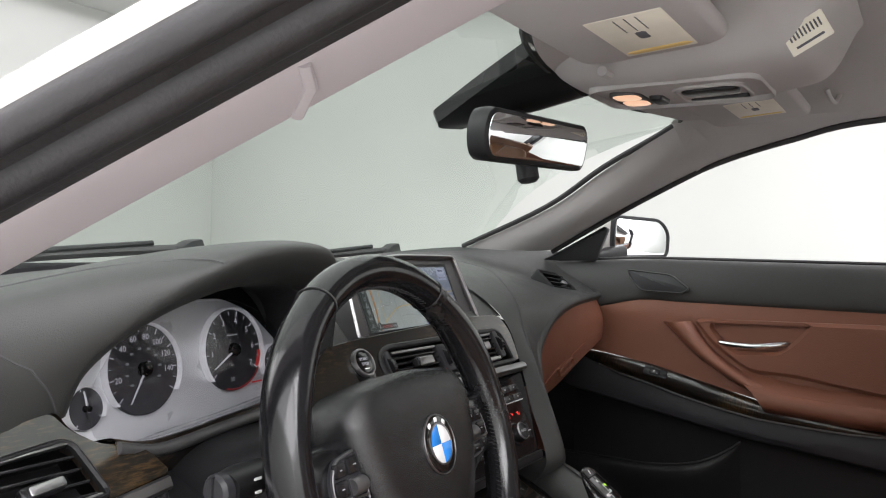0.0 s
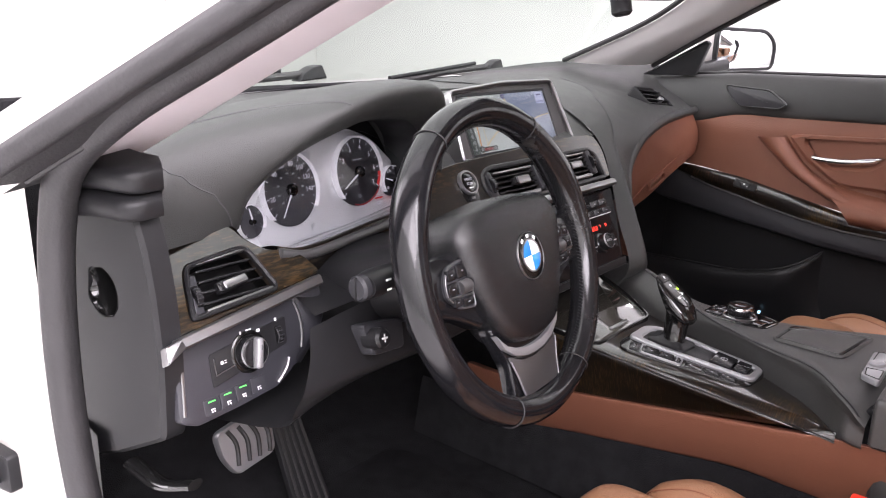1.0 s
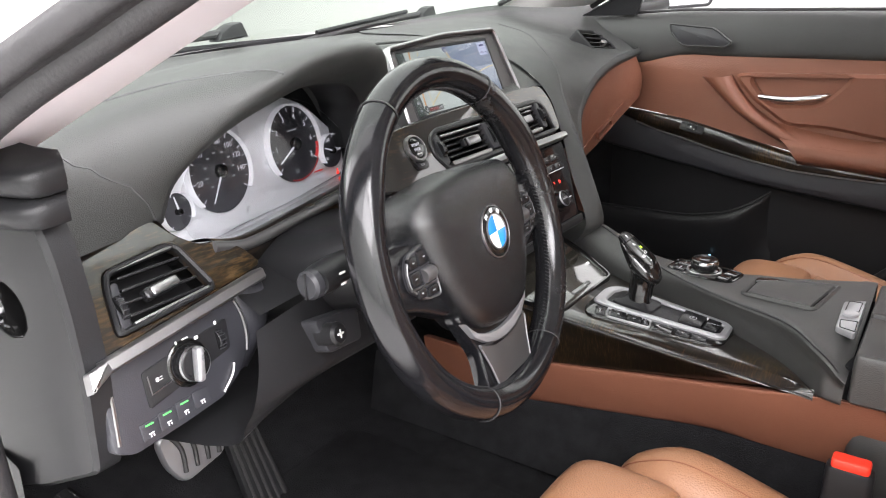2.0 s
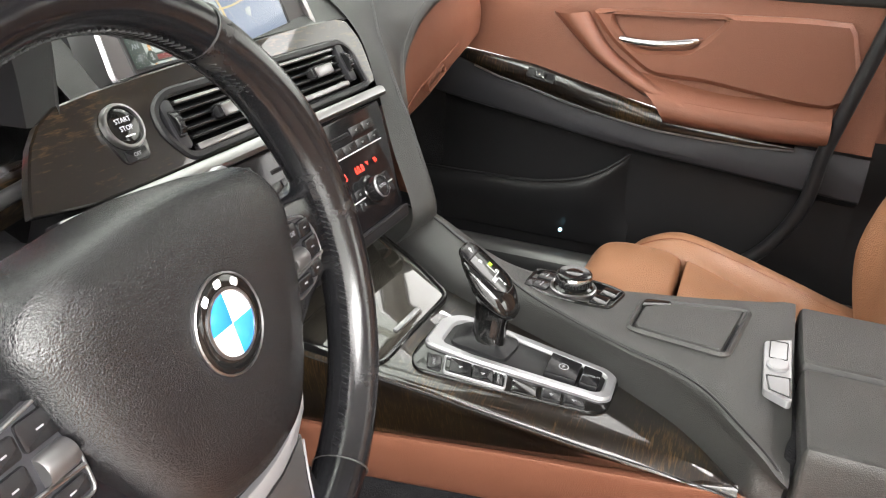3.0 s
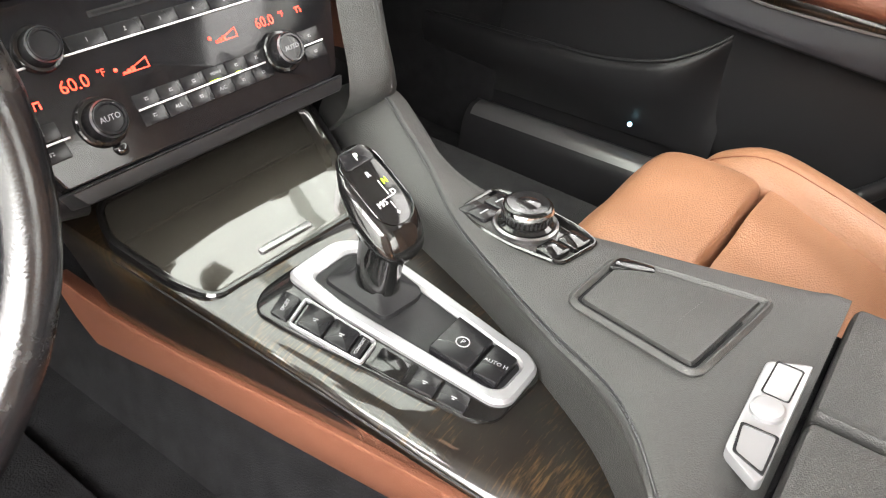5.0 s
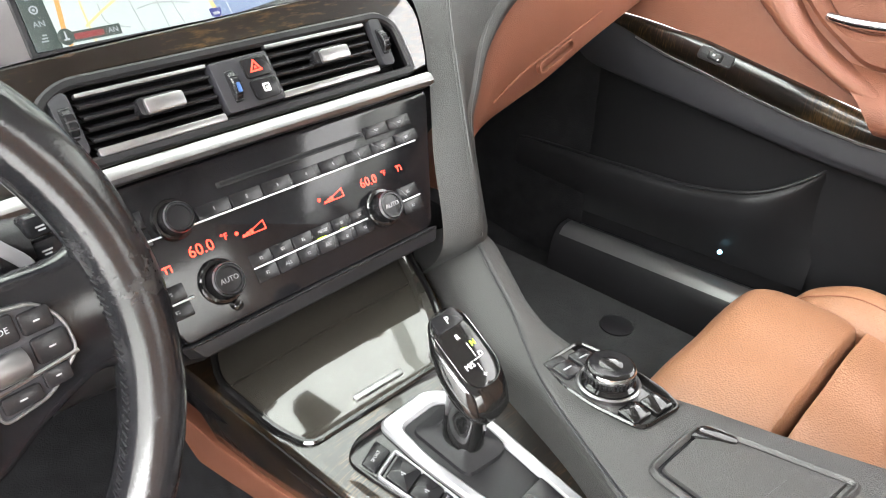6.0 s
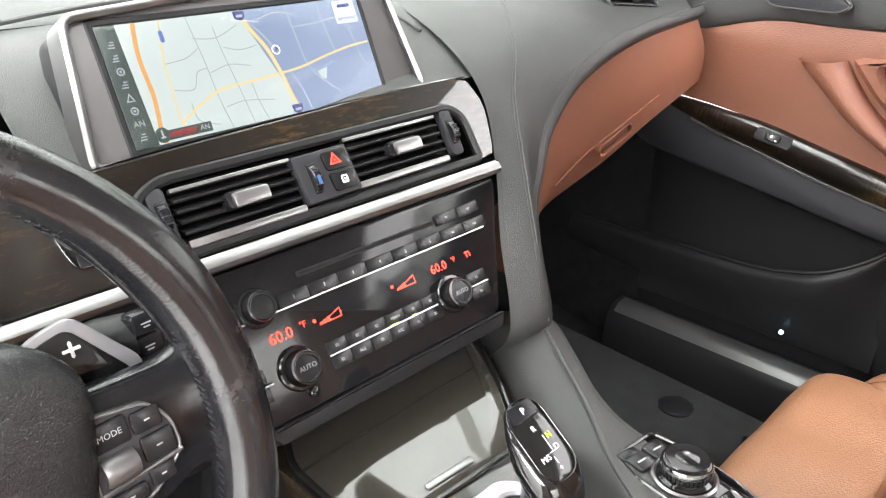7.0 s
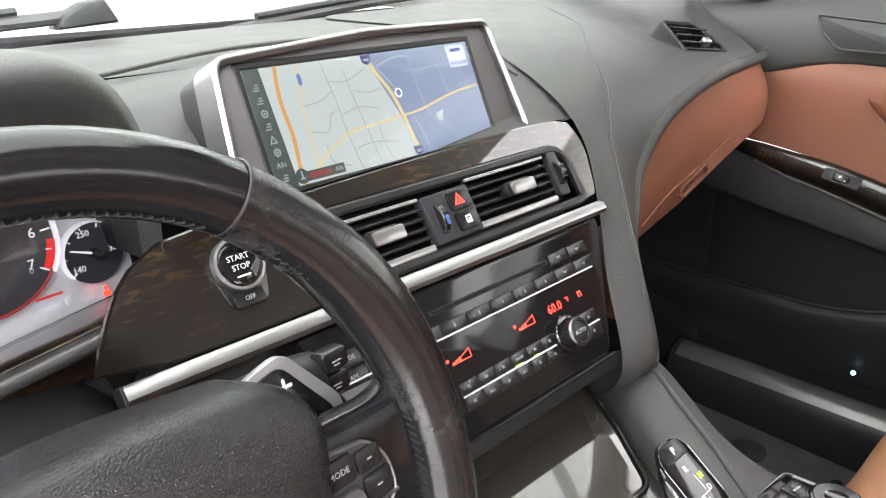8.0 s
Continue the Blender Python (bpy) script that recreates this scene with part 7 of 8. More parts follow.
part("door_edge_seal", bm, M_PLASTIC, door, "black rubber door edge")
# mirror triangle and outside mirror
bm = bmn()
slab(bm, rounded([(-0.235, 1.010), (-0.105, 1.012), (-0.075, 1.085), (-0.085, 1.092)], 0.004), -0.008, 0.004, axes((0.725, 0, 0), (0, -1, 0), (0, 0, 1)), 0.002)
part("mirror_triangle", bm, M_PLASTIC, door)
mir = thing("door_mirror", (0.86, 0.06, 1.0), "outside door mirror in white housing with black edge", "door mirror")
mm = axes((0.905, 0.060, 1.072), (0.84, -0.54, 0.0), (0, 0, 1))
mo = rounded([(-0.085, 0.050), (0.055, 0.045), (0.085, 0.015), (0.082, -0.048), (-0.060, -0.052), (-0.088, -0.03)], 0.02, 6)
bm = bmn()
dome(bm, mo, [(0.96, 0.0), (1.0, 0.004), (1.02, -0.012), (1.02, -0.05), (0.88, -0.085), (0.5, -0.105)], mm, (0, 0))
part("housing", bm, M_PAINT, mir)
bm = bmn()
frame_ring(bm, inset(mo, -0.002), inset(mo, 0.006), -0.004, 0.009, mm, 0.002)
part("edge", bm, M_PLASTIC, mir)
bm = bmn()
slab(bm, inset(mo, 0.006), 0.0, 0.0065, mm, 0.0005)
part("mirror_glass", bm, M_MIRROR, mir)
bm = bmn()
tube(bm, [(0.74, 0.13, 1.02), (0.80, 0.115, 1.025), (0.86, 0.09, 1.035)], 0.018, 10)
part("arm", bm, M_PLASTIC, mir)
# sill trim; a lighter metal strip stands in for the highlight along it
sill = thing("sill_trim", (0.69, -0.2, 0.40), "grey sill trim below the passenger door", "sill trim")
bm = bmn()
skin(bm, [[(x, y, z) for y in (0.16, 0.05, -0.15, -0.40, -0.75)] for x, z in ((0.640, 0.36), (0.648, 0.418), (0.662, 0.442), (0.684, 0.449), (0.706, 0.444), (0.72, 0.42))], 4, 4)
part("cover", bm, M_PLASTIC, sill)
bm = bmn()
skin(bm, [[(x, y, z) for y in (0.15, -0.08, -0.25, -0.50)] for x, z in ((0.655, 0.437), (0.664, 0.4465), (0.676, 0.4505), (0.690, 0.4505))], 3, 3)
part("sheen_strip", bm, M_SHEEN, sill, "lighter satin strip in place of the highlight along the sill")
# rear door seen behind
rear = thing("rear_door", (0.76, -1.1, 0.42), "rear passenger door with brown leather and black lower card", "car door")
bm = bmn()
skin(bm, [[(0.745, y, z) for y in (-0.57, -0.9, -1.4, -1.78)] for z in (1.02, 0.9, 0.78, 0.72)], 3, 3)
part("card", bm, M_BROWN, rear)
bm = bmn()
skin(bm, [[(0.744 - 0.01 * (z < 0.6), y, z) for y in (-0.47, -0.9, -1.4, -1.78)] for z in (0.722, 0.6, 0.5, 0.40)], 3, 3)
part("lower_card", bm, M_PLASTIC, rear)

bm = bmn()
skin(bm, [[(0.715, 0.14, 0.86), (0.712, 0.14, 0.65), (0.69, 0.13, 0.36)], [(0.71, 0.32, 0.86), (0.70, 0.32, 0.65), (0.68, 0.32, 0.36)], [(0.70, 0.62, 0.9), (0.69, 0.62, 0.65), (0.67, 0.62, 0.4)]], 4, 4)
part("kick_panel", bm, M_CARPET, body)

# ---- seats ----
def front_seat(cx, dy):
    st = thing("front_seat", (cx, -0.55 + dy, 0.38), "brown perforated leather front seat with side bolsters", "car seat", "front seats")
    bm = bmn()

    def sec(y, z, w, lo):
        return [(cx - w, y + dy, z - lo), (cx - w * 0.8, y + dy, z - 0.006), (cx - w * 0.4, y + dy, z + 0.001), (cx, y + dy, z - 0.002), (cx + w * 0.4, y + dy, z + 0.001), (cx + w * 0.8, y + dy, z - 0.006), (cx + w, y + dy, z - lo)]
    skin(bm, [sec(-0.250, 0.430, 0.150, 0.02), sec(-0.220, 0.478, 0.158, 0.02), sec(-0.210, 0.525, 0.162, 0.025), sec(-0.222, 0.556, 0.165, 0.03), sec(-0.25, 0.570, 0.165, 0.032), sec(-0.30, 0.571, 0.165, 0.032), sec(-0.338, 0.566, 0.164, 0.03), sec(-0.350, 0.552, 0.160, 0.03), sec(-0.352, 0.50, 0.155, 0.02)], 5, 5)
    thigh = part("thigh_support", bm, M_SEAT, st, "perforated brown thigh support")
    bm = bmn()
    skin(bm, [sec(-0.356, 0.49, 0.15, 0.01), sec(-0.358, 0.545, 0.152, 0.01), sec(-0.372, 0.552, 0.155, 0.01), sec(-0.48, 0.515, 0.155, 0.01), sec(-0.62, 0.465, 0.155, 0.01), sec(-0.80, 0.43, 0.155, 0.01)], 5, 5)
    part("cushion", bm, M_SEAT, st)
    for s in (-1, 1):
        bm = bmn()
        ctr = [(-0.262, 0.508, 0.024), (-0.285, 0.520, 0.038), (-0.34, 0.531, 0.048), (-0.42, 0.511, 0.052), (-0.52, 0.478, 0.054), (-0.62, 0.446, 0.055), (-0.82, 0.41, 0.05)]
        loops = []
        for y, z, r in ctr:
            loops.append([(cx + s * (0.192 + r * 0.95 * math.cos(a)), y + dy, z + r * (0.85 if math.sin(a) > 0 else 2.2) * math.sin(a)) for a in [2 * math.pi * k / 20 for k in range(20)]])
        rings(bm, [[Vector(p) for p in lp] for lp in [list(x) for x in zip(*[spline(c, 4) for c in zip(*loops)])]])
        bo = part("bolster", bm, M_SEAT, st, "smooth brown side bolster")
        path = spline([(cx + s * (0.182 - 0.006 * (k > 0)), y + dy, z + r * 0.80) for k, (y, z, r) in enumerate(ctr)], 5)
        bm = bmn()
        tube(bm, path, 0.0007, 5)
        part("piping", bm, M_THREADB, bo)
    # reclined backrest
    bm = bmn()

    def back_sec(y, z, w, fat):
        return [(cx - w, y + dy - fat, z), (cx - w * 0.96, y + dy - 0.01, z), (cx - w * 0.72, y + dy + 0.03, z + 0.004), (cx - w * 0.45, y + dy, z), (cx, y + dy - 0.006, z), (cx + w * 0.45, y + dy, z), (cx + w * 0.72, y + dy + 0.03, z + 0.004), (cx + w * 0.96, y + dy - 0.01, z), (cx + w, y + dy - fat, z)]
    skin(bm, [back_sec(-0.66, 0.43, 0.20, 0.08), back_sec(-0.625, 0.56, 0.22, 0.09), back_sec(-0.625, 0.64, 0.235, 0.10), back_sec(-0.665, 0.76, 0.24, 0.11), back_sec(-0.72, 0.90, 0.23, 0.10), back_sec(-0.77, 1.01, 0.19, 0.09), back_sec(-0.81, 1.055, 0.14, 0.06), back_sec(-0.87, 1.06, 0.12, 0.02)], 4, 4)
    skin(bm, [[(cx - w, y + dy, z), (cx, y + dy - 0.03, z), (cx + w, y + dy, z)] for y, z, w in ((-0.74, 0.50, 0.20), (-0.735, 0.64, 0.235), (-0.775, 0.76, 0.24), (-0.82, 0.90, 0.23), (-0.86, 1.01, 0.19), (-0.89, 1.06, 0.12))], 4, 4)
    part("backrest", bm, M_SEAT, st, "brown leather backrest")
    bm = bmn()
    box(bm, (0.36, 0.50, 0.10), Matrix.Translation((cx, -0.55 + dy, 0.410)), 0.02)
    part("seat_base", bm, M_PLASTIC, st)
    return st


seat_p = front_seat(0.385, 0.0)
bm = bmn()
skin(bm, [[(0.385 + x, y, z) for x, y, z in ((-0.25, -0.80 - k * 0.16, 0.52 + k * 0.62), (-0.21, -0.72 - k * 0.16, 0.50 + k * 0.62), (-0.13, -0.78 - k * 0.16, 0.50 + k * 0.62), (0.13, -0.78 - k * 0.16, 0.50 + k * 0.62), (0.21, -0.68 - k * 0.16, 0.50 + k * 0.62), (0.255, -0.76 - k * 0.16, 0.52 + k * 0.62))] for k in (0, 0.25, 0.5, 0.75, 1.0)], 4, 6, 0.08, (0, -1, 0.2))
part("backrest", bm, M_SEAT, seat_p)
seat_d = front_seat(-0.385, 0.0)
seat_d.location.z -= 0.012
# rail ends under the passenger seat and the buckle beside the driver's seat
bm = bmn()
for z in (0.0, 0.022):
    box(bm, (0.05, 0.014, 0.012), axes((0.455, -0.185, 0.425 + z), (0.75, 0.5, 0), (-0.5, 0.75, 0.1)), 0.003)
box(bm, (0.014, 0.016, 0.05), axes((0.44, -0.20, 0.435), (0.75, 0.5, 0), (-0.5, 0.75, 0.1)), 0.003)
part("seat_rail_end", bm, M_GLOSS, seat_p, "glossy black rail end")
buckle = thing("belt_buckle", (-0.135, -0.50, 0.49), "seat belt buckle with red release key", "belt buckle")
bm = bmn()
box(bm, (0.024, 0.05, 0.10), Matrix.Translation((-0.137, -0.505, 0.523)), 0.005)
part("body", bm, M_PLASTIC, buckle)
bm = bmn()
box(bm, (0.020, 0.040, 0.016), Matrix.Translation((-0.137, -0.505, 0.575)), 0.003)
part("release_key", bm, material("buckle_red", (0.75, 0.04, 0.02), 0.35, vary=0.05), buckle, "red release key")


# ---- driver's side of the dash ----
LV = rounded([(-0.6725, -0.0335), (-0.6600, 0.014), (-0.653, 0.0265), (-0.586, 0.0340), (-0.5750, 0.0290), (-0.5615, -0.018), (-0.565, -0.0255)], 0.008, 4)
wood_l = thing("wood_trim", (-0.61, 0.02, 0.83), "dark glossy wood trim round the driver air vent", "trim")
bm = bmn()
wl = rounded([(-0.702, -0.044), (-0.690, 0.010), (-0.678, 0.0465), (-0.668, 0.0495), (-0.634, 0.0533), (-0.583, 0.0608), (-0.573, 0.042), (-0.553, 0.024), (-0.525, 0.0170), (-0.511, 0.007), (-0.498, -0.018), (-0.560, -0.028)], 0.006, 4)
holed(bm, wl, LV, -0.012, 0.002, VENT_L, 0.0015)
part("panel", bm, M_WOOD, wood_l)
bm = bmn()
skin(bm, [[VENT_L @ Vector((x - k * 0.009, v, d)) for x, v in ((-0.7015, -0.042), (-0.697, -0.016), (-0.6895, 0.012), (-0.6775, 0.0465))] for k, d in ((0, 0.0015), (0.6, -0.004), (1, -0.016), (0.8, -0.03))], 3, 4)
part("end_return", bm, M_WOOD, wood_l)
bm = bmn()
skin(bm, [[VENT_L @ Vector((x, v, d)) for x, v in ((-0.678, 0.0475), (-0.634, 0.0535), (-0.584, 0.0608), (-0.572, 0.042), (-0.553, 0.024), (-0.525, 0.0170), (-0.511, 0.007))] for d in (0.001, -0.03)], 2, 4)
part("return", bm, M_WOOD, wood_l)
vent_l = thing("air_vent", (-0.61, 0.01, 0.83), "black slatted driver air vent with chrome tab", "air vent")
bm = bmn()
frame_ring(bm, LV, inset(LV, 0.005), 0.0, 0.007, VENT_L, 0.002)
slab(bm, inset(LV, 0.004), -0.032, -0.024, VENT_L)
part("housing", bm, M_PLASTIC, vent_l)


def vent_span(v):
    """Left and right end of the opening at a height."""
    return -0.652 + 0.20 * (v + 0.02), -0.570 - 0.22 * (v + 0.02)


for k in range(4):
    v = -0.0165 + 0.0118 * k
    xa, xb = vent_span(v)
    bm = bmn()
    box(bm, (xb - xa, 0.0026, 0.018), VENT_L @ Matrix.Translation(((xa + xb) / 2, v, -0.006)) @ Matrix.Rotation(radians(14), 4, "X"), 0.0008)
    part("slat", bm, M_KEY, vent_l)
for v, tilt in ((0.0265, 4), (-0.0240, 4)):
    xa, xb = vent_span(v)
    bm = bmn()
    box(bm, (xb - xa, 0.0030, 0.006), at(VENT_L, (xa + xb) / 2, v, 0.003, tilt), 0.001)
    part("chrome_rail", bm, M_CHROME, vent_l, "satin chrome rail")
bm = bmn()
box(bm, (0.036, 0.012, 0.012), at(VENT_L, -0.6155, -0.0055, 0.004, 6), 0.003)
tb = part("tab", bm, M_KEY, vent_l)
bm = bmn()
box(bm, (0.030, 0.0085, 0.005), at(VENT_L, -0.6130, -0.0060, 0.0105, 6), 0.0015)
part("tab_face", bm, M_CHROME, tb, "satin chrome face")
bm = bmn()
slab(bm, rounded([(-0.6665, -0.030), (-0.6555, 0.013), (-0.648, 0.014), (-0.6560, -0.029)], 0.003), -0.006, 0.005, VENT_L, 0.001)
part("wheel_plate", bm, M_GREY, vent_l)
thumb_wheel(vent_l, -0.6570, -0.009, 0.026, VENT_L)

# switch panel
panel = thing("switch_panel", (-0.62, -0.03, 0.74), "dark grey lower dash panel with light switch", "switch panel")
bm = bmn()
po = rounded([(-0.697, 0.069), (-0.548, 0.090), (-0.541, 0.060), (-0.5455, 0.030), (-0.562, 0.012), (-0.585, -0.001), (-0.632, -0.006), (-0.684, -0.009), (-0.702, 0.000)], 0.006, 4)
slab(bm, po, -0.03, 0.003, PANEL_L, 0.003)
part("fascia", bm, M_SWITCH, panel)
bm = bmn()
skin(bm, [[PANEL_L @ Vector(p) for p in ((-0.550, 0.092, -0.004), (-0.545, 0.060, 0.002), (-0.548, 0.032, 0.002), (-0.562, 0.012, -0.004))],
          [PANEL_L @ Vector(p) for p in ((-0.525, 0.096, 0.004), (-0.524, 0.064, 0.008), (-0.532, 0.038, 0.004), (-0.550, 0.014, -0.004))],
          [PANEL_L @ Vector(p) for p in ((-0.508, 0.098, 0.000), (-0.507, 0.064, 0.002), (-0.520, 0.036, -0.004), (-0.542, 0.010, -0.012))],
          [PANEL_L @ Vector(p) for p in ((-0.500, 0.098, -0.030), (-0.502, 0.064, -0.030), (-0.516, 0.034, -0.034), (-0.540, 0.006, -0.040))]], 4, 4)
part("side_bulge", bm, M_SWITCH, panel)
for line in (((-0.5475, 0.084, 0.0035), (-0.5435, 0.066, 0.0045), (-0.5435, 0.048, 0.0045), (-0.5470, 0.032, 0.0035)), ((-0.566, 0.026, 0.0035), (-0.572, 0.016, 0.0045), (-0.585, 0.004, 0.0035)), ((-0.690, 0.062, 0.0035), (-0.693, 0.036, 0.0045), (-0.6965, 0.006, 0.0035))):
    bm = bmn()
    tube(bm, spline([PANEL_L @ Vector(p) for p in line], 4), 0.0018, 6)
    part("accent_line", bm, M_CHROME, panel, "satin line")
bm = bmn()
slab(bm, rounded([(-0.6605, 0.057), (-0.5625, 0.072), (-0.5650, 0.042), (-0.6615, 0.0225)], 0.004), 0.001, 0.0045, PANEL_L, 0.001)
lsw = part("switch_plate", bm, M_PLASTIC, panel)
KNOB = (-0.6140, 0.0470)
kb = knob(panel, KNOB[0], KNOB[1], 0.0165, 0.016, PANEL_L)
bm = bmn()
box(bm, (0.0085, 0.032, 0.010), at(PANEL_L, KNOB[0], KNOB[1], 0.0205, -12), 0.003)
part("knob_bar", bm, M_SILVER, kb, "silver knob bar")
bars("sign", at(PANEL_L, KNOB[0], KNOB[1], 0.0256, -12), M_INK, kb, [(0.001, 0.006, 0.0014, 0.006)])
bm = bmn()
tube(bm, [PANEL_L @ Vector(p) for p in ((-0.6560, 0.052, 0.0048), (-0.6560, 0.0345, 0.0048), (-0.6345, 0.0385, 0.0048))], 0.0007, 6)
part("fog_key_edge", bm, M_CHROME, panel)
bars("sign", at(PANEL_L, -0.6475, 0.0455, 0.0046), M_MARK, lsw, [(0, 0, 0.0032, 0.0038), (0.0040, 0.0012, 0.003, 0.0007), (0.0040, -0.0012, 0.003, 0.0007)])
bars("sign", at(PANEL_L, -0.6110, 0.0690, 0.0046), M_MARK, panel, [(-0.010, 0, 0.0020, 0.0034), (0, 0.0008, 0.007, 0.0016), (0.0115, -0.003, 0.0045, 0.0034)])
thumb_wheel(panel, -0.5755, 0.0545, 0.022, PANEL_L)
bars("sign", at(PANEL_L, -0.5760, 0.0715, 0.0046), M_MARK, panel, [(0, 0, 0.003, 0.0036)])
for k in range(4):
    x, v = -0.6665 + 0.0188 * k, 0.0060 + 0.0014 * k
    bm = bmn()
    slab(bm, rrect(0.0178, 0.0165, 0.0012, 2, x, v), 0.001, 0.0044, PANEL_L, 0.0008)
    b3 = part("button", bm, M_SWITCH, panel)
    bars("sign", at(PANEL_L, x, v - 0.0035, 0.0044), M_MARK, b3, [(0, 0.0008, 0.005, 0.0010), (-0.001, -0.0012, 0.0012, 0.0032), (0.0018, -0.0016, 0.0012, 0.0024)])
    if k < 3:
        bm = bmn()
        slab(bm, rrect(0.0085, 0.0013, 0.0003, 1, x, v + 0.0055), 0.0042, 0.0052, PANEL_L, 0.0002)
        part("light", bm, M_GREENW, b3, "lit green lamp")

# knee panel between switch panel and column
bm = bmn()
skin(bm, [[(-0.56, -0.035, 0.795), (-0.48, -0.028, 0.80), (-0.35, -0.015, 0.80), (-0.20, -0.005, 0.80), (-0.135, -0.01, 0.78)],
          [(-0.575, -0.050, 0.760), (-0.50, -0.046, 0.750), (-0.35, -0.042, 0.742), (-0.20, -0.030, 0.742), (-0.125, -0.035, 0.735)],
          [(-0.60, -0.058, 0.726), (-0.50, -0.045, 0.722), (-0.35, -0.038, 0.715), (-0.20, -0.025, 0.712), (-0.115, -0.03, 0.70)],
          [(-0.62, -0.02, 0.700), (-0.50, 0.02, 0.700), (-0.35, 0.04, 0.695), (-0.20, 0.04, 0.69), (-0.11, 0.03, 0.68)],
          [(-0.66, 0.30, 0.66), (-0.50, 0.32, 0.66), (-0.35, 0.32, 0.66), (-0.20, 0.32, 0.66), (-0.11, 0.30, 0.66)]], 5, 5)
part("knee_panel", bm, M_PLASTIC, dash, "black plastic knee panel")
bm = bmn()
skin(bm, [[(-0.53, 0.095, 0.842), (-0.42, 0.105, 0.836), (-0.285, 0.110, 0.842)], [(-0.53, 0.060, 0.825), (-0.42, 0.070, 0.820), (-0.285, 0.070, 0.822)], [(-0.54, -0.02, 0.80), (-0.42, -0.01, 0.80), (-0.285, -0.005, 0.80)]], 4, 5)
part("column_panel", bm, M_PLASTIC, dash)
# side cover with its round hole, and the padded corner above
bm = bmn()
hc2 = (0.0935, 0.843)
outer_o = [(-0.004, 0.712), (-0.012, 0.80), (-0.008, 0.86), (0.0, 0.905), (0.015, 0.940), (0.07, 0.945), (0.150, 0.915), (0.172, 0.80), (0.178, 0.70), (0.168, 0.63), (0.09, 0.662)]
oo = rounded(outer_o, 0.01, 3)
ring_pts = []
for x, y in oo:
    a = math.atan2(y - hc2[1], x - hc2[0])
    ring_pts.append((hc2[0] + 0.034 * math.cos(a), hc2[1] + 0.0270 * math.sin(a)))
SM = axes((-0.704, 0.015, -0.003), (0, -1, 0), (0, 0, 1))
oo2, rp2 = [(-x, y) for x, y in oo], [(-x, y) for x, y in ring_pts]
rings(bm, [[SM @ Vector((x, y, z)) for x, y in lp] for lp, z in ((oo2, -0.02), (oo2, 0.0), (inset(oo2, 0.004), 0.004), (rp2, 0.003), (rp2, -0.03))], caps=(False, False))
side = part("side_cover", bm, M_PLASTIC, dash, "black plastic dash end cover")
bm = bmn()
hm3 = axes((-0.7015, hc2[0] + 0.015, hc2[1] - 0.003), (0, -1, 0), (0, 0, 1)) @ Matrix.Diagonal((1.16, 0.94, 1, 1))
lathe(bm, [(0.020, -0.045), (0.0225, -0.01), (0.0235, 0.0), (0.0265, 0.005), (0.0290, 0.004), (0.0295, -0.002)], hm3, 36, caps=(True, False))
part("hole_ring", bm, M_GLOSS, side, "glossy round socket")
PADS = [[(-0.715, 0.135, 0.925), (-0.710, 0.06, 0.940), (-0.700, 0.022, 0.938), (-0.690, 0.016, 0.938)], [(-0.740, 0.135, 0.926), (-0.736, 0.06, 0.938), (-0.722, 0.010, 0.938), (-0.694, 0.004, 0.940)],
        [(-0.745, 0.135, 0.950), (-0.740, 0.06, 0.960), (-0.726, 0.010, 0.958), (-0.694, 0.004, 0.960)], [(-0.715, 0.13, 0.966), (-0.705, 0.07, 0.974), (-0.698, 0.035, 0.970), (-0.685, 0.025, 0.966)]]
PADS = [[(x + 0.006, y + 0.001, z + 0.017) for x, y, z in r] for r in PADS]
bm = bmn()
skin(bm, PADS, 5, 5)
part("corner_pad", bm, M_PLASTIC, dash, "padded black corner piece")
bm = bmn()
skin(bm, [[(x + 0.006 * (k == 3), y + 0.004 + 0.008 * (k == 0), z - 0.026 + 0.004 * (k == 0)) for x, y, z in r] for k, r in enumerate(PADS)], 4, 4)
part("corner_roll", bm, M_PLASTIC, dash)
# kick panel and sill side of the driver's footwell
bm = bmn()
skin(bm, [[(-0.715, 0.14, 0.67), (-0.715, 0.14, 0.55), (-0.70, 0.12, 0.40)], [(-0.70, 0.30, 0.68), (-0.70, 0.30, 0.55), (-0.69, 0.30, 0.40)], [(-0.68, 0.60, 0.70), (-0.68, 0.60, 0.55), (-0.66, 0.60, 0.45)]], 4, 4)
part("kick_panel", bm, M_PLASTIC, dash)
bm = bmn()
skin(bm, [[(-0.755, y, 0.445), (-0.72, y, 0.452), (-0.69, y, 0.44), (-0.68, y, 0.37)] for y in (0.12, -0.1, -0.5, -1.2)], 3, 4)
part("sill_cover", bm, M_PLASTIC, dash)
rel = thing("bonnet_release", (-0.69, 0.10, 0.60), "black bonnet release lever in the footwell", "lever")
bm = bmn()
tube(bm, spline([(-0.700, 0.10, 0.648), (-0.695, 0.05, 0.640), (-0.685, 0.0, 0.655)], 5), [0.010] * 11, 10, flat=0.5)
part("lever", bm, M_GLOSS, rel)

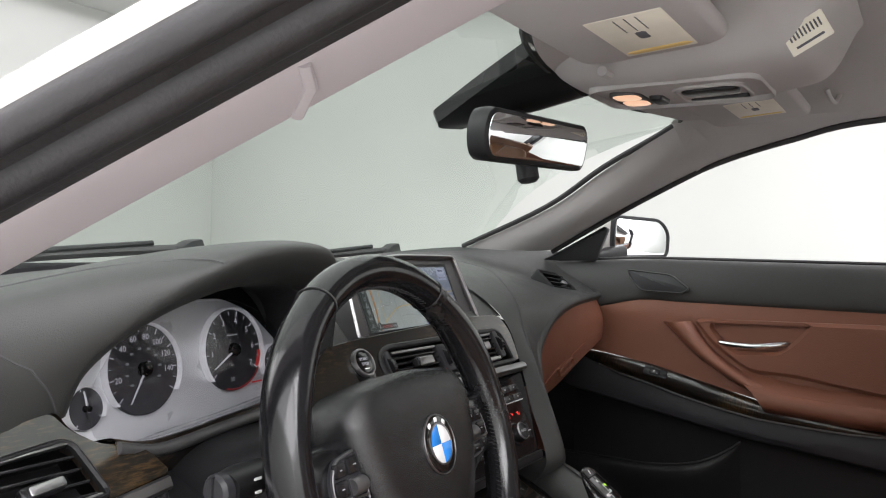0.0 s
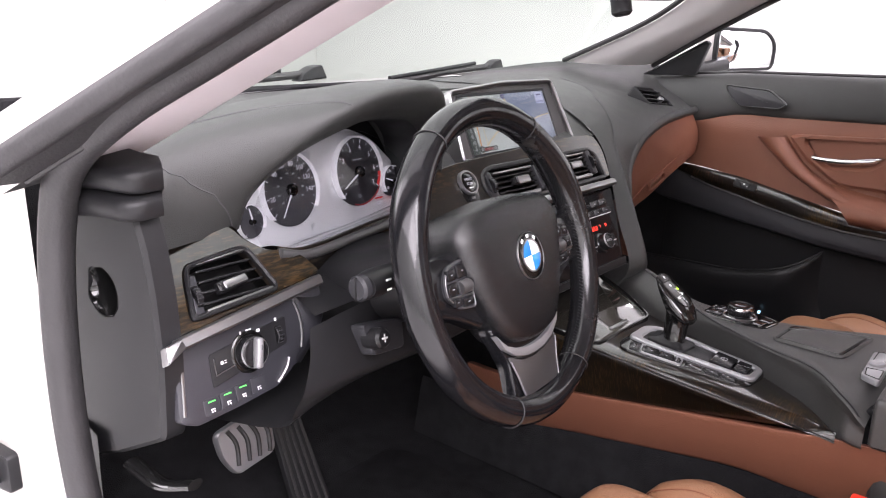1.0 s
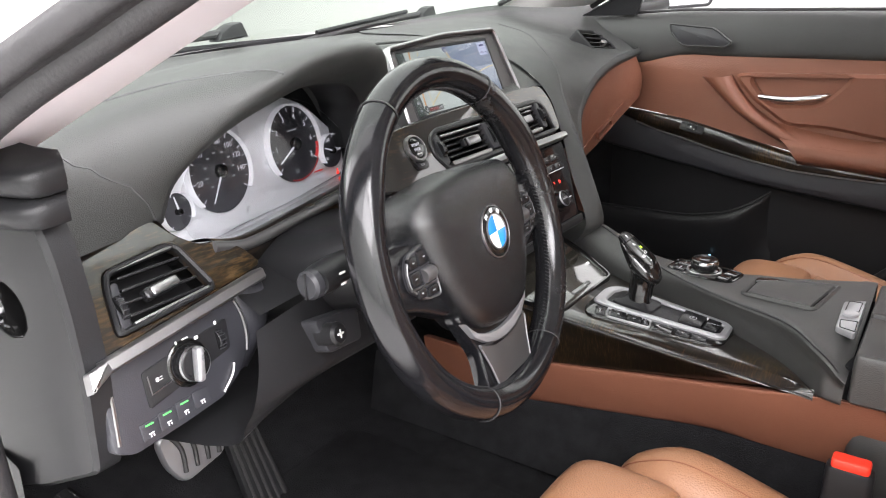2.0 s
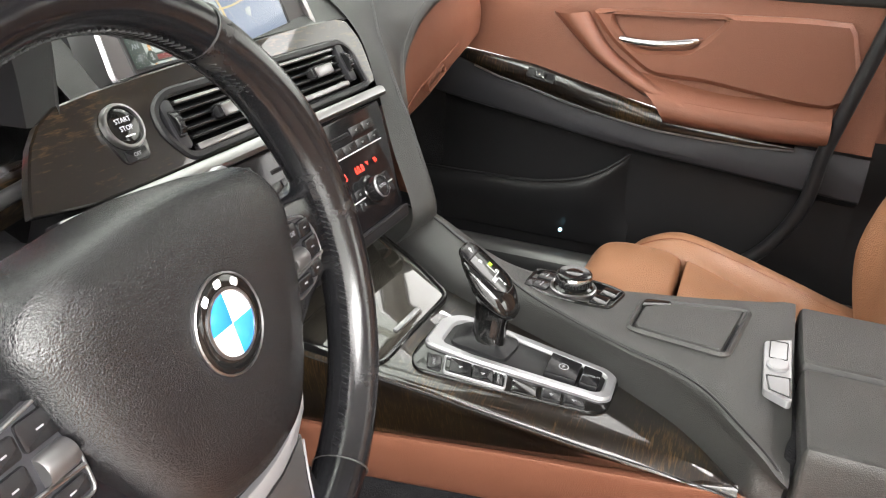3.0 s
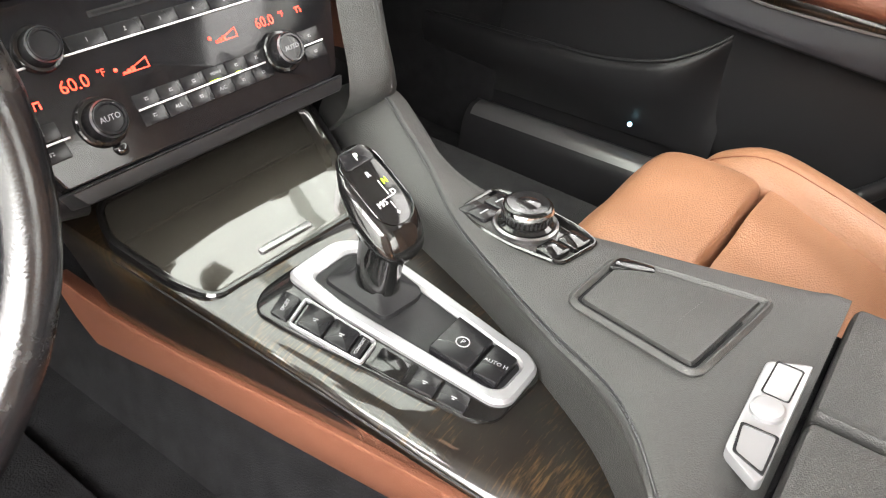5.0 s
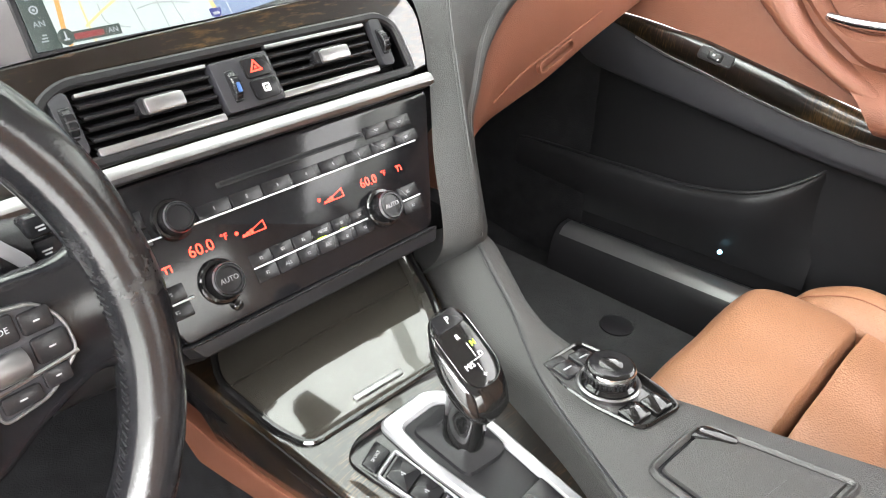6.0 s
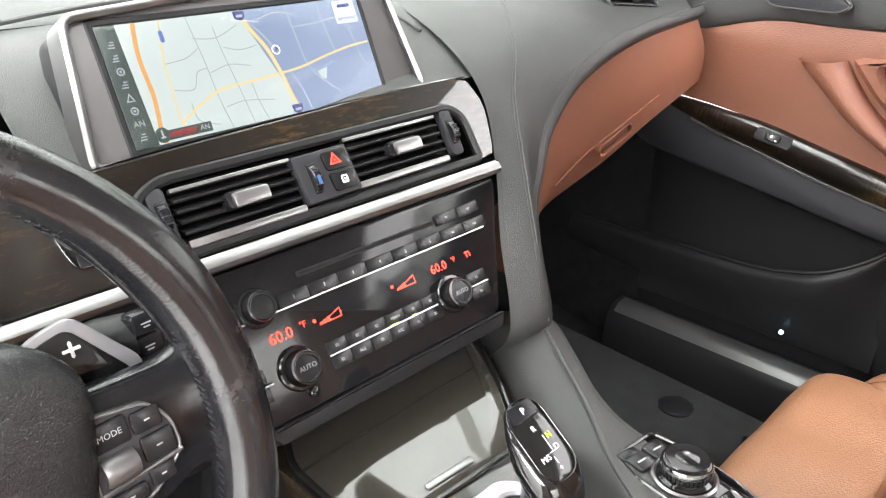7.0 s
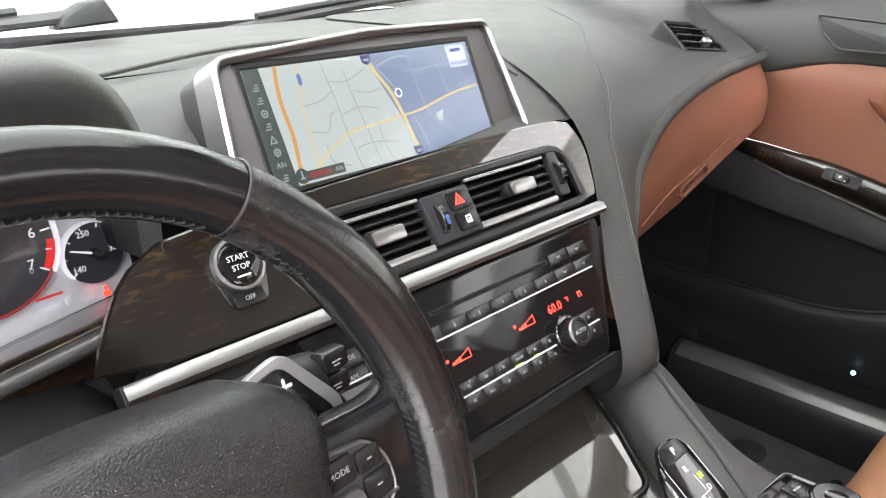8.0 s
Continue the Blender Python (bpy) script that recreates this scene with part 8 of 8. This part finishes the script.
# ---- pedals ----
brake = thing("brake_pedal", (-0.475, 0.25, 0.42), "metal faced brake pedal with rubber grips", "pedal")
bmx = axes((-0.468, 0.230, 0.524), (1, 0.0, 0.0), (0, 0.35, 0.94))
bm = bmn()
po2 = rounded([(-0.048, 0.028), (0.034, 0.042), (0.046, 0.020), (0.040, -0.030), (-0.030, -0.040), (-0.046, -0.010)], 0.012, 4)
dome(bm, po2, [(0.96, -0.008), (1.0, -0.004), (1.0, 0.004), (0.96, 0.008), (0.7, 0.010)], bmx, (0, 0))
pad2 = part("pad", bm, M_SILVER, brake, "brushed metal pad")
for k in range(4):
    bm = bmn()
    x = -0.030 + 0.018 * k
    tube(bm, spline([bmx @ Vector((x, 0.026, 0.0095)), bmx @ Vector((x + 0.008, 0.004, 0.011)), bmx @ Vector((x + 0.004, -0.026, 0.0095))], 4), 0.0035, 8)
    part("rubber_grip", bm, M_RUBBER, pad2)
bm = bmn()
tube(bm, [(-0.466, 0.240, 0.530), (-0.455, 0.30, 0.60), (-0.44, 0.36, 0.72)], 0.010, 8)
part("arm", bm, M_PLASTIC, brake)
gas = thing("accelerator_pedal", (-0.375, 0.25, 0.375), "black ribbed floor-hinged accelerator pedal", "pedal")
gmx = axes((-0.372, 0.240, 0.468), (1, 0, 0), (0.12, 0.42, 0.90))
bm = bmn()
slab(bm, rounded([(-0.026, 0.11), (0.020, 0.11), (0.034, -0.11), (-0.034, -0.11)], 0.006, 4), -0.010, 0.002, gmx, 0.002)
pl2 = part("plate", bm, M_PLASTIC, gas)
for k in range(5):
    bm = bmn()
    u = -0.8 + 0.4 * k
    tube(bm, [gmx @ Vector((u * 0.024, 0.105, 0.003)), gmx @ Vector((u * 0.031, -0.105, 0.003))], 0.0026, 6)
    part("rib", bm, M_RUBBER, pl2)
mat_d = thing("floor_mat", (-0.37, -0.1, 0.366), "black carpet floor mat in the driver footwell", "floor mat")
bm = bmn()
slab(bm, rrect(0.46, 0.62, 0.04, 5), 0.0, 0.010, axes((-0.385, -0.08, 0.368), (1, 0, 0), (0, 1, 0.02)), 0.003)
part("carpet_sheet", bm, M_CARPET, mat_d)
mat_p = thing("floor_mat", (0.44, 0.0, 0.366), "dark grey carpet floor mat in the passenger footwell", "floor mat")
bm = bmn()
slab(bm, rrect(0.40, 0.56, 0.04, 5), 0.0, 0.010, axes((0.43, 0.02, 0.367), (1, 0, 0), (0, 1, 0.03)), 0.003)
part("carpet_sheet", bm, material("mat_pile", (0.016, 0.017, 0.017), 0.95, bump=0.9, scale=420, vary=0.35, vscale=30), mat_p)
bm = bmn()
lathe(bm, [(0.026, 0.009), (0.026, 0.012), (0.022, 0.0135), (0.0002, 0.0135)], axes((0.565, -0.028, 0.3665), (1, 0, 0), (0, 1, 0.03)), 30)
part("mat_fixing", bm, M_PLASTIC, mat_p, "round black mat fixing")

# ---- overhead: visors, roof console, mirror ----
def visor(x0, x1, z, label):
    vs = thing("sun_visor", ((x0 + x1) / 2, -0.28, z), label, "sun visor", "sun visors")
    vm2 = axes(((x0 + x1) / 2, -0.297, z), (1, 0, 0.0), (0, -1, 0.08))
    bm = bmn()
    w = x1 - x0
    o = rrect(w, 0.155, 0.03, 6)
    rings(bm, [[vm2 @ Vector((x, y, zz)) for x, y in lp] for lp, zz in ((inset(o, 0.006), -0.008), (o, -0.003), (o, 0.003), (inset(o, 0.003), 0.007), (inset(o, 0.008), 0.009))])
    part("panel", bm, M_LINER, vs)
    return vs, vm2


v1, vm1 = visor(-0.50, -0.155, 1.250, "grey fabric driver sun visor with warning label")
v2, vmx = visor(0.115, 0.44, 1.270, "grey fabric passenger sun visor with warning label")
for vs, vmm, cx in ((v1, vm1, 0.090), (v2, vmx, 0.03)):
    bm = bmn()
    slab(bm, rrect(0.125, 0.070, 0.001, 1, cx, 0.012), 0.008, 0.0096, vmm, 0.0002)
    lb = part("label", bm, M_LABEL, vs, "pale warning label")
    bars("label_bars", at(vmm, cx, 0.012, 0.0096), M_INK, lb, [(-0.035, 0.010, 0.04, 0.0012), (-0.035, 0.0, 0.04, 0.0012), (-0.035, -0.010, 0.04, 0.0012), (0.0, 0.0, 0.022, 0.010)])
    bars("label_band", at(vmm, cx + 0.052, 0.012, 0.0096), M_YELLOW, lb, [(0, 0, 0.012, 0.066)])
    bm = bmn()
    tube(bm, [vmm @ Vector((cx + 0.11 if vs is v1 else -0.19, -0.070, 0.006)), vmm @ Vector((cx + 0.135 if vs is v1 else -0.165, -0.070, 0.006))], 0.006, 8)
    part("clip", bm, M_LINER, vs)

roofc = thing("roof_console", (0.0, -0.30, 1.235), "grey roof console with reading lamps and switches", "roof console")
bm = bmn()
rows = []
for y, low, w, top in ((-0.125, 1.272, 0.08, 1.285), (-0.145, 1.250, 0.11, 1.285), (-0.18, 1.238, 0.135, 1.285), (-0.25, 1.232, 0.150, 1.288), (-0.33, 1.233, 0.155, 1.295), (-0.40, 1.239, 0.150, 1.302), (-0.44, 1.254, 0.135, 1.312), (-0.468, 1.318, 0.11, 1.322)):
    rows.append([(0.005 + w * sx, y, low + (top - low) * f) for sx, f in ((-1.1, 1.0), (-0.84, 0.60), (-0.60, 0.14), (-0.28, 0.0), (0.28, 0.0), (0.60, 0.14), (0.84, 0.52), (1.05, 1.0))])
skin(bm, rows, 5, 5)
part("shell", bm, M_LINER, roofc, angle=60)
RCL = axes((0.008, -0.205, 1.2340), (1, 0, 0.0), (0, -1, 0.0))
bm = bmn()
frame_ring(bm, rounded([(-0.062, -0.030), (0.062, -0.030), (0.074, 0.035), (0.070, 0.175), (-0.070, 0.175), (-0.074, 0.035)], 0.028, 5), rounded([(-0.060, -0.028), (0.060, -0.028), (0.072, 0.035), (0.068, 0.173), (-0.068, 0.173), (-0.072, 0.035)], 0.027, 5), -0.010, 0.0034, RCL, 0.0006)
part("panel_joint", bm, M_LINER, roofc)
bm = bmn()
slab(bm, rrect(0.078, 0.042, 0.016, 5, 0.0, 0.012), -0.006, 0.0040, RCL, 0.0012)
part("lamp_frame", bm, M_BEZEL, roofc)
for x in (-0.019, 0.019):
    bm = bmn()
    slab(bm, rrect(0.033, 0.032, 0.010, 4, x, 0.012), 0.002, 0.0052, RCL, 0.001)
    part("reading_lamp", bm, M_LAMPWARM, roofc, "lit warm reading lamp")
bm = bmn()
slab(bm, rrect(0.040, 0.018, 0.007, 4, 0.004, 0.046), -0.004, 0.0085, RCL, 0.003)
part("switch", bm, M_PLASTIC, roofc)
bm = bmn()
frame_ring(bm, rrect(0.095, 0.085, 0.024, 5, 0.0, 0.112), rrect(0.085, 0.075, 0.020, 5, 0.0, 0.112), -0.006, 0.0046, RCL, 0.0014)
part("roof_switch_panel", bm, M_LINER, roofc)
bm = bmn()
slab(bm, rrect(0.030, 0.066, 0.010, 4, -0.014, 0.112), -0.006, 0.0056, RCL, 0.0022)
slab(bm, rrect(0.008, 0.070, 0.004, 4, 0.028, 0.114), -0.006, 0.0050, RCL, 0.001)
part("roof_switch", bm, M_PLASTIC, roofc)
tag = axes((-0.098, -0.432, 1.262), (-0.3, -0.8, 0.35), (-0.2, 0.45, 0.85))
bm = bmn()
slab(bm, rrect(0.044, 0.028, 0.001, 1), 0.0, 0.0015, tag, 0.0002)
st2 = part("sticker", bm, M_LABEL, roofc, "white bar code sticker")
bars("sticker_bars", at(tag, 0, 0, 0.0015), M_INK, st2, [(-0.016 + 0.004 * k, 0.004, 0.0018, 0.010) for k in range(9)] + [(0, -0.008, 0.030, 0.0025)])
hook = thing("coat_hook", (0.40, -0.40, 1.285), "small grey coat hook on the headliner", "hook")
bm = bmn()
tube(bm, spline([(0.385, -0.40, 1.298), (0.39, -0.405, 1.284), (0.41, -0.41, 1.282), (0.425, -0.415, 1.296)], 4), 0.004, 8)
part("loop", bm, M_LINER, hook)

mirror = thing("rear_view_mirror", (-0.076, -0.12, 1.13), "black framed interior rear view mirror", "mirror")
MR = axes((-0.070, -0.125, 1.172), (0.228, -0.030, 0.006), (0.0, -0.09, 1))
mo2 = rounded([(-0.108, 0.031), (0.108, 0.031), (0.118, 0.012), (0.110, -0.030), (-0.108, -0.031), (-0.118, 0.0)], 0.016, 6)
bm = bmn()
dome(bm, mo2, [(0.95, 0.004), (1.0, 0.002), (1.03, -0.008), (1.0, -0.024), (0.85, -0.036), (0.4, -0.042)], MR, (0, 0))
part("housing", bm, M_PLASTIC, mirror)
bm = bmn()
slab(bm, inset(mo2, 0.0055), 0.0, 0.0048, MR, 0.0008)
part("mirror_glass", bm, M_MIRROR, mirror)
bm = bmn()
lathe(bm, [(0.014, -0.012), (0.014, 0.012), (0.010, 0.016), (0.0002, 0.0165)], axes(MR @ Vector((0.0, -0.036, -0.014)), (1, 0, 0), (0, -1, 0.2)), 18)
part("sensor", bm, M_GREY, mirror)
bm = bmn()
skin(bm, [[(-0.05, 0.040, 1.210), (-0.02, 0.055, 1.207), (0.03, 0.050, 1.212)], [(-0.080, -0.05, 1.245), (-0.015, -0.06, 1.218), (0.055, -0.04, 1.240)], [(-0.095, -0.13, 1.280), (-0.01, -0.155, 1.238), (0.090, -0.14, 1.275)]], 4, 4, 0.025, (0, 0.35, 0.7))
part("mount_cover", bm, M_PLASTIC, mirror, "black windscreen mount cover")
bm = bmn()
tube(bm, [(-0.01, -0.06, 1.222), (-0.06, -0.10, 1.190)], 0.012, 10)
part("stem", bm, M_PLASTIC, mirror)

# ---- wipers ----
for x0, x1, y, z in ((-0.42, -0.085, 0.500, 1.024), (0.22, 0.52, 0.530, 1.026)):
    wp = thing("wiper", ((x0 + x1) / 2, y, z - 0.02), "black windscreen wiper resting below the glass", "wiper")
    bm = bmn()
    tube(bm, spline([(x0 - 0.18, y - 0.035, z - 0.036), (x0 + 0.05, y - 0.006, z - 0.016), (x1 - 0.03, y + 0.002, z - 0.002)], 5), [0.005] + [0.007] * 10, 8)
    part("blade", bm, M_RUBBER, wp)
    bm = bmn()
    tube(bm, [(x0 - 0.10, y - 0.022, z - 0.018), (x1 - 0.08, y + 0.004, z + 0.006)], 0.0045, 8)
    part("arm", bm, M_PLASTIC, wp)
    bm = bmn()
    slab(bm, rounded([(-0.040, -0.012), (0.030, -0.012), (0.018, 0.014), (-0.004, 0.012), (-0.028, 0.002)], 0.003), -0.012, 0.012, axes((x1 - 0.01, y, z), (1, 0.06, 0.05), (0, 0, 1)), 0.003)
    part("arm_end", bm, M_PLASTIC, wp)
